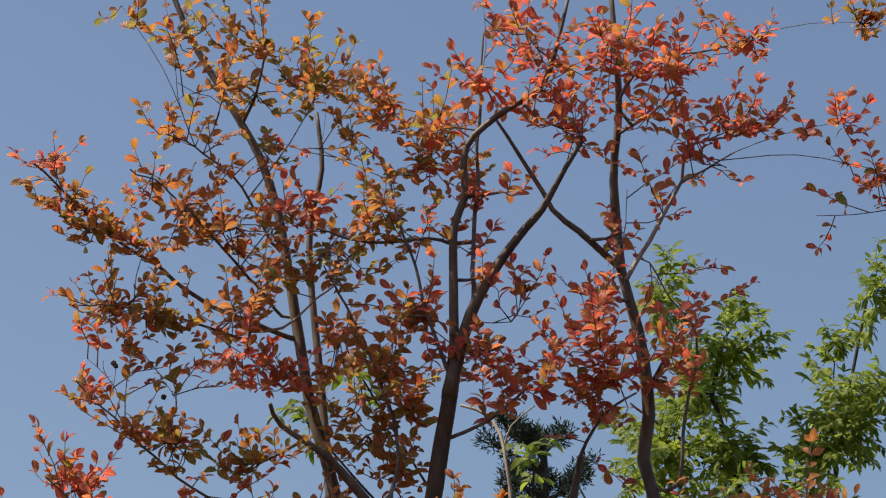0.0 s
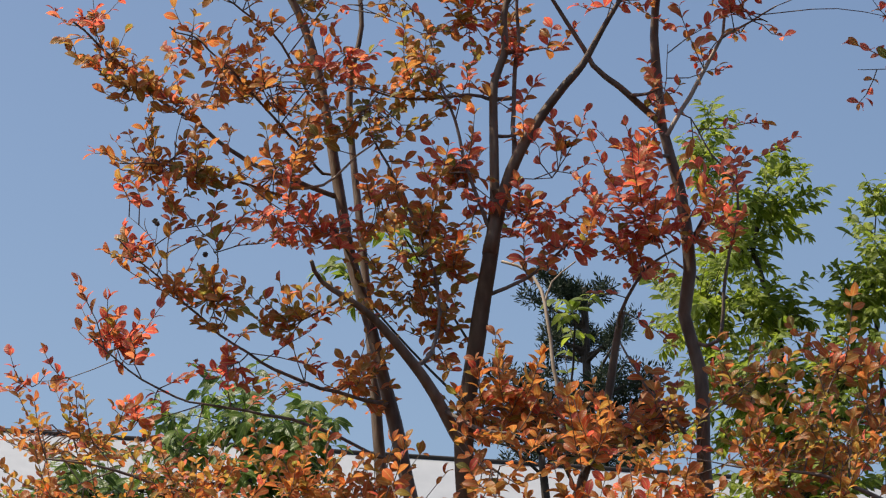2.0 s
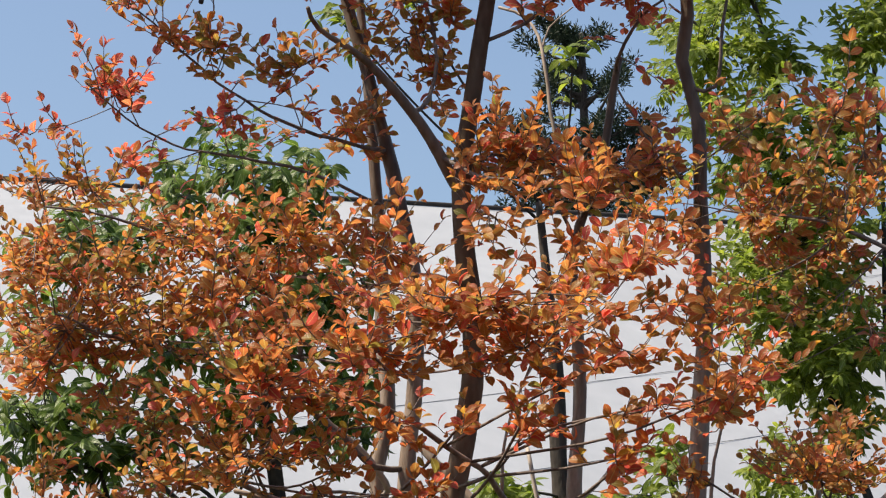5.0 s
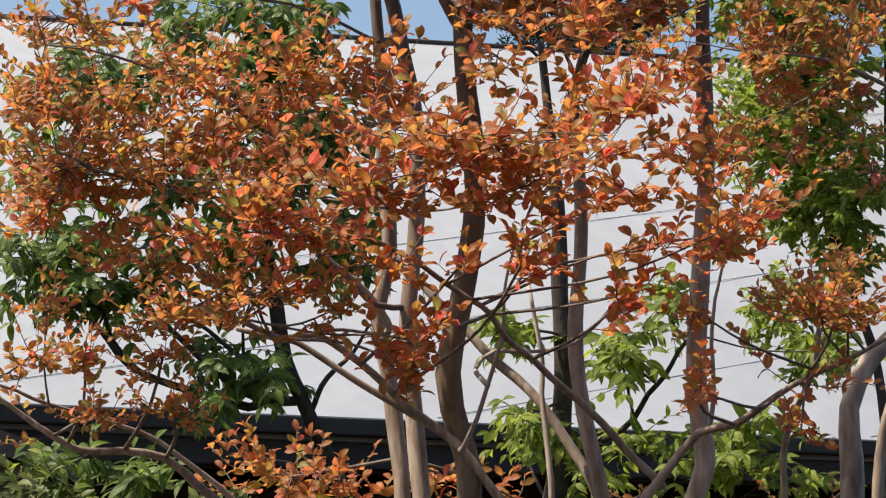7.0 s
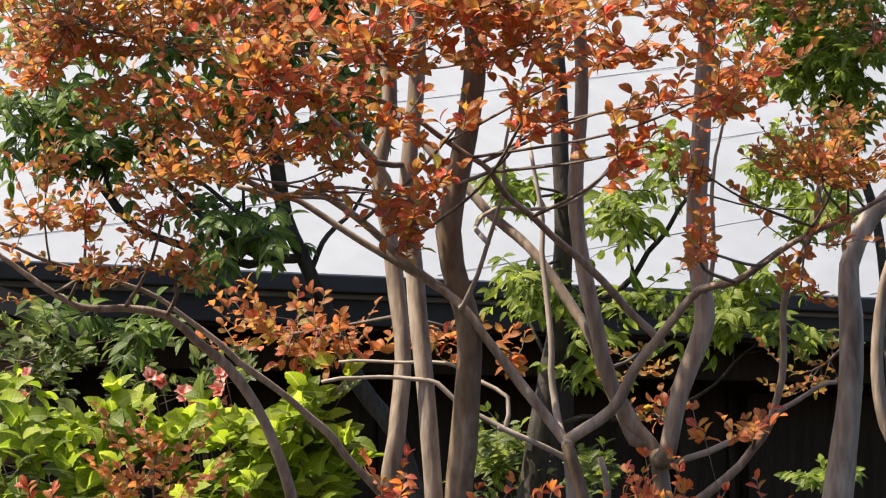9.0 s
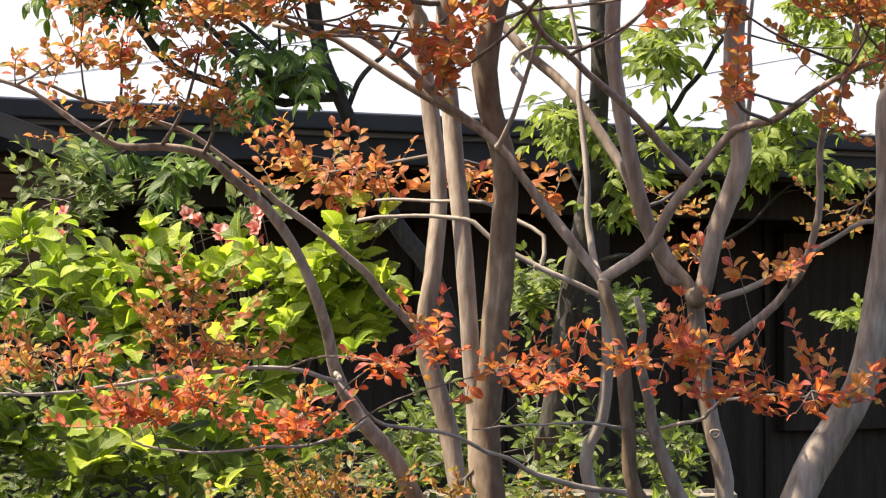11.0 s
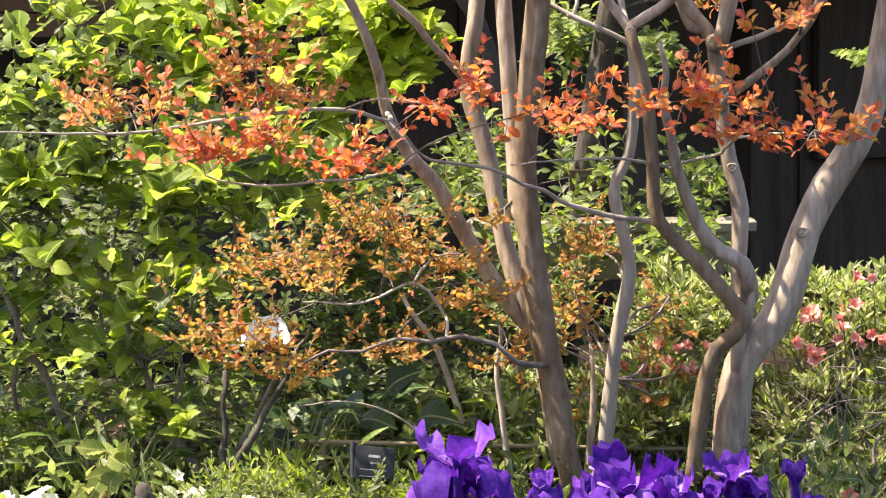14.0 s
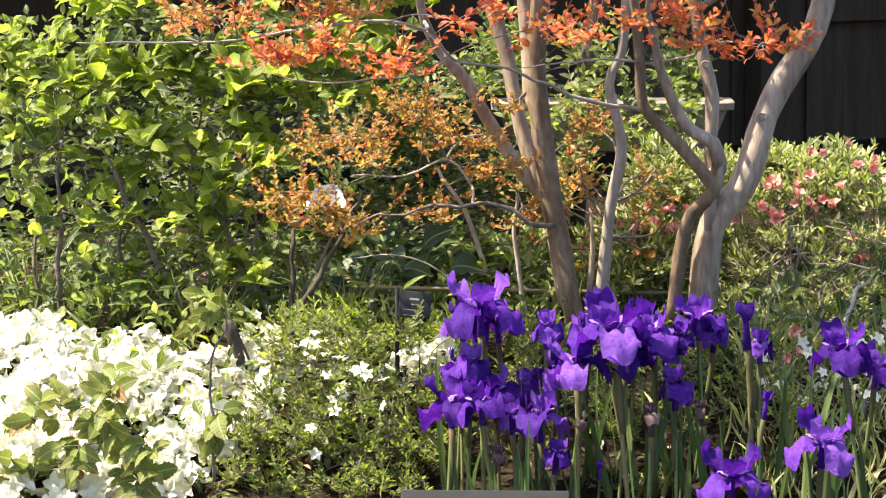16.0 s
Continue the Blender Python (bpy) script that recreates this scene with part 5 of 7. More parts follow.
gt.limb("branch", [(-0.503, 7.60, 2.014), (-0.613, 7.55, 2.018), (-0.715, 7.50, 2.082), (-0.824, 7.45, 2.183), (-0.924, 7.40, 2.284)], 0.0143, 0.0051)
gt.limb("branch", [(-0.640, 7.60, 1.999), (-0.925, 7.55, 2.088), (-1.018, 7.50, 2.182), (-1.065, 7.45, 2.245), (-1.148, 7.40, 2.270)], 0.0130, 0.0051)
gt.spray(-0.646, 7.50, 3.076, 0.138, 0.40, 0.092, 10, "green")
gt.spray(-0.845, 7.50, 3.014, 0.077, 0.30, 0.077, 6, "green")
gt.spray(-0.476, 7.50, 3.075, 0.077, 0.30, 0.062, 5, "green")
gt.spray(-1.042, 7.50, 2.906, 0.168, 0.40, 0.092, 8, "green")
gt.spray(-0.503, 7.50, 2.702, 0.137, 0.40, 0.091, 10, "green")
gt.spray(-1.150, 7.50, 2.404, 0.182, 0.40, 0.106, 14, "green")
gt.spray(-0.802, 7.50, 2.570, 0.167, 0.40, 0.091, 10, "green")
gt.spray(-0.997, 7.50, 2.296, 0.166, 0.40, 0.076, 10, "green")
gt.spray(-0.391, 7.50, 2.384, 0.091, 0.40, 0.068, 7, "green")
gt.spray(-0.693, 7.50, 2.112, 0.106, 0.40, 0.075, 6, "green")
gt.spray(-0.737, 7.50, 1.992, 0.060, 0.40, 0.045, 3, "green")
gt.spray(-0.468, 7.50, 2.722, 0.107, 0.30, 0.076, 5, "green")
gt.spray(-1.080, 7.50, 2.851, 0.138, 0.30, 0.061, 6, "green")
gt.spray(-0.806, 6.60, 1.763, 0.092, 0.30, 0.066, 4, "green")
gt.spray(-1.018, 6.60, 1.790, 0.093, 0.30, 0.066, 4, "green")
gt.spray(-0.575, 7.50, 2.909, 0.138, 0.40, 0.076, 7, "green")
gt.spray(-1.214, 7.50, 2.604, 0.122, 0.40, 0.091, 7, "green")
gt.spray(-0.574, 7.50, 2.631, 0.137, 0.40, 0.091, 8, "green")
gt.spray(-0.846, 7.50, 2.402, 0.136, 0.40, 0.076, 6, "green")
gt.limb("branch", [(-0.543, 7.60, 2.014), (-0.603, 7.57, 2.081), (-0.692, 7.55, 2.155), (-0.766, 7.53, 2.214), (-0.855, 7.50, 2.257)], 0.0103, 0.0039)
gt.limb("branch", [(-0.651, 7.60, 2.122), (-0.655, 7.55, 2.201), (-0.628, 7.50, 2.271)], 0.0065, 0.0026)
gt.limb("branch", [(-0.475, 7.60, 1.976), (-0.431, 7.63, 2.078), (-0.364, 7.67, 2.149), (-0.319, 7.70, 2.230)], 0.0090, 0.0039)
gt.limb("branch", [(-0.941, 7.60, 2.100), (-1.004, 7.55, 2.180), (-1.029, 7.50, 2.258), (-1.113, 7.45, 2.268), (-1.174, 7.40, 2.323)], 0.0078, 0.0038)
gt.spray(-0.510, 7.50, 2.969, 0.090, 0.30, 0.105, 5, "green")
gt.spray(-1.046, 7.40, 2.845, 0.089, 0.30, 0.089, 6, "green")
gt.spray(-1.205, 7.50, 2.387, 0.090, 0.30, 0.090, 6, "green")
gt.spray(-0.442, 7.40, 2.718, 0.089, 0.30, 0.074, 5, "green")
gt.spray(-0.665, 7.50, 2.398, 0.090, 0.30, 0.090, 5, "green")
gt.spray(-0.581, 7.40, 2.055, 0.074, 0.30, 0.059, 4, "green")
gt.spray(-0.327, 7.40, 2.488, 0.074, 0.30, 0.074, 4, "green")
gt.finish(singles=120)
mt = Plant(thing("broadleaf_tree", "slim dark-trunked tree with light green leaves", "tree", at=(0.1, 6.9, 0.45)),
           DARKBARK, DARKBARK, LEAF_LONG, [L_MAPLE], 0.056, 0.04, -0.25, 22, 0.2, 0.3, dense=2.3, wide=1.5, face=(-0.2, -0.7, 0))
mt.limb("trunk", [(0.006, 6.90, 0.558), (0.029, 6.90, 0.862), (0.065, 6.90, 1.128), (0.135, 6.90, 1.556), (0.177, 6.90, 1.791), (0.189, 6.90, 2.053), (0.182, 6.90, 2.218), (0.181, 6.90, 2.401), (0.154, 6.90, 2.723), (0.141, 6.90, 2.852)], 0.0363, 0.0093)
mt.limb("branch", [(0.163, 6.90, 1.680), (0.109, 6.95, 1.794), (0.075, 7.00, 1.846)], 0.0070, 0.0026)
mt.limb("branch", [(0.192, 6.90, 1.802), (0.329, 6.88, 1.882), (0.398, 6.85, 1.962), (0.466, 6.83, 2.063), (0.548, 6.80, 2.149)], 0.0105, 0.0034)
mt.limb("branch", [(0.140, 6.90, 1.529), (0.231, 6.88, 1.569), (0.340, 6.86, 1.555), (0.502, 6.84, 1.608), (0.596, 6.82, 1.689), (0.662, 6.80, 1.749)], 0.0070, 0.0026)
mt.spray(0.093, 6.70, 1.871, 0.080, 0.30, 0.051, 9, "green")
mt.spray(0.323, 6.70, 2.031, 0.081, 0.30, 0.060, 8, "green")
mt.spray(0.615, 6.70, 1.868, 0.107, 0.30, 0.047, 9, "green")
mt.spray(0.573, 6.70, 1.775, 0.134, 0.30, 0.047, 11, "green")
mt.spray(0.361, 6.70, 1.843, 0.094, 0.30, 0.054, 6, "green")
mt.spray(0.028, 6.70, 2.100, 0.067, 0.30, 0.040, 6, "green")
mt.spray(0.253, 6.70, 1.763, 0.053, 0.30, 0.053, 4, "green")
mt.spray(0.433, 6.70, 2.193, 0.067, 0.30, 0.054, 5, "green")
mt.spray(0.223, 6.70, 3.163, 0.035, 0.30, 0.021, 3, "green")
mt.spray(-0.207, 6.70, 3.382, 0.042, 0.30, 0.035, 4, "green")
mt.spray(-0.331, 6.70, 3.252, 0.056, 0.30, 0.028, 3, "green")
mt.spray(0.135, 6.80, 1.861, 0.095, 0.25, 0.041, 5, "green")
mt.spray(0.300, 6.80, 2.093, 0.082, 0.25, 0.054, 5, "green")
mt.spray(0.437, 6.80, 2.161, 0.082, 0.25, 0.054, 4, "green")
mt.spray(0.055, 6.80, 2.108, 0.068, 0.25, 0.041, 4, "green")
mt.spray(0.638, 6.80, 1.845, 0.082, 0.25, 0.054, 5, "green")
mt.spray(0.229, 6.80, 1.670, 0.068, 0.25, 0.041, 4, "green")
mt.spray(0.845, 6.80, 2.063, 0.068, 0.25, 0.054, 4, "green")
mt.spray(0.786, 6.80, 1.749, 0.082, 0.25, 0.027, 4, "green")
mt.finish(singles=120)
LEAF_MAPLE = leaf_shape(0.2, 0.2, 0.4, 0.8, 4)
mp = Plant(thing("maple_tree", "bright green maple with small narrow-lobed leaves", "tree", at=(1.3, 9.5, 0.45)),
           DARKBARK, DARKBARK, LEAF_MAPLE, [L_MAPLE], 0.058, 0.026, -0.15, 23, 0.24, 0.1, 1.2, fan=3, dense=2.3, wide=1.2, face=(-0.2, -0.7, 0))
mp.limb("trunk", [(1.40, 9.50, -0.080), (1.37, 9.50, 1.200), (1.330, 9.50, 2.176), (1.225, 9.50, 2.559), (1.119, 9.50, 2.947), (1.050, 9.50, 3.339), (1.019, 9.50, 3.795), (0.950, 9.50, 4.100), (0.940, 9.50, 4.130), (0.986, 9.50, 4.337)], 0.0209, 0.0087)
mp.limb("trunk", [(1.372, 9.50, 2.367), (1.373, 9.54, 2.952), (1.386, 9.58, 3.410), (1.376, 9.62, 4.028), (1.437, 9.66, 4.176), (1.545, 9.70, 4.612)], 0.0095, 0.0050)
mp.limb("branch", [(1.001, 9.50, 3.835), (0.790, 9.50, 3.999), (0.654, 9.50, 4.102)], 0.0099, 0.0037)
mp.spray(0.749, 9.40, 3.900, 0.194, 0.60, 0.136, 22, "maple")
mp.spray(0.994, 9.40, 4.265, 0.147, 0.50, 0.079, 14, "maple")
mp.spray(1.037, 9.40, 4.388, 0.049, 0.30, 0.055, 4, "maple")
mp.spray(0.872, 9.40, 4.122, 0.147, 0.50, 0.117, 14, "maple")
mp.spray(0.763, 9.40, 4.451, 0.099, 0.50, 0.059, 10, "maple")
mp.spray(0.962, 9.40, 3.900, 0.116, 0.50, 0.097, 8, "maple")
mp.spray(1.078, 9.40, 3.870, 0.078, 0.30, 0.043, 5, "maple")
mp.spray(1.395, 9.40, 4.021, 0.175, 0.60, 0.136, 26, "maple")
mp.spray(1.368, 9.40, 4.285, 0.079, 0.30, 0.035, 6, "maple")
mp.spray(1.515, 9.40, 4.471, 0.089, 0.40, 0.119, 10, "maple")
mp.spray(1.273, 9.40, 3.900, 0.097, 0.40, 0.116, 14, "maple")
mp.spray(0.869, 9.40, 3.611, 0.193, 0.80, 0.174, 30, "maple")
mp.spray(1.155, 9.40, 3.530, 0.231, 0.80, 0.212, 40, "maple")
mp.spray(1.049, 9.40, 3.218, 0.267, 0.80, 0.172, 40, "maple")
mp.spray(1.033, 9.40, 3.027, 0.228, 0.80, 0.171, 40, "maple")
mp.spray(1.218, 9.40, 2.834, 0.152, 0.80, 0.190, 40, "maple")
mp.spray(1.029, 9.40, 2.816, 0.133, 0.50, 0.114, 16, "maple")
mp.spray(0.965, 9.40, 2.472, 0.113, 0.50, 0.113, 12, "maple")
mp.spray(1.094, 9.40, 2.320, 0.132, 0.50, 0.075, 10, "maple")
mp.spray(1.251, 9.40, 2.604, 0.113, 0.40, 0.076, 8, "maple")
mp.spray(0.952, 8.00, 1.419, 0.080, 0.30, 0.032, 5, "maple")
mp.finish()


def conifer():
    """Dark pine far behind the roof: a trunk, tiers of boughs, needle tufts."""
    root = thing("conifer_tree", "tall dark green conifer beyond the roof", "tree", at=(1.1, 30, 0.4))
    rng = random.Random(31)
    x, y, top = 1.1, 30.0, 9.6
    v, f = tube(curve_points([(x, y, 0.3), (x + 0.1, y, 4), (x, y, top)], 0.4), 0.22, 0.03, 8, 0.2)
    mesh_object("trunk", v, f, DARKBARK, root)
    tufts = Leaves(leaf_shape(0.13, 0.1, 0.1, 0.8, 2))
    bv, bf = [], []
    for i in range(120):
        h = 5.0 + (top - 5.0) * rng.random()
        reach = (0.45 + 0.75 * (1 - ((h - 6.6) / 2.8) ** 2 if h > 6.6 else 0.97)) * rng.uniform(0.6, 1.3)
        a = rng.uniform(0, 2 * math.pi)
        tip = Vector((x + math.cos(a) * reach, y + math.sin(a) * reach, h + rng.uniform(-0.05, 0.25)))
        base = Vector((x, y, h - 0.15))
        v, f = tube([base, base.lerp(tip, 0.5), tip], 0.03, 0.008, 5)
        b = len(bv)
        bv += v
        bf += [tuple(k + b for k in q) for q in f]
        for _ in range(7):
            c = base.lerp(tip, rng.uniform(0.55, 1.08)) + rand_unit(rng) * 0.08
            for _ in range(60):
                d = rand_unit(rng) + UP * 0.4
                tufts.add(c + d * rng.uniform(0.0, 0.085), d + rand_unit(rng) * 0.6, rand_unit(rng), rng.uniform(0.05, 0.085))
    tagged(mesh_object("bough_work", bv, bf, DARKBARK, root), kind="stuff")
    tufts.build("foliage", [L_CONIFER], root)


conifer()

# ---- shrubs ----
LEAF_ROUND = leaf_shape(0.38, 0.32, 0.5, 0.85, 9, (1.0, 0.88), 0.75, 0.024)
rs = Plant(thing("round_leaf_shrub", "tall shrub with large rounded yellow-green ribbed leaves", "shrub", at=(-0.9, 5.75, 0.45)),
           TWIG, TWIG, LEAF_ROUND, [L_LIME, L_SHRUB, L_MAPLE], 0.076, 0.05, 0.4, 41, 0.2, 0.0, dense=1.35, wide=1.6, face=(-0.4, -0.5, 0), loose=1.1)
rs.limb("stem", [(-1.397, 5.75, 0.414), (-1.393, 5.72, 0.733), (-1.375, 5.70, 0.970)], 0.0090, 0.0046, TWIG)
rs.limb("stem", [(-1.017, 5.75, 0.431), (-1.150, 5.72, 0.702), (-1.251, 5.70, 0.924)], 0.0115, 0.0056, TWIG)
rs.limb("stem", [(-0.781, 5.75, 0.415), (-0.930, 5.72, 0.734), (-1.032, 5.70, 0.970)], 0.0115, 0.0047, TWIG)
rs.limb("stem", [(-0.745, 5.52, 0.42), (-0.724, 5.50, 0.482), (-0.684, 5.50, 0.57), (-0.656, 5.52, 0.612), (-0.615, 5.55, 0.690), (-0.57, 5.6, 0.78)], 0.0095, 0.006, DARKBARK)
rs.limb("stem", [(-0.738, 5.55, 0.42), (-0.737, 5.55, 0.502), (-0.733, 5.56, 0.6), (-0.729, 5.58, 0.74)], 0.0085, 0.0055, DARKBARK)
rs.limb("stem", [(-0.781, 5.75, 0.384), (-0.682, 5.72, 0.609), (-0.553, 5.70, 0.830)], 0.0070, 0.0036, TWIG)
rs.limb("stem", [(-1.048, 5.90, 0.766), (-1.009, 5.90, 1.123), (-0.935, 5.90, 1.420)], 0.0053, 0.0028, TWIG)
rs.limb("stem", [(-0.748, 5.90, 0.885), (-0.757, 5.90, 1.241), (-0.791, 5.90, 1.538)], 0.0046, 0.0021, TWIG)
rs.limb("stem", [(-0.497, 5.90, 1.004), (-0.448, 5.90, 1.300), (-0.388, 5.90, 1.571)], 0.0045, 0.0021, TWIG)
rs.spray(-0.779, 5.90, 1.561, 0.083, 0.20, 0.059, 7, "bright")
rs.spray(-0.970, 5.90, 1.491, 0.071, 0.20, 0.059, 7, "bright")
rs.spray(-0.839, 5.90, 1.408, 0.107, 0.20, 0.059, 8, "bright")
rs.spray(-0.388, 5.90, 1.547, 0.071, 0.20, 0.071, 8, "bright")
rs.spray(-0.495, 5.90, 1.394, 0.106, 0.20, 0.053, 8, "bright")
rs.spray(-0.341, 5.90, 1.382, 0.071, 0.20, 0.047, 6, "bright")
rs.spray(-1.071, 5.80, 1.420, 0.093, 0.20, 0.070, 6, "low")
rs.spray(-1.061, 5.80, 1.210, 0.093, 0.20, 0.070, 6, "low")
rs.spray(-0.850, 5.80, 1.174, 0.140, 0.20, 0.058, 8, "lime")
rs.spray(-0.627, 5.80, 1.267, 0.105, 0.20, 0.058, 8, "lime")
rs.spray(-0.617, 5.80, 1.104, 0.128, 0.20, 0.058, 9, "lime")
rs.spray(-0.934, 5.80, 1.023, 0.129, 0.20, 0.070, 7, "low")
rs.spray(-1.387, 5.70, 1.125, 0.170, 0.20, 0.093, 8, "low")
rs.spray(-1.152, 5.70, 1.156, 0.123, 0.20, 0.092, 9, "lime")
rs.spray(-0.890, 5.70, 1.093, 0.108, 0.20, 0.077, 9, "lime")
rs.spray(-1.422, 5.70, 0.955, 0.155, 0.20, 0.093, 7, "low")
rs.spray(-1.125, 5.70, 0.970, 0.155, 0.20, 0.077, 10, "lime")
rs.spray(-0.877, 5.70, 0.923, 0.139, 0.20, 0.093, 10, "lime")
rs.spray(-1.395, 5.70, 0.783, 0.171, 0.20, 0.078, 7, "low")
rs.spray(-1.113, 5.70, 0.783, 0.171, 0.20, 0.093, 7, "low")
rs.spray(-0.911, 5.70, 0.752, 0.124, 0.20, 0.093, 7, "low")
rs.spray(-0.835, 5.70, 0.612, 0.109, 0.20, 0.093, 5, "low")
rs.spray(-1.179, 5.70, 0.611, 0.124, 0.20, 0.062, 5, "low")
rs.spray(-0.592, 6.20, 1.171, 0.098, 0.20, 0.082, 6, "lime")
rs.spray(-0.725, 6.20, 1.073, 0.098, 0.20, 0.082, 6, "lime")
rs.limb("stem", [(-1.233, 5.90, 0.390), (-1.243, 5.85, 0.671), (-1.228, 5.80, 0.961)], 0.0071, 0.0037, TWIG)
rs.limb("stem", [(-1.488, 5.80, 0.389), (-1.472, 5.80, 0.693), (-1.521, 5.80, 0.977)], 0.0061, 0.0028, TWIG)
rs.limb("stem", [(-0.914, 5.80, 0.391), (-0.879, 5.80, 0.598), (-0.827, 5.80, 0.882)], 0.0060, 0.0028, TWIG)
rs.spray(-0.661, 5.90, 1.490, 0.083, 0.20, 0.059, 7, "bright")
rs.spray(-0.518, 5.90, 1.513, 0.083, 0.20, 0.059, 7, "bright")
rs.spray(-0.590, 5.90, 1.395, 0.095, 0.20, 0.047, 7, "bright")
rs.spray(-0.435, 5.90, 1.453, 0.071, 0.20, 0.047, 6, "bright")
rs.spray(-0.329, 5.90, 1.488, 0.059, 0.20, 0.059, 5, "bright")
rs.spray(-1.161, 5.90, 1.555, 0.071, 0.20, 0.059, 4, "low")
rs.spray(-1.049, 5.90, 1.591, 0.071, 0.20, 0.059, 4, "bright")
rs.spray(-1.162, 5.90, 1.445, 0.071, 0.20, 0.059, 4, "bright")
rs.spray(-1.126, 5.90, 1.346, 0.071, 0.20, 0.059, 4, "low")
rs.spray(-1.516, 5.80, 1.150, 0.070, 0.20, 0.046, 5, "low")
rs.spray(-1.423, 5.90, 1.238, 0.071, 0.20, 0.047, 5, "low")
rs.spray(-1.329, 5.90, 1.158, 0.071, 0.20, 0.059, 5, "lime")
rs.spray(-1.472, 5.80, 1.024, 0.070, 0.20, 0.058, 5, "low")
rs.spray(-1.528, 5.80, 1.275, 0.070, 0.20, 0.046, 5, "low")
rs.spray(-1.322, 5.90, 1.367, 0.071, 0.20, 0.059, 5, "bright")
rs.spray(-1.177, 5.90, 1.395, 0.071, 0.20, 0.059, 4, "low")
rs.finish(singles=280)
LEAF_NARROW = leaf_shape(0.14, 0.3, 0.3, 0.8, 3)
LEAF_SMALL = leaf_shape(0.24, 0.25, 0.25, 0.85, 3)
az = Plant(thing("azalea_shrub", "leggy azalea with small leaves and red blossom", "shrub", at=(-1.2, 6.6, 0.45)),
           TWIG, TWIG, LEAF_SMALL, [L_MAPLE, L_SHRUB, L_SHRUB], 0.05, 0.028, 0.3, 42, 0.2, dense=1.15, wide=1.5, face=(-0.2, -0.7, 0))
az.spray(-1.030, 6.60, 1.674, 0.172, 0.40, 0.079, 16, "shrub")
az.spray(-0.658, 6.60, 1.632, 0.119, 0.30, 0.066, 12, "shrub")
az.spray(-1.217, 6.60, 1.595, 0.106, 0.30, 0.080, 10, "shrub")
az.spray(-0.983, 6.60, 1.726, 0.159, 0.40, 0.080, 14, "shrub")
az.finish()
bk = Plant(thing("undergrowth_shrub", "loose green shrub in light behind the trunks", "shrub", at=(0.1, 7.0, 0.45)),
           TWIG, TWIG, LEAF_SMALL, [L_MAPLE, L_SHRUB, L_SHRUB], 0.045, 0.026, 0.1, 43, 0.2, dense=2.5, wide=1.4, face=(-0.2, -0.7, 0))
bk.spray(0.029, 7.00, 1.461, 0.084, 0.30, 0.084, 16, "maple")
bk.spray(-0.112, 7.00, 1.069, 0.168, 0.30, 0.112, 20, "maple")
bk.spray(0.336, 7.00, 1.068, 0.084, 0.30, 0.084, 16, "maple")
bk.spray(0.238, 7.00, 0.928, 0.140, 0.30, 0.084, 16, "maple")
bk.spray(-0.280, 7.00, 1.126, 0.126, 0.30, 0.112, 14, "maple")
bk.spray(0.253, 7.00, 1.432, 0.042, 0.30, 0.056, 12, "maple")
bk.spray(-0.109, 6.80, 0.778, 0.191, 0.30, 0.095, 20, "shrub")
bk.spray(-0.382, 6.80, 0.779, 0.164, 0.30, 0.109, 16, "shrub")
bk.spray(-0.518, 6.80, 0.998, 0.137, 0.30, 0.082, 14, "shrub")
bk.spray(-0.331, 6.80, 0.571, 0.212, 0.30, 0.106, 14, "shrub")
bk.spray(-0.714, 6.70, 0.896, 0.202, 0.30, 0.108, 20, "shrub")
bk.spray(-0.904, 6.60, 0.717, 0.226, 0.30, 0.106, 20, "shrub")
bk.spray(-0.504, 6.60, 0.717, 0.199, 0.30, 0.106, 16, "shrub")
bk.spray(-0.564, 6.70, 1.125, 0.148, 0.30, 0.081, 14, "maple")
bk.spray(-1.178, 6.80, 0.917, 0.164, 0.30, 0.123, 14, "shrub")
bk.spray(-0.673, 6.30, 0.598, 0.234, 0.20, 0.083, 14, "shrub")
bk.spray(-0.406, 6.30, 0.548, 0.183, 0.20, 0.067, 14, "shrub")
bk.spray(-1.163, 6.20, 0.560, 0.265, 0.20, 0.083, 12, "shrub")
bk.spray(-0.526, 6.60, 0.872, 0.155, 0.20, 0.103, 12, "maple")
bk.spray(-1.537, 6.30, 1.118, 0.183, 0.20, 0.117, 16, "maple")
bk.spray(-1.252, 6.30, 1.117, 0.183, 0.20, 0.116, 16, "shrub")
bk.spray(-0.968, 6.30, 1.116, 0.183, 0.20, 0.116, 14, "maple")
bk.spray(-1.557, 6.20, 0.876, 0.182, 0.20, 0.116, 16, "shrub")
bk.spray(-1.274, 6.20, 0.843, 0.181, 0.20, 0.115, 14, "maple")
bk.spray(-0.992, 6.20, 0.843, 0.181, 0.20, 0.115, 14, "shrub")
bk.spray(-1.443, 6.10, 0.656, 0.213, 0.20, 0.098, 14, "shrub")
bk.spray(-0.982, 6.10, 0.640, 0.179, 0.20, 0.098, 14, "maple")
bk.spray(-0.744, 6.40, 1.176, 0.151, 0.20, 0.100, 12, "maple")
bk.spray(-1.945, 7.11, 0.650, 0.190, 0.20, 0.120, 7, "maple")
bk.spray(-1.907, 7.11, 0.892, 0.190, 0.20, 0.120, 7, "shrub")
bk.spray(-2.017, 7.01, 1.124, 0.190, 0.20, 0.120, 7, "shrub")
bk.spray(-1.606, 7.17, 0.581, 0.190, 0.20, 0.120, 7, "maple")
bk.spray(-1.628, 6.94, 0.854, 0.190, 0.20, 0.120, 7, "shrub")
bk.spray(-1.615, 6.85, 1.052, 0.190, 0.20, 0.120, 7, "shrub")
bk.spray(-1.314, 7.17, 0.647, 0.190, 0.20, 0.120, 7, "maple")
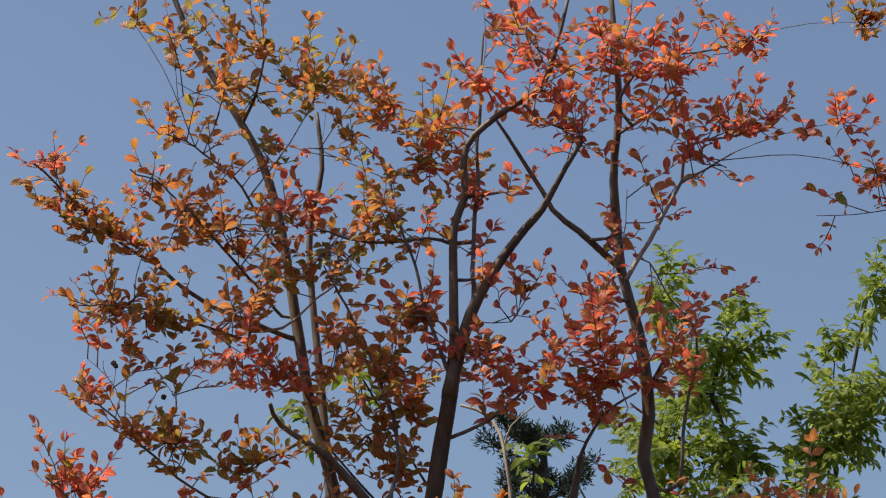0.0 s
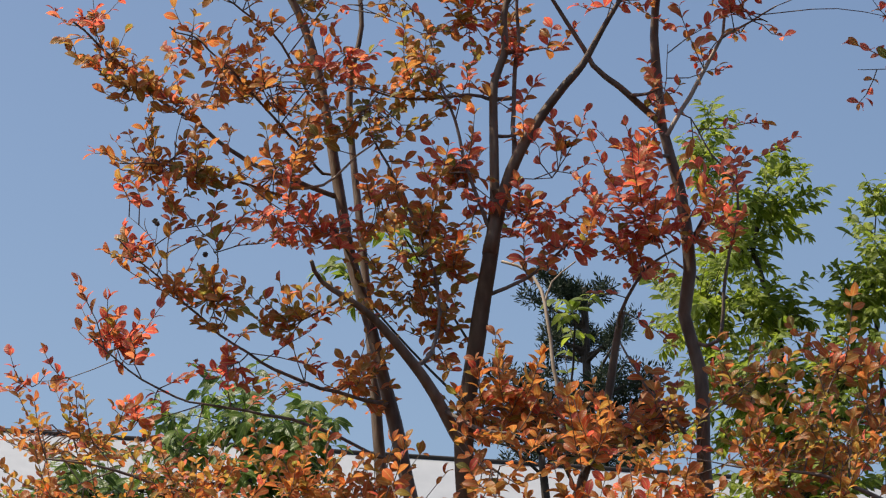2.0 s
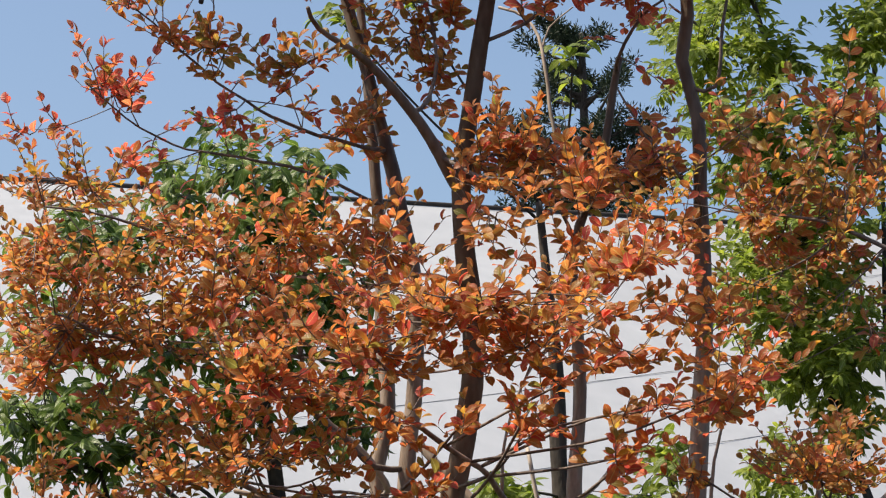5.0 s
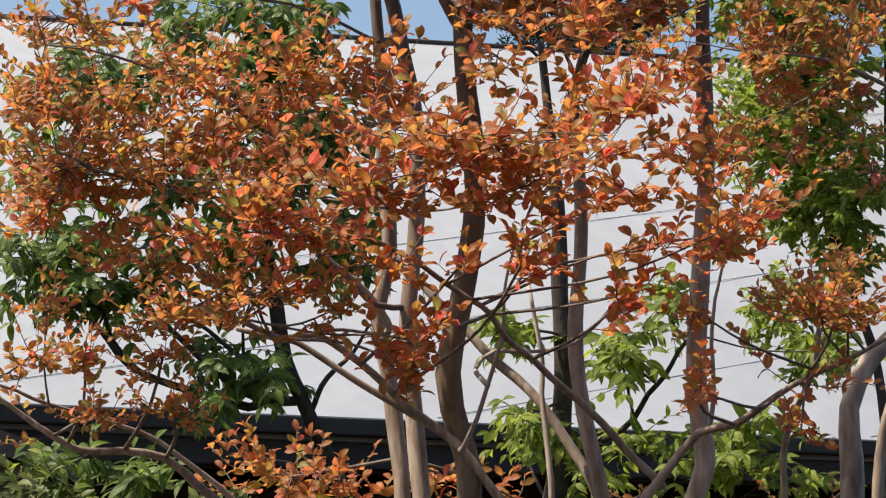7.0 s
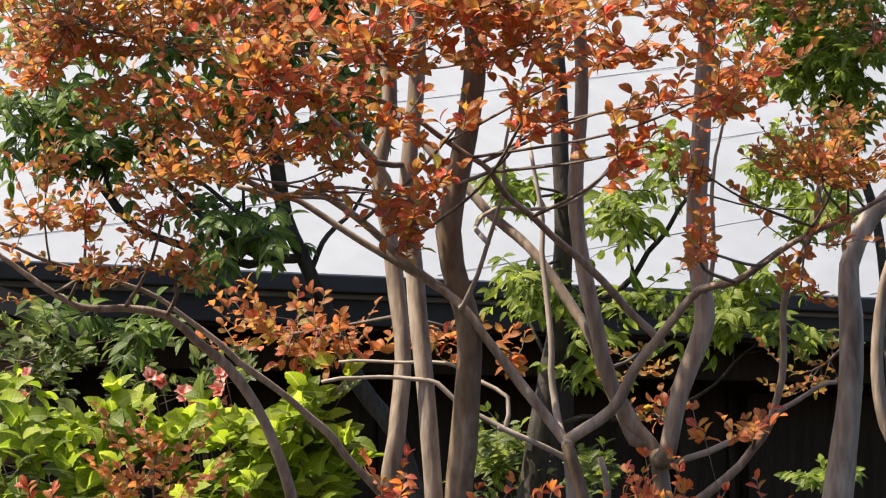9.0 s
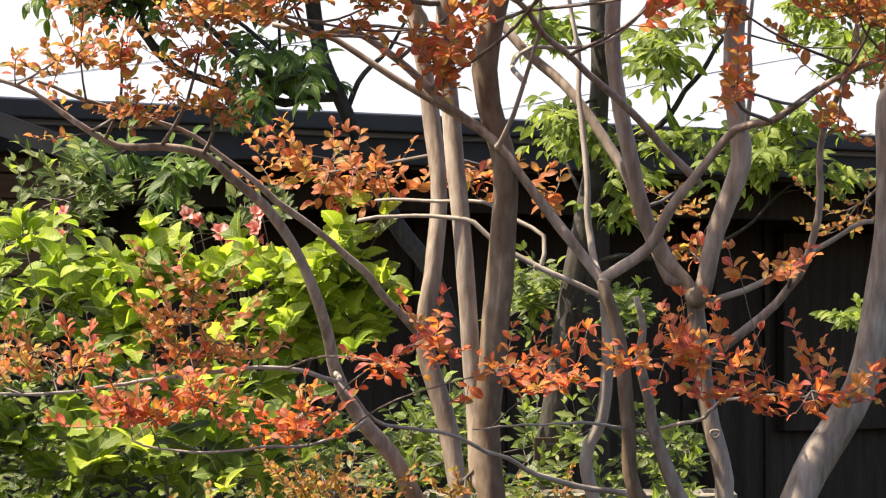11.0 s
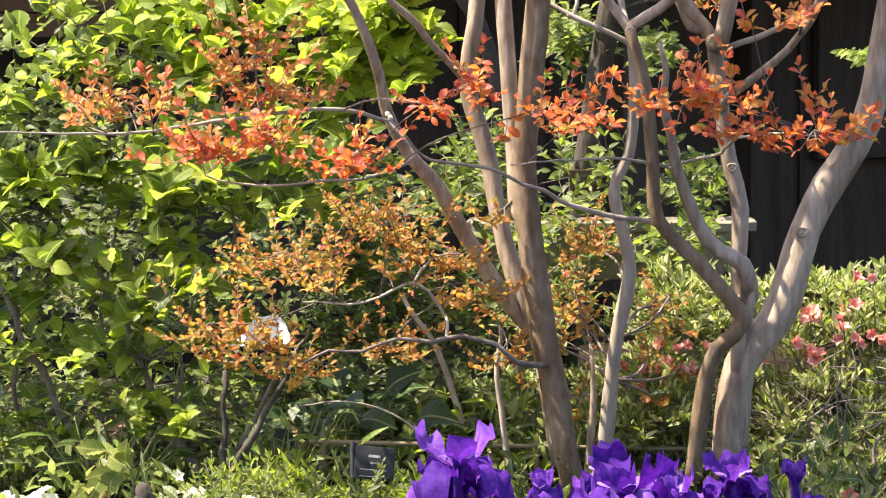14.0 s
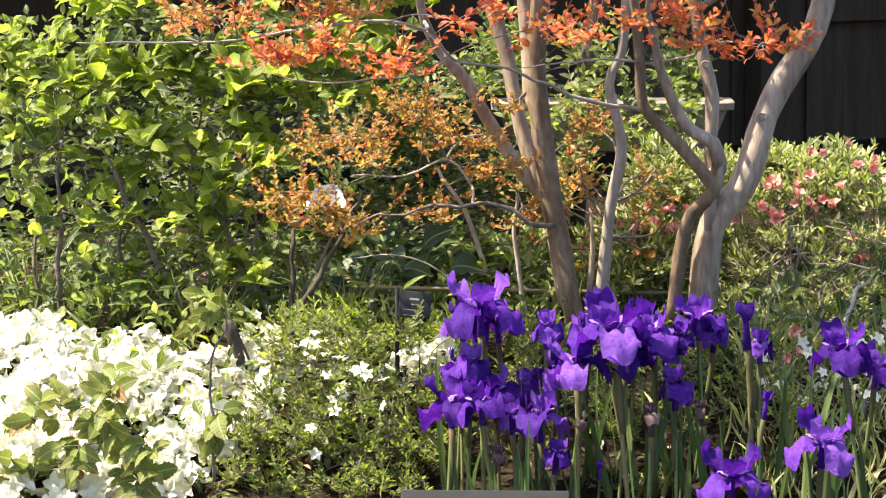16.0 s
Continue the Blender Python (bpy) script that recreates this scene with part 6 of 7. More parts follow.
bk.spray(-1.329, 7.13, 0.814, 0.190, 0.20, 0.120, 7, "shrub")
bk.spray(-1.274, 6.89, 1.030, 0.190, 0.20, 0.120, 7, "shrub")
bk.spray(-0.907, 6.92, 0.592, 0.190, 0.20, 0.120, 7, "maple")
bk.spray(-0.894, 7.16, 0.829, 0.190, 0.20, 0.120, 7, "shrub")
bk.spray(-0.897, 7.04, 1.098, 0.190, 0.20, 0.120, 7, "shrub")
bk.spray(-0.651, 7.18, 0.639, 0.190, 0.20, 0.120, 7, "maple")
bk.spray(-0.560, 7.16, 0.830, 0.190, 0.20, 0.120, 7, "shrub")
bk.spray(-0.633, 6.91, 1.045, 0.190, 0.20, 0.120, 7, "shrub")
bk.spray(-0.388, 6.96, 0.630, 0.190, 0.20, 0.120, 7, "maple")
bk.spray(-0.396, 7.09, 0.834, 0.190, 0.20, 0.120, 7, "shrub")
bk.spray(-0.359, 7.14, 1.078, 0.190, 0.20, 0.120, 7, "shrub")
bk.spray(-0.255, 6.50, 1.059, 0.078, 0.15, 0.078, 6, "maple")
bk.spray(-0.099, 6.50, 0.968, 0.078, 0.15, 0.065, 6, "maple")
bk.spray(0.031, 6.50, 1.046, 0.065, 0.15, 0.078, 5, "maple")
bk.spray(0.138, 6.60, 1.146, 0.053, 0.15, 0.079, 5, "maple")
bk.spray(0.187, 6.50, 0.968, 0.078, 0.15, 0.078, 6, "maple")
bk.spray(0.316, 6.50, 0.968, 0.065, 0.15, 0.078, 5, "maple")
bk.spray(0.285, 6.50, 0.892, 0.078, 0.15, 0.078, 7, "maple")
bk.spray(0.017, 6.50, 0.892, 0.078, 0.15, 0.078, 6, "shrub")
bk.spray(0.124, 6.50, 0.973, 0.078, 0.15, 0.065, 6, "maple")
bk.spray(-0.116, 6.40, 0.820, 0.077, 0.15, 0.064, 6, "shrub")
bk.spray(0.215, 6.40, 0.780, 0.077, 0.15, 0.064, 6, "shrub")
bk.spray(-0.239, 6.30, 0.598, 0.101, 0.15, 0.063, 8, "shrub")
bk.spray(-0.040, 6.30, 0.565, 0.076, 0.15, 0.050, 6, "shrub")
bk.spray(-0.406, 6.30, 0.548, 0.076, 0.15, 0.050, 6, "shrub")
bk.spray(-1.418, 6.50, 1.328, 0.078, 0.15, 0.065, 6, "maple")
bk.spray(-1.299, 6.50, 1.282, 0.078, 0.15, 0.065, 6, "shrub")
bk.spray(-1.180, 6.50, 1.252, 0.078, 0.15, 0.065, 6, "maple")
bk.spray(-0.998, 6.60, 1.338, 0.079, 0.15, 0.066, 5, "maple")
bk.spray(-1.371, 6.40, 1.198, 0.077, 0.15, 0.064, 6, "shrub")
bk.spray(-0.881, 6.50, 1.266, 0.078, 0.15, 0.065, 5, "shrub")
bk.spray(-0.702, 6.50, 1.280, 0.078, 0.15, 0.065, 5, "maple")
bk.spray(-1.133, 6.60, 1.429, 0.079, 0.15, 0.066, 5, "shrub")
bk.spray(-1.404, 6.40, 1.021, 0.077, 0.15, 0.064, 6, "shrub")
bk.spray(-1.270, 6.40, 1.065, 0.077, 0.15, 0.064, 6, "shrub")
bk.spray(-1.431, 6.50, 1.446, 0.078, 0.15, 0.065, 5, "maple")
bk.spray(-1.169, 6.50, 1.231, 0.078, 0.15, 0.065, 5, "shrub")
bk.spray(-1.012, 6.50, 1.178, 0.078, 0.15, 0.065, 5, "maple")
bk.spray(-0.593, 6.50, 1.229, 0.065, 0.15, 0.065, 4, "shrub")
bk.finish()
hd = Plant(thing("azalea_hedge", "low azalea hedge with pale leaves and coral blossom", "hedge", at=(0.5, 6.2, 0.45)),
           TWIG, TWIG, LEAF_NARROW, [L_PALE, L_MAPLE, L_SHRUB], 0.04, 0.018, 0.8, 44, 0.12, dense=3.4, wide=1.3, face=(-0.3, -0.6, 0), fan=3)
hd.spray(0.652, 6.30, 0.832, 0.231, 0.30, 0.066, 30, "pale")
hd.spray(0.321, 6.20, 0.809, 0.163, 0.30, 0.082, 30, "pale")
hd.spray(0.760, 6.20, 0.760, 0.195, 0.30, 0.081, 30, "pale")
hd.spray(0.721, 6.10, 0.641, 0.210, 0.20, 0.064, 26, "pale")
hd.spray(0.287, 6.10, 0.674, 0.162, 0.20, 0.081, 26, "pale")
hd.spray(0.545, 6.10, 0.576, 0.145, 0.20, 0.081, 18, "pale")
hd.spray(0.590, 6.30, 0.849, 0.138, 0.20, 0.038, 14, "pale")
hd.spray(0.277, 6.30, 0.849, 0.101, 0.20, 0.050, 14, "pale")
hd.spray(0.708, 5.90, 0.524, 0.205, 0.20, 0.063, 20, "pale")
hd.spray(0.546, 5.80, 0.475, 0.187, 0.20, 0.047, 16, "pale")
hd.spray(0.189, 5.90, 0.602, 0.126, 0.20, 0.079, 16, "pale")
hd.limb("stem", [(0.749, 5.80, 0.349), (0.781, 5.83, 0.470), (0.829, 5.87, 0.560), (0.891, 5.90, 0.603)], 0.0066, 0.0040)
hd.limb("stem", [(0.826, 5.80, 0.349), (0.719, 5.83, 0.502), (0.627, 5.87, 0.576), (0.550, 5.90, 0.587)], 0.0066, 0.0040)
hd.limb("stem", [(0.680, 5.50, 0.308), (0.675, 5.55, 0.452), (0.700, 5.60, 0.597)], 0.0077, 0.0039)
hd.limb("stem", [(0.722, 5.30, 0.462), (0.762, 5.45, 0.573), (0.827, 5.60, 0.613)], 0.0074, 0.0039, PALE)
hd.limb("stem", [(0.748, 4.90, 0.135), (0.752, 4.97, 0.291), (0.770, 5.03, 0.407), (0.815, 5.10, 0.467)], 0.0083, 0.0048)
HEDGE_A, HEDGE_B = Vector((0.448, 5.700, 0.489)), Vector((0.918, 5.700, 0.738))
for _ in range(70):  # bare crooked stems low in the hedge
    q = Vector((hd.rng.uniform(HEDGE_A.x, HEDGE_B.x), hd.rng.uniform(5.5, 5.95), hd.rng.uniform(HEDGE_A.z - 0.05, HEDGE_B.z)))
    d = (UP * hd.rng.uniform(0.2, 1.2) + rand_unit(hd.rng)).normalized() * hd.rng.uniform(0.08, 0.2)
    hd.stick(curve_points([q - d, q - d * 0.3 + rand_unit(hd.rng) * 0.025, q + d * 0.4 + rand_unit(hd.rng) * 0.03, q + d], 0.03), hd.rng.uniform(0.0011, 0.0026), 0.0008)
hd.spray(-0.071, 6.25, 0.787, 0.075, 0.15, 0.050, 7, "pale")
hd.spray(0.077, 6.25, 0.638, 0.075, 0.15, 0.050, 8, "pale")
hd.spray(0.225, 6.25, 0.671, 0.075, 0.15, 0.050, 7, "pale")
hd.spray(-0.103, 6.20, 0.628, 0.074, 0.15, 0.050, 7, "pale")
hd.spray(0.242, 6.30, 0.782, 0.076, 0.15, 0.050, 8, "pale")
hd.spray(0.126, 6.15, 0.535, 0.074, 0.15, 0.049, 7, "pale")
hd.spray(0.009, 6.40, 0.839, 0.064, 0.15, 0.051, 6, "pale")
hd.spray(0.288, 6.10, 0.526, 0.073, 0.15, 0.049, 7, "pale")
hd.spray(0.600, 5.95, 0.676, 0.071, 0.12, 0.042, 7, "pale")
hd.spray(0.726, 5.95, 0.636, 0.071, 0.12, 0.042, 7, "pale")
hd.spray(0.851, 5.95, 0.660, 0.071, 0.12, 0.042, 7, "pale")
hd.spray(0.626, 5.85, 0.546, 0.070, 0.12, 0.041, 6, "pale")
hd.spray(0.782, 5.85, 0.530, 0.070, 0.12, 0.041, 6, "pale")
hd.spray(0.519, 5.90, 0.602, 0.059, 0.12, 0.041, 6, "pale")
hd.spray(0.875, 5.85, 0.515, 0.059, 0.12, 0.041, 5, "pale")
hd.spray(0.190, 6.00, 0.540, 0.072, 0.12, 0.042, 6, "pale")
hd.spray(0.062, 6.00, 0.507, 0.060, 0.12, 0.042, 5, "pale")
hd.spray(0.544, 6.10, 0.771, 0.073, 0.12, 0.043, 7, "pale")
hd.spray(0.720, 6.10, 0.771, 0.073, 0.12, 0.043, 7, "pale")
hd.spray(0.880, 6.10, 0.771, 0.073, 0.12, 0.043, 7, "pale")
hd.finish()


# ---- blossom ----
def petal_grid(path, width, cup=0.2, rows=6, frill=0.0, seed=0):
    """A petal along a path of (out, up); width(t); bowed across by cup and frilled at its rim."""
    phase = random.Random(seed).uniform(0, 6.3)
    v, f = [], []
    for i in range(rows + 1):
        t = math.sin(i / rows * math.pi / 2)
        g = t * (len(path) - 1)
        j = min(int(g), len(path) - 2)
        o = path[j][0] + (path[j + 1][0] - path[j][0]) * (g - j)
        z = path[j][1] + (path[j + 1][1] - path[j][1]) * (g - j)
        w = width(t)
        for k in range(7):
            s = (k - 3) / 3
            v.append(Vector((s * w, o - 0.12 * w * s * s, z + cup * w * (s * s - 0.3) + frill * w * (math.sin(t * 11 + phase + s * 2.2) * s * s + 0.35 * math.sin(s * 7 + phase)) - 0.06 * w * (abs(s) < 0.1))))
    for i in range(rows):
        for k in range(6):
            a = i * 7 + k
            f.append((a, a + 1, a + 8, a + 7))
    return v, f


def blade_width(t, base, wide, at):
    """Petal half-width: narrow claw, widest at the given part of its length, round end."""
    if t < at:
        return base + (wide - base) * math.sin(math.pi / 2 * t / at) ** 1.6
    return wide * math.sqrt(max(0.0, 1 - ((t - at) / (1.004 - at)) ** 2))


def turned(v, angle, tilt=0.0):
    m = Matrix.Rotation(angle, 3, "Z") @ Matrix.Rotation(tilt, 3, "X")
    return [m @ q for q in v]


def azalea_mesh(name, mat, size, path=((0.02, 0.0), (0.2, 0.3), (0.5, 0.45), (0.95, 0.38))):
    """Open funnel of five pointed petals."""
    verts, faces = [], []
    for k in range(5):
        v, f = petal_grid(path, lambda t: 0.05 + 0.3 * math.sin(math.pi * min(1, t * 1.01) ** 1.25), 0.35, 5, 0.25, k)
        b = len(verts)
        verts += [q * size for q in turned(v, k * 2 * math.pi / 5)]
        faces += [tuple(i + b for i in q) for q in f]
    me = bpy.data.meshes.new(name)
    me.from_pydata([tuple(q) for q in verts], [], faces)
    me.materials.append(mat)
    me.polygons.foreach_set("use_smooth", np.ones(len(faces), dtype=bool))
    return me


WHITE_FLOWER, CORAL_FLOWER = azalea_mesh("flower", P_WHITE, 0.037), azalea_mesh("flower", P_CORAL, 0.03, ((0.02, -0.25), (0.14, 0.1), (0.36, 0.4), (0.72, 0.5)))


def bloom(mesh, at, parent, rng, tilt=0.6, scale=1.0):
    ob = new("flower", mesh)
    ob.parent, ob.matrix_parent_inverse = parent, parent.matrix_basis.inverted()
    face = (Vector((0.0, -0.75, 0.8)) + rand_unit(rng) * tilt).normalized()
    ob.matrix_basis = Matrix.Translation(at) @ face.to_track_quat("Z", "Y").to_matrix().to_4x4() @ Matrix.Rotation(rng.uniform(0, 6.3), 4, "Z") @ Matrix.Scale(scale * rng.uniform(0.8, 1.2), 4)
    return ob


def coral_bloom(plant, rng, x, y, z, n, spread):
    for _ in range(n):
        at = Vector((x, y - 0.04, z)) + rand_unit(rng) * spread
        bloom(CORAL_FLOWER, at, plant.root, rng, 0.9, 0.8)
        line = [at + Vector((0.02, 0.1, -0.16)), at + Vector((0.012, 0.04, -0.07)), at]
        mesh_object("stalk", *tube(line, 0.0014, 0.001, 5), TWIG, plant.root)


rng = random.Random(61)
for at in ((-0.996, 6.15, 1.617), (-0.73, 6.15, 1.632), (-0.637, 6.15, 1.585), (-0.588, 6.15, 1.628), (-0.545, 6.15, 1.566), (-0.86, 6.15, 1.518), (-0.62, 6.15, 1.56)):
    coral_bloom(az, rng, *at, 4, 0.026)
for at in ((0.646, 6.000, 0.839), (0.610, 6.000, 0.803), (0.305, 6.000, 0.725), (0.263, 6.000, 0.731), (0.562, 6.000, 0.713), (0.467, 6.000, 0.773), (0.681, 6.000, 0.803), (0.711, 6.000, 0.878), (0.830, 6.100, 0.905), (0.617, 6.000, 0.814), (0.269, 6.000, 0.726), (0.555, 6.000, 0.718), (0.760, 6.000, 0.798), (0.885, 6.000, 0.846), (0.840, 6.000, 0.670), (0.577, 5.200, 0.507), (0.158, 6.000, 0.686), (0.809, 6.000, 0.590)):
    coral_bloom(hd, rng, *at, 3, 0.045)


def white_azalea():
    root = thing("white_azalea_shrub", "low azalea covered in white blossom", "shrub", at=(-1.1, 5.0, 0.3))
    rng = random.Random(62)
    leaves = Leaves(LEAF_SMALL)
    tv, tf = [], []

    def top(x, y):
        side = min(1.0, max(0.0, (x + 1.45) / 0.85))
        d = min(1.0, max(0.0, (5.3 - y) / 0.9))
        return 0.52 - 0.155 * side ** 1.3 - 0.30 * d ** 1.2 + 0.06 * noise.noise(Vector((x * 6, y * 6, 3)))
    count = 0
    while count < 1150:
        x, y = rng.uniform(-1.75, -0.62), 5.35 - 0.95 * rng.random() ** 1.0
        if x > -0.62 - (5.35 - y) * 0.42 or x > -0.75 and rng.random() < 0.6 or (noise.noise(Vector((x * 5, y * 5, 9))) < -0.28 and y < 5.1):
            continue
        at = Vector((x, y, top(x, y) + rng.uniform(-0.05, 0.012)))
        bloom(WHITE_FLOWER, at, root, rng, 0.8)
        count += 1
    for _ in range(1500):
        x, y = rng.uniform(-1.8, -0.6), rng.uniform(4.35, 5.4)
        at = Vector((x, y, top(x, y) + rng.uniform(-0.1, 0.01)))
        leaves.add(at, rand_unit(rng) + UP * 0.6, UP + rand_unit(rng) * 0.7, rng.uniform(0.025, 0.045))
    for _ in range(120):
        x, y = rng.uniform(-1.75, -0.62), rng.uniform(4.4, 5.35)
        tip = Vector((x, y, top(x, y) - 0.02))
        base = Vector((x * 0.9 - 0.11, y * 0.85 + 0.75, 0.12))
        v, f = tube([base, base.lerp(tip, 0.5) + rand_unit(rng) * 0.03, tip], 0.004, 0.0015, 5)
        b = len(tv)
        tv += v
        tf += [tuple(i + b for i in q) for q in f]
    tagged(mesh_object("twig_work", tv, tf, TWIG, root), kind="stuff")
    leaves.build("foliage", [L_SHRUB], root)


white_azalea()


def white_patch():
    root = thing("white_azalea_shrub", "small azalea with white blossom, some added in place of pale sunlit ground", "shrub", at=(-0.5, 5.1, 0.4))
    rng = random.Random(66)
    # Spots with x above 0.5 are added blossom standing in for pale sunlit ground.
    for at in ((-0.607, 5.050, 0.482), (-0.502, 4.900, 0.439), (-0.360, 5.200, 0.446), (-0.397, 5.100, 0.441), (-0.758, 5.300, 0.487), (-0.456, 4.850, 0.420), (-0.590, 4.800, 0.345), (0.592, 5.300, 0.358), (0.813, 5.500, 0.460), (0.672, 5.400, 0.371), (0.836, 5.500, 0.400), (0.729, 5.200, 0.377), (0.805, 5.100, 0.380), (0.622, 5.100, 0.351), (0.757, 5.050, 0.461), (0.799, 5.050, 0.496), (0.677, 5.000, 0.391), (0.578, 5.100, 0.452), (0.768, 5.000, 0.370)):
        for _ in range(6):
            bloom(WHITE_FLOWER, Vector(at) + rand_unit(rng) * 0.075, root, rng, 0.9, 0.5)
            v, f = tube([Vector(at) + Vector((0, 0.05, -0.2)), Vector(at) + Vector((0.01, 0.03, -0.1)), Vector(at)], 0.002, 0.001, 5)
        mesh_object("stem", v, f, TWIG, root)
    for at in ((-0.79, 5.3, 0.486), (-0.737, 5.3, 0.459), (-0.771, 5.3, 0.425), (-0.717, 5.3, 0.419), (-0.617, 5.3, 0.446), (-0.584, 5.3, 0.432), (-0.538, 5.3, 0.359), (-0.418, 5.3, 0.453), (-0.385, 5.3, 0.433), (-0.332, 5.3, 0.42), (-0.306, 5.3, 0.446)):  # full trusses behind the fine leaves
        for _ in range(9):
            bloom(WHITE_FLOWER, Vector(at) + rand_unit(rng) * 0.04, root, rng, 0.8, 0.85)
        v, f = tube([Vector(at) + Vector((0.03, 0.03, -0.2)), Vector(at) + Vector((0.01, 0.02, -0.1)), Vector(at)], 0.003, 0.0015, 5)
        mesh_object("stem", v, f, TWIG, root)


white_patch()

LEAF_HAZEL = leaf_shape(0.34, 0.2, 0.45, 0.8, 10, (1.0, 0.84), 0.8, 0.028)
hz = Plant(thing("hazel_shoot", "young shoots with ribbed bronze-tinged leaves over the white blossom", "shrub", at=(-1.1, 4.6, 0.15)),
           TWIG, TWIG, LEAF_HAZEL, [L_HAZEL, L_HAZEL, L_BRONZE], 0.07, 0.045, -0.1, 63, 0.1, 0.2, dense=0.85, wide=1.6, face=(0, -0.9, 0), flat=0.5)
hz.limb("stem", [(-0.964, 4.60, 0.190), (-0.991, 4.57, 0.345), (-1.012, 4.55, 0.418)], 0.0046, 0.0023)
hz.limb("stem", [(-0.814, 4.60, 0.260), (-0.814, 4.57, 0.468), (-0.774, 4.55, 0.661)], 0.0046, 0.0022)
hz.spray(-1.102, 4.50, 0.454, 0.119, 0.10, 0.059, 7, "red")
hz.spray(-1.158, 4.50, 0.360, 0.093, 0.10, 0.053, 5, "red")
hz.spray(-0.945, 4.50, 0.347, 0.066, 0.10, 0.053, 4, "red")
hz.spray(-0.999, 4.50, 0.307, 0.079, 0.10, 0.040, 4, "red")
hz.spray(-0.793, 4.60, 0.680, 0.053, 0.10, 0.053, 3, "red")
hz.spray(-0.784, 4.60, 0.423, 0.067, 0.10, 0.040, 3, "red")
hz.spray(-1.226, 4.50, 0.305, 0.093, 0.10, 0.053, 5, "red")
hz.spray(-1.035, 4.50, 0.481, 0.079, 0.10, 0.053, 5, "red")
hz.spray(-1.223, 4.50, 0.426, 0.066, 0.10, 0.053, 3, "red")
hz.finish(singles=150)
LEAF_FINE = leaf_shape(0.2, 0.2, 0.2, 0.85, 3)
fs = Plant(thing("fine_leaf_shrub", "airy shrub with tiny grey-green leaves beside the irises", "shrub", at=(-0.5, 4.9, 0.2)),
           TWIG, TWIG, LEAF_FINE, [L_SHRUB, L_MAPLE], 0.022, 0.012, 0.5, 64, 0.13, dense=3.1, wide=1.45, flat=0.6, rise=0.4)
fs.spray(-0.714, 4.90, 0.297, 0.112, 0.20, 0.084, 20, "pale")
fs.spray(-0.558, 4.90, 0.382, 0.112, 0.20, 0.084, 20, "pale")
fs.spray(-0.467, 4.80, 0.289, 0.124, 0.20, 0.083, 20, "pale")
fs.spray(-0.609, 5.00, 0.479, 0.113, 0.20, 0.057, 14, "pale")
fs.spray(-0.411, 5.00, 0.422, 0.113, 0.20, 0.071, 14, "pale")
fs.spray(-0.786, 4.90, 0.196, 0.112, 0.20, 0.056, 16, "pale")
fs.spray(-0.321, 4.90, 0.299, 0.084, 0.20, 0.098, 14, "pale")
fs.spray(-0.676, 5.10, 0.534, 0.086, 0.20, 0.057, 14, "pale")
fs.spray(-0.490, 5.10, 0.535, 0.129, 0.20, 0.057, 16, "pale")
fs.spray(0.226, 5.20, 0.331, 0.174, 0.20, 0.087, 16, "pale")
fs.spray(0.585, 5.20, 0.391, 0.173, 0.20, 0.087, 16, "pale")
fs.spray(0.443, 5.20, 0.214, 0.174, 0.20, 0.072, 12, "pale")
fs.spray(-0.063, 5.20, 0.432, 0.116, 0.20, 0.087, 12, "pale")
fs.spray(0.739, 5.30, 0.195, 0.117, 0.20, 0.088, 12, "pale")
fs.spray(0.082, 5.10, 0.377, 0.171, 0.20, 0.086, 16, "pale")
fs.spray(0.370, 5.20, 0.434, 0.173, 0.20, 0.072, 16, "pale")
fs.spray(-0.161, 5.10, 0.260, 0.143, 0.20, 0.086, 14, "pale")
fs.spray(0.154, 5.10, 0.232, 0.172, 0.20, 0.086, 14, "pale")
fs.spray(0.658, 5.20, 0.303, 0.144, 0.20, 0.087, 14, "pale")
fs.spray(-0.217, 5.40, 0.473, 0.149, 0.20, 0.060, 14, "pale")
fs.spray(0.184, 5.40, 0.474, 0.208, 0.20, 0.059, 14, "pale")
fs.spray(0.237, 5.00, 0.253, 0.099, 0.15, 0.085, 9, "pale")
fs.spray(0.395, 5.10, 0.321, 0.086, 0.15, 0.086, 9, "pale")
fs.spray(0.574, 5.00, 0.283, 0.084, 0.15, 0.098, 9, "pale")
fs.spray(0.480, 5.10, 0.393, 0.071, 0.15, 0.071, 8, "pale")
fs.spray(0.319, 4.90, 0.189, 0.083, 0.15, 0.056, 8, "pale")
fs.spray(0.741, 5.00, 0.256, 0.070, 0.15, 0.084, 8, "pale")
fs.spray(0.153, 5.10, 0.320, 0.071, 0.15, 0.086, 7, "pale")
fs.spray(-0.749, 4.85, 0.334, 0.068, 0.12, 0.048, 9, "pale")
fs.spray(-0.605, 4.80, 0.316, 0.067, 0.12, 0.058, 10, "pale")
fs.spray(-0.512, 4.85, 0.377, 0.058, 0.12, 0.058, 9, "pale")
fs.spray(-0.411, 4.80, 0.331, 0.058, 0.12, 0.058, 9, "pale")
fs.spray(-0.636, 4.70, 0.239, 0.075, 0.12, 0.047, 9, "pale")
fs.spray(-0.472, 4.70, 0.240, 0.066, 0.12, 0.047, 9, "pale")
fs.spray(-0.779, 4.75, 0.242, 0.057, 0.12, 0.038, 7, "pale")
fs.spray(-0.363, 4.70, 0.227, 0.047, 0.12, 0.038, 6, "pale")
fs.spray(-0.610, 5.00, 0.407, 0.070, 0.12, 0.040, 8, "pale")
fs.spray(-0.724, 5.00, 0.392, 0.060, 0.12, 0.040, 8, "pale")
fs.spray(-0.355, 5.00, 0.393, 0.040, 0.12, 0.050, 6, "pale")
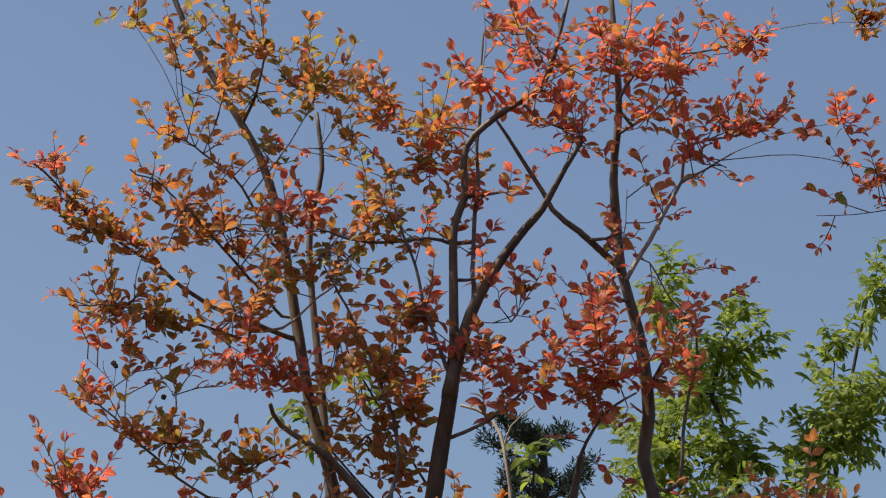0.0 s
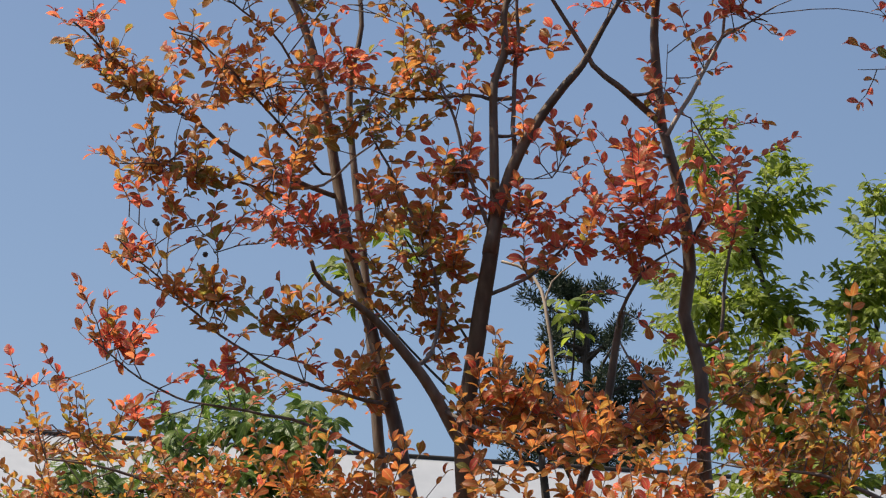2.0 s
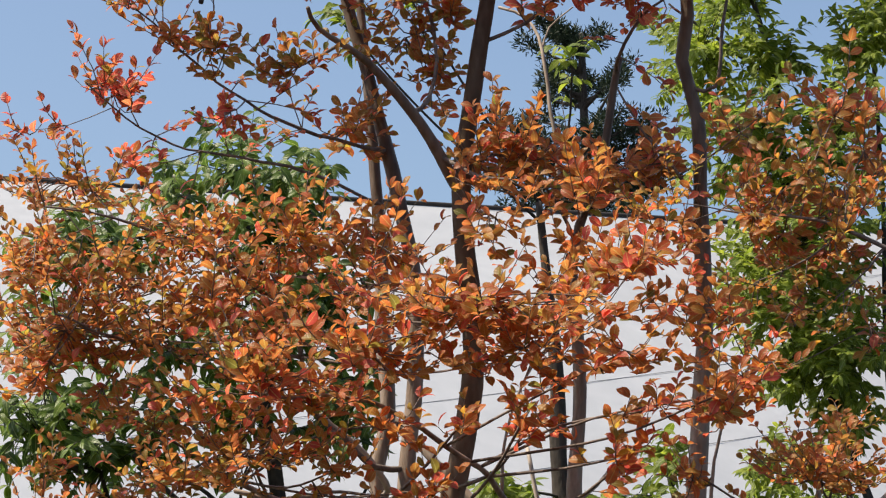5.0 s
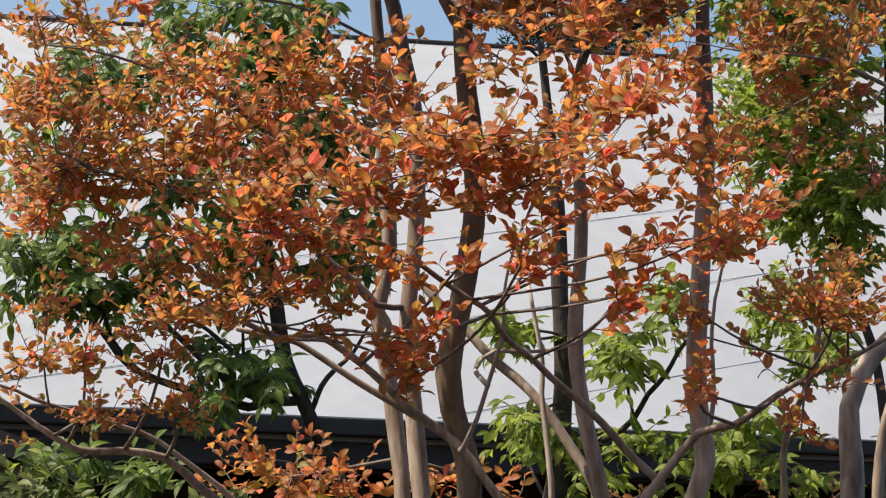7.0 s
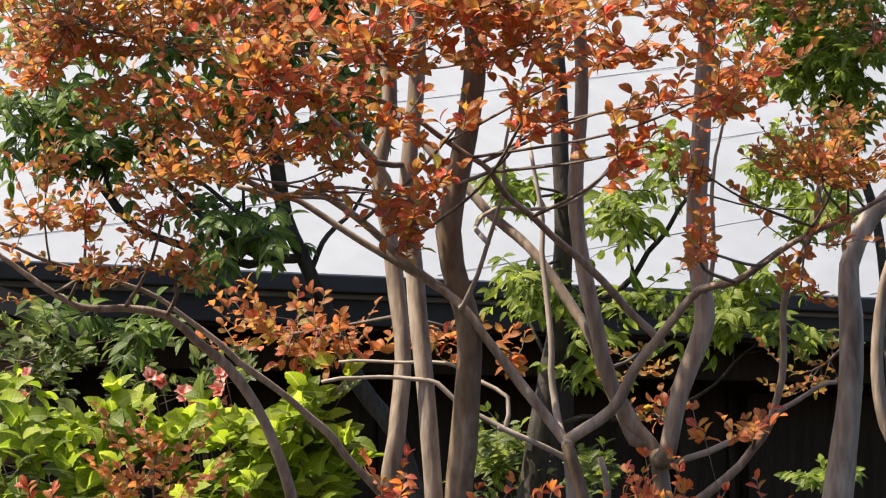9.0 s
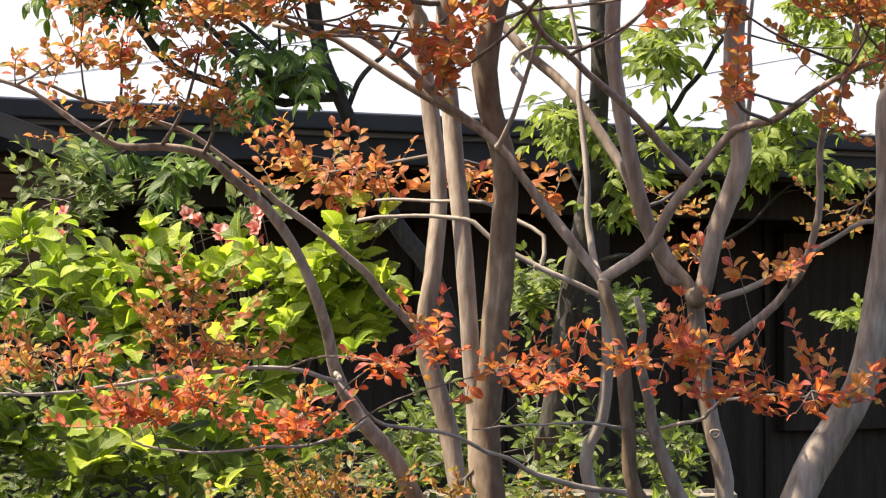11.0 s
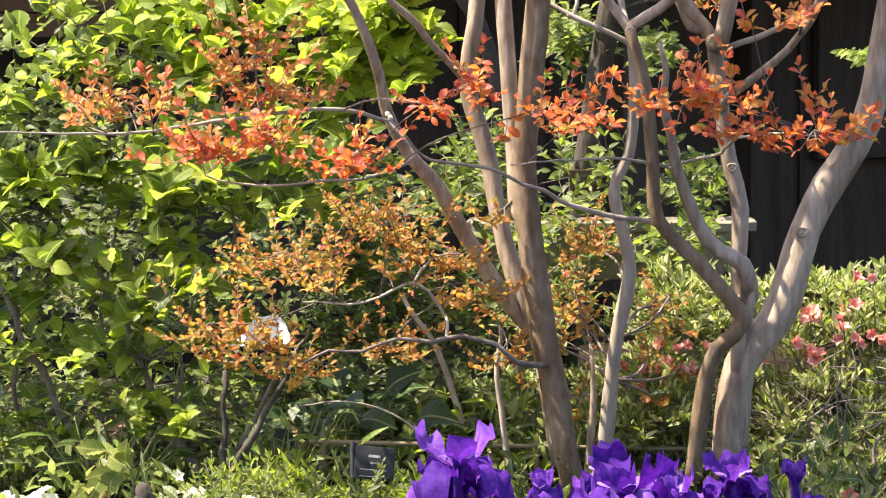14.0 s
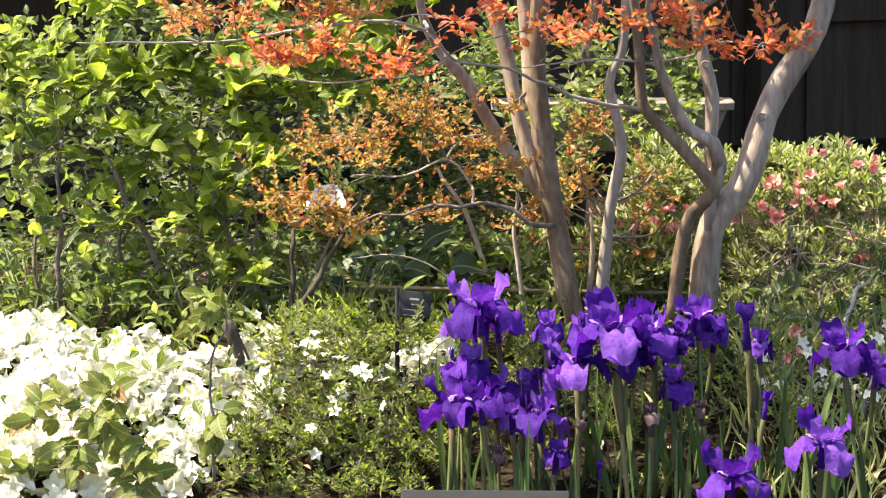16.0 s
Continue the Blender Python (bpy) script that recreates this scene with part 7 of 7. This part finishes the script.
fs.spray(-0.099, 4.95, 0.261, 0.069, 0.12, 0.069, 8, "pale")
fs.spray(0.125, 5.00, 0.309, 0.070, 0.12, 0.070, 8, "pale")
fs.spray(0.349, 5.00, 0.339, 0.070, 0.12, 0.070, 8, "pale")
fs.spray(0.573, 5.00, 0.369, 0.060, 0.12, 0.080, 8, "pale")
fs.spray(0.741, 5.00, 0.312, 0.050, 0.12, 0.080, 7, "pale")
fs.spray(0.179, 4.80, 0.209, 0.077, 0.12, 0.038, 7, "pale")
fs.spray(0.493, 4.80, 0.225, 0.077, 0.12, 0.038, 7, "pale")
fs.spray(0.339, 5.10, 0.204, 0.071, 0.12, 0.051, 8, "maple")
fs.spray(0.498, 5.15, 0.224, 0.072, 0.12, 0.062, 8, "maple")
fs.spray(0.669, 5.15, 0.210, 0.072, 0.12, 0.062, 8, "maple")
fs.spray(0.766, 5.10, 0.134, 0.051, 0.12, 0.041, 7, "maple")
fs.spray(0.621, 5.30, 0.417, 0.074, 0.12, 0.053, 7, "maple")
fs.spray(0.767, 5.30, 0.344, 0.064, 0.12, 0.064, 7, "maple")
fs.spray(0.096, 5.10, 0.159, 0.071, 0.12, 0.041, 7, "maple")
fs.spray(-0.133, 5.10, 0.143, 0.071, 0.12, 0.041, 7, "maple")
fs.spray(-0.572, 5.20, 0.445, 0.073, 0.12, 0.031, 6, "maple")
fs.finish()


def ground_cover():
    """Low mixed leaves and grass over the soil of the bed."""
    root = thing("ground_cover", "low ferny ground cover and grass under the shrubs", "ground cover", kind="stuff", at=(0, 5.5, 0.4))
    rng = random.Random(65)
    leaves, blades = Leaves(LEAF_SMALL), Leaves(leaf_shape(0.045, 0.3, 0.5, 0.6, 4))
    for i in range(13000):
        x, y = rng.uniform(-2.2, 2.2), rng.uniform(4.5, 8.5) if i % 2 else rng.uniform(4.55, 6.2)
        lush = max(0.08, 0.45 + 0.9 * noise.noise(Vector((x * 2.6, y * 2.6, 5))))
        if lush < 0.2 and rng.random() < 0.6:
            continue
        if y < 5.25 and x > -0.85:
            continue
        at = Vector((x, y, ground_height(x, y) + rng.random() ** 1.5 * 0.22 * lush))
        leaves.add(at, rand_unit(rng) + UP * 0.35, UP + rand_unit(rng) * 0.6, rng.uniform(0.025, 0.06), 0 if rng.random() < 0.75 else 1)
    for _ in range(900):
        x, y = rng.uniform(-2.2, 2.2), rng.uniform(4.4, 8.0)
        at = Vector((x, y, ground_height(x, y)))
        blades.add(at, UP + rand_unit(rng) * 0.7, rand_unit(rng), rng.uniform(0.06, 0.18), 0 if x < 0.2 or rng.random() < 0.6 else 1)
    for _ in range(1500):
        x, y = rng.uniform(0.45, 1.5), rng.uniform(4.65, 5.7)
        at = Vector((x, y, ground_height(x, y)))
        blades.add(at, UP + rand_unit(rng) * 0.8, rand_unit(rng) - UP * 0.2, rng.uniform(0.05, 0.12), 1)
    for _ in range(5000):  # fallen leaves
        x, y = rng.uniform(-2.2, 2.2), rng.uniform(4.3, 7.0)
        leaves.add(Vector((x, y, ground_height(x, y) + 0.004)), rand_unit(rng) * 1.0 + Vector((0.01, 0, 0)), UP + rand_unit(rng) * 0.45, rng.uniform(0.02, 0.045), 2)
    leaves.build("foliage", [L_SHRUB, L_MAPLE, L_LITTER], root)
    blades.build("grass", [L_SHRUB, L_PALE], root)


ground_cover()


LEAF_BROAD = leaf_shape(0.34, 0.25, 0.6, 0.75, 9, (), 0.8, 0.012)
LEAF_SASA = leaf_shape(0.1, 0.2, 0.35, 0.7, 6)


def leaf_clump(name, label, category, shape, mats, centre, count, spread, size, seed, lean=0.9):
    """Leaves on short stalks, arching out of one crown; each leaf is a part."""
    x, y = centre
    root = thing(name, label, category, at=(x, y, ground_height(x, y)))
    rng = random.Random(seed)
    leaves = Leaves(shape)
    v, f = [], []
    for _ in range(count):
        a, r = rng.uniform(0, 2 * math.pi), spread * math.sqrt(rng.random())
        foot = Vector((x + 0.4 * r * math.cos(a), y + 0.4 * r * math.sin(a), ground_height(x, y) - 0.01))
        top = Vector((x + r * math.cos(a), y + r * math.sin(a), ground_height(x, y) + rng.uniform(0.04, 0.2)))
        sv, sf = tube([foot, foot.lerp(top, 0.5) + Vector((0, 0, 0.02)), top], 0.0022, 0.0015, 5)
        b = len(v)
        v += sv
        f += [tuple(i + b for i in q) for q in sf]
        out = Vector((math.cos(a), math.sin(a), 0)) * lean + rand_unit(rng) * 0.5 + UP * 0.3
        leaves.add(top, out, UP * 0.8 + Vector((-0.2, -0.6, 0)) + rand_unit(rng) * 0.4, size * rng.uniform(0.65, 1.2), rng.randrange(len(mats)))
    tagged(mesh_object("stalk_work", v, f, STALK, root), kind="stuff")
    leaves.add((x, y, ground_height(x, y) + 0.05), UP, rand_unit(rng), size * 0.6)
    leaves.build("foliage", mats, root, singles=count)


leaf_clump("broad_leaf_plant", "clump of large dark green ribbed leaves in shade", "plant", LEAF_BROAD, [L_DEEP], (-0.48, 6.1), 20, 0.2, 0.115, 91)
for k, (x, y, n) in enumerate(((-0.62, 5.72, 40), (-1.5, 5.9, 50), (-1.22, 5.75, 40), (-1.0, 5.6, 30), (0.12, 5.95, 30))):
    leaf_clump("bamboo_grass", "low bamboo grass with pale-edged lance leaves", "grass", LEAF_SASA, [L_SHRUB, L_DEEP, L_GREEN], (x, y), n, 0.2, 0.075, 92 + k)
fern = Plant(thing("fern_plant", "yellow-green feathery plant at the edge of the bed", "plant", at=(-0.56, 5.35, 0.4)),
             STALK, STALK, LEAF_NARROW, [L_MAPLE, L_LIME], 0.045, 0.014, 0.5, 97, 0.14, dense=2.0, wide=1.4, flat=0.6, rise=0.3)
for x, y, z in ((-0.585, 5.35, 0.525), (-0.5, 5.35, 0.5), (-0.66, 5.42, 0.53), (-0.42, 5.35, 0.5), (-0.3, 5.3, 0.5)):
    fern.spray(x, y, z, 0.07, 0.1, 0.04, 7, "low")
fern.finish()
stub = thing("cut_stem", "short thick greenish-brown cut stem among the shrubs", "stump", at=(-0.8, 5.25, 0.38))
mesh_object("stem", *tube(curve_points([(-0.815, 5.25, 0.38), (-0.828, 5.25, 0.444), (-0.846, 5.25, 0.487), (-0.864, 5.25, 0.535)], 0.03), 0.021, 0.018, 12, 0.3), DARKBARK, stub)


# ---- irises ----
def iris(name, label, size, seed, opened=1.0, petal=P_VIOLET):
    """An iris on its stalk; the flower's centre lies at the origin."""
    rng = random.Random(seed)
    root = thing(name, label, "iris", "violet irises")
    v, f = tube(curve_points([(0.012, 0, -0.85), (0.0, 0.01, -0.45), (0, 0, -0.03)], 0.08), 0.0055, 0.0045, 8)
    mesh_object("stalk", v, f, STALK, root)
    v, f = tube(curve_points([(0.004, 0.004, -0.19), (0.003, 0, -0.12), (0, 0, -0.045)], 0.03), 0.006, 0.008, 8, 0.3)
    mesh_object("sheath", v, f, SHEATH, root, "papery brown-green sheath")
    flower = mesh_object("flower", *tube([Vector((0, 0, -0.05)), Vector((0, 0, -0.02)), Vector((0, 0, 0.02))], 0.009, 0.006, 8), petal, root)
    for k in range(3):
        a = k * 2 * math.pi / 3 + rng.uniform(-0.2, 0.2)
        if opened > 0.3:
            drop = rng.uniform(0.6, 1.25)
            path = [(0.0, 0.0), (0.18 * opened, 0.1), (0.36 * opened, 0.11), (0.53 * opened, 0.02), (0.64 * opened, -0.14 * drop), (0.68 * opened, -0.34 * drop)]
            v, f = petal_grid([(o * size, z * size) for o, z in path], lambda t: size * blade_width(t, 0.06, 0.31, 0.64), -0.12, 13, 0.58, seed * 7 + k)
            mesh_object("fall_petal", turned(v, a, rng.uniform(-0.2, 0.25)), f, petal, flower)
            path = [(0.0, 0.0), (0.1 * opened, 0.1), (0.24 * opened, 0.15), (0.34 * opened, 0.17)]
            v, f = petal_grid([(o * size, z * size) for o, z in path], lambda t: size * (0.05 + 0.05 * math.sin(math.pi * t)), -0.4, 4, 0.2, seed * 5 + k)
            mesh_object("style_arm", turned([q + Vector((0, 0, 0.008)) for q in v], a), f, P_LILAC, flower)
        lean = rng.uniform(0.6, 2.0) * opened
        path = [(0.0, 0.0), (0.12 * lean, 0.13), (0.22 * lean, 0.26), (0.29 * lean, 0.37), (0.3 * lean, 0.47)]
        v, f = petal_grid([(o * size, z * size) for o, z in path], lambda t: size * blade_width(t, 0.05, 0.23, 0.62), 0.35, 12, 0.55, seed * 3 + k)
        mesh_object("standard_petal", turned(v, a + math.pi / 3, rng.uniform(-0.2, 0.2)), f, petal, flower)
    return root


IRISES = [iris("iris_flower", "violet iris in full bloom on a green stalk", 0.125, 71), iris("iris_flower", "violet iris with ruffled drooping petals", 0.125, 72, 0.85),
          iris("iris_flower", "violet iris half furled on its stalk", 0.11, 73, 0.55), iris("iris_flower", "tight violet iris bud", 0.085, 74, 0.18), iris("iris_flower", "withered brown iris bloom on its stalk", 0.06, 77, 0.5, P_DRY)]
SPOTS = [
    (0, *(-0.185, 4.700, 0.653), 1.2), (1, *(-0.149, 4.800, 0.604), 0.9), (2, *(-0.026, 4.700, 0.606), 0.9), (0, *(0.130, 4.600, 0.615), 1.25), (1, *(0.224, 4.700, 0.593), 1.0),
    (0, *(0.333, 4.750, 0.620), 0.9), (3, *(0.445, 4.700, 0.621), 1.2), (2, *(0.481, 4.750, 0.559), 0.8), (0, *(0.663, 4.600, 0.570), 1.0), (0, *(-0.248, 4.600, 0.439), 1.0),
    (2, *(-0.203, 4.650, 0.525), 1.0), (1, *(-0.150, 4.650, 0.458), 1.0), (1, *(-0.042, 4.600, 0.406), 1.0), (0, *(0.044, 4.600, 0.535), 1.0), (2, *(0.277, 4.650, 0.473), 1.0),
    (3, *(0.490, 4.650, 0.440), 0.75), (0, *(0.612, 4.500, 0.369), 1.05), (0, *(0.402, 4.450, 0.298), 1.1), (2, *(-0.001, 4.550, 0.329), 0.8), (3, *(0.100, 4.600, 0.292), 0.5),
    (1, *(0.752, 4.700, 0.513), 0.9), (2, *(-0.085, 4.700, 0.463), 0.9), (1, *(-0.228, 4.750, 0.611), 0.8), (1, *(0.077, 4.700, 0.586), 0.9), (0, *(0.164, 4.650, 0.560), 0.9),
    (1, *(-0.179, 4.550, 0.449), 0.9), (1, *(-0.004, 4.700, 0.504), 0.8), (2, *(0.375, 4.800, 0.578), 0.8), (1, *(0.252, 4.750, 0.551), 0.8), (2, *(-0.108, 4.600, 0.413), 0.8), (1, *(0.193, 4.850, 0.604), 0.85), (0, *(0.097, 4.850, 0.617), 0.85), (2, *(0.291, 4.700, 0.586), 0.75), (1, *(-0.235, 4.750, 0.501), 0.8), (0, *(-0.059, 4.750, 0.426), 0.75),
    (4, *(0.219, 4.600, 0.421), 1.0), (4, *(0.337, 4.650, 0.426), 0.8), (4, *(0.055, 4.600, 0.407), 0.8), (4, *(-0.140, 4.550, 0.335), 0.9)]
rng = random.Random(75)
for i, (kind, x, y, z, s) in enumerate(SPOTS):
    m = pose(x, y, z, rng.uniform(-9, 9), rng.uniform(-9, 9), rng.uniform(0, 360)) @ Matrix.Diagonal((s, s, s, 1))
    first = [q[0] for q in SPOTS].index(kind) == i
    if first:
        IRISES[kind].matrix_basis = m
    else:
        made = copy_thing(IRISES[kind], m)
        made.matrix_basis = m


def iris_blades():
    root = thing("iris_clump", "clump of upright green iris blades", "iris leaves", at=(0.05, 4.65, 0.15))
    rng = random.Random(76)
    v, f = leaf_shape(0.022, 0.2, 0.12, 0.55, 6)
    me = bpy.data.meshes.new("blade")
    me.from_pydata([tuple(q) for q in v], [], f)
    me.materials.append(L_BLADE)
    for _ in range(80):
        x, y = rng.uniform(-0.3, 0.75), rng.uniform(4.4, 4.85)
        d = (UP + rand_unit(rng) * 0.22).normalized()
        ob = new("blade", me)
        ob.parent, ob.matrix_parent_inverse = root, root.matrix_basis.inverted()
        ob.matrix_basis = Matrix.Translation((x, y, ground_height(x, y) - 0.02)) @ d.to_track_quat("Y", "Z").to_matrix().to_4x4() @ Matrix.Rotation(rng.uniform(0, 6.3), 4, "Y") @ Matrix.Diagonal((1, rng.uniform(0.2, 0.42), 1, 1)) @ Matrix.Diagonal((rng.uniform(0.3, 0.5), 1, 0.5, 1))


iris_blades()


# ---- made things ----
def bars(parent, centre, width, rows, turn, gap, ink=INK):
    """Unreadable print as plain pale bars."""
    for i, (w, h) in enumerate(rows):
        at = Vector(centre) + turn.to_3x3() @ Vector((0, -0.0052, -gap * i))
        part("print_bar", box(bmesh.new(), (width * w, 0.001, h), at, 0, turn), ink, parent)


def plant_label():
    at = Vector((-0.375, 5.200, 0.593))
    root = thing("plant_label", "small black plant label with pale print on a stake", "sign", at=(at.x - 0.05, 5.21, ground_height(at.x, 5.2)))
    t = Matrix.Rotation(radians(-14), 4, "X") @ Matrix.Rotation(radians(5), 4, "Y")
    part("plate", box(bmesh.new(), (0.082, 0.008, 0.068), at, 0.002, t), BLACK, root)
    bars(root, at + Vector((0, -0.001, 0.014)), 0.082, [(0.3, 0.005), (0.18, 0.003), (0.66, 0.0015), (0.66, 0.0015)], t, 0.014)
    v, f = tube([Vector((at.x - 0.048, 5.212, 0.3)), Vector((at.x - 0.047, 5.212, 0.5)), Vector((at.x - 0.046, 5.212, at.z + 0.04))], 0.006, 0.006, 8)
    mesh_object("stake", v, f, BLACK, root)
    v, f = tube([Vector((at.x + 0.01, 5.215, 0.3)), Vector((at.x + 0.01, 5.215, 0.45)), Vector((at.x + 0.01, 5.215, at.z - 0.02))], 0.0025, 0.0025, 6)
    mesh_object("stake", v, f, BLACK, root)


def name_board():
    a, b = Vector((-0.348, 4.300, 0.301)), Vector((0.032, 4.300, 0.303))
    c = (a + b) / 2
    root = thing("name_board", "grey-green plant name board on two legs before the irises", "sign", at=(c.x, 4.3, ground_height(c.x, 4.3)))
    t = Matrix.Rotation(radians(-35), 4, "X")
    part("panel", box(bmesh.new(), (b.x - a.x, 0.014, 0.2), c + Vector((0, -0.055, -0.083)), 0.003, t), BLACK, root)
    for s in (-1, 1):
        v, f = tube([Vector((c.x + s * 0.13, 4.27, -0.03)), Vector((c.x + s * 0.13, 4.27, 0.08)), Vector((c.x + s * 0.13, 4.26, c.z - 0.09))], 0.008, 0.008, 8)
        mesh_object("leg", v, f, BLACK, root)


def stone_basin():
    """A long shallow trough with a flat rim on two stone blocks."""
    x0, x1, y, top = -0.24, 0.505, 6.78, 1.0
    cx, half = (x0 + x1) / 2, (x1 - x0) / 2
    root = thing("stone_basin", "long pale stone trough with a flat rim on blocks", "basin", at=(cx, y, 0.4))

    def shell(name, rings, label):
        bm = bmesh.new()
        loops = []
        for w, d, z in rings:
            ring = []
            for k in range(40):
                a = 2 * math.pi * k / 40
                c, t = math.cos(a), math.sin(a)
                ring.append(bm.verts.new((cx + w * math.copysign(abs(c) ** 0.3, c), y + d * math.copysign(abs(t) ** 0.3, t), z + 0.003 * noise.noise(Vector((a * 3, z * 9, 0))))))
            loops.append(ring)
        for p, q in zip(loops, loops[1:]):
            for k in range(40):
                bm.faces.new((p[k], p[(k + 1) % 40], q[(k + 1) % 40], q[k]))
        bm.faces.new(loops[0][::-1])
        bm.faces.new(loops[-1])
        part(name, bm, STONE, root, label)

    shell("trough", [(half - 0.09, 0.08, top - 0.15), (half - 0.045, 0.09, top - 0.09), (half - 0.02, 0.1, top - 0.026)], "tapered trough body")
    shell("rim", [(half, 0.115, top - 0.025), (half + 0.002, 0.117, top - 0.004), (half - 0.003, 0.113, top), (half - 0.03, 0.085, top), (half - 0.04, 0.075, top - 0.018)], "flat worn rim")
    for s in (-1, 1):
        part("block", box(bmesh.new(), (0.12, 0.14, 0.52), (cx + s * 0.2, y + 0.02, 0.588), 0.012), STONE, root)


def plastic_sheet():
    at = Vector((-0.655, 5.66, 0.822))
    root = thing("plastic_sheet", "crumpled white plastic sheet caught among the shrubs", "sheet", at=(at.x, 5.66, 0.45))
    v, f = [], []
    for j in range(9):
        for i in range(11):
            u, w = i / 10 - 0.5, j / 8
            q = Vector((u * (0.14 - 0.09 * w) + 0.016 * w, 0.03 * (w - 0.5), w * 0.062 - 0.031))
            v.append(at + q + 0.007 * Vector((noise.noise(q * 40), noise.noise(q * 40 + Vector((5, 0, 0))), noise.noise(q * 40 + Vector((0, 7, 0))))))
    for j in range(8):
        for i in range(10):
            a = j * 11 + i
            f.append((a, a + 1, a + 12, a + 11))
    ob = mesh_object("sheet", v, f, SHEET, root, smooth=False)
    ob.modifiers.new("thickness", "SOLIDIFY").thickness = 0.001


def rail():
    a, b = Vector((-0.560, 5.750, 0.561)), Vector((0.897, 5.950, 0.517))
    root = thing("bamboo_rail", "thin weathered bamboo rail along the bed", "rail", at=(a.x, a.y, 0.45))
    v, f = tube(curve_points([a, a.lerp(b, 0.3) - Vector((0, 0, 0.004)), a.lerp(b, 0.7) - Vector((0, 0, 0.006)), b], 0.1), 0.0055, 0.0045, 8, 0.1)
    mesh_object("pole", v, f, BAMBOO, root)
    for t in (0.02, 0.35, 0.68, 0.98):
        q = a.lerp(b, t)
        v, f = tube([Vector((q.x, q.y + 0.011, 0.36)), Vector((q.x, q.y + 0.011, 0.5)), Vector((q.x, q.y + 0.011, q.z + 0.02))], 0.006, 0.006, 8)
        mesh_object("stake", v, f, BAMBOO, root)


def tree_board():
    at = Vector((0.068, 6.720, 1.096))
    root = thing("notice_board", "small dark board with faint print on the tree trunk", "sign", at=(at.x, 6.75, at.z))
    part("plate", box(bmesh.new(), (0.085, 0.01, 0.07), at, 0.002), WALL, root)
    bars(root, at + Vector((0, -0.001, 0.02)), 0.085, [(0.3, 0.006), (0.75, 0.0015), (0.75, 0.0015)], Matrix(), 0.012, FAINT)


plant_label()
tree_board()
name_board()
stone_basin()
plastic_sheet()
rail()
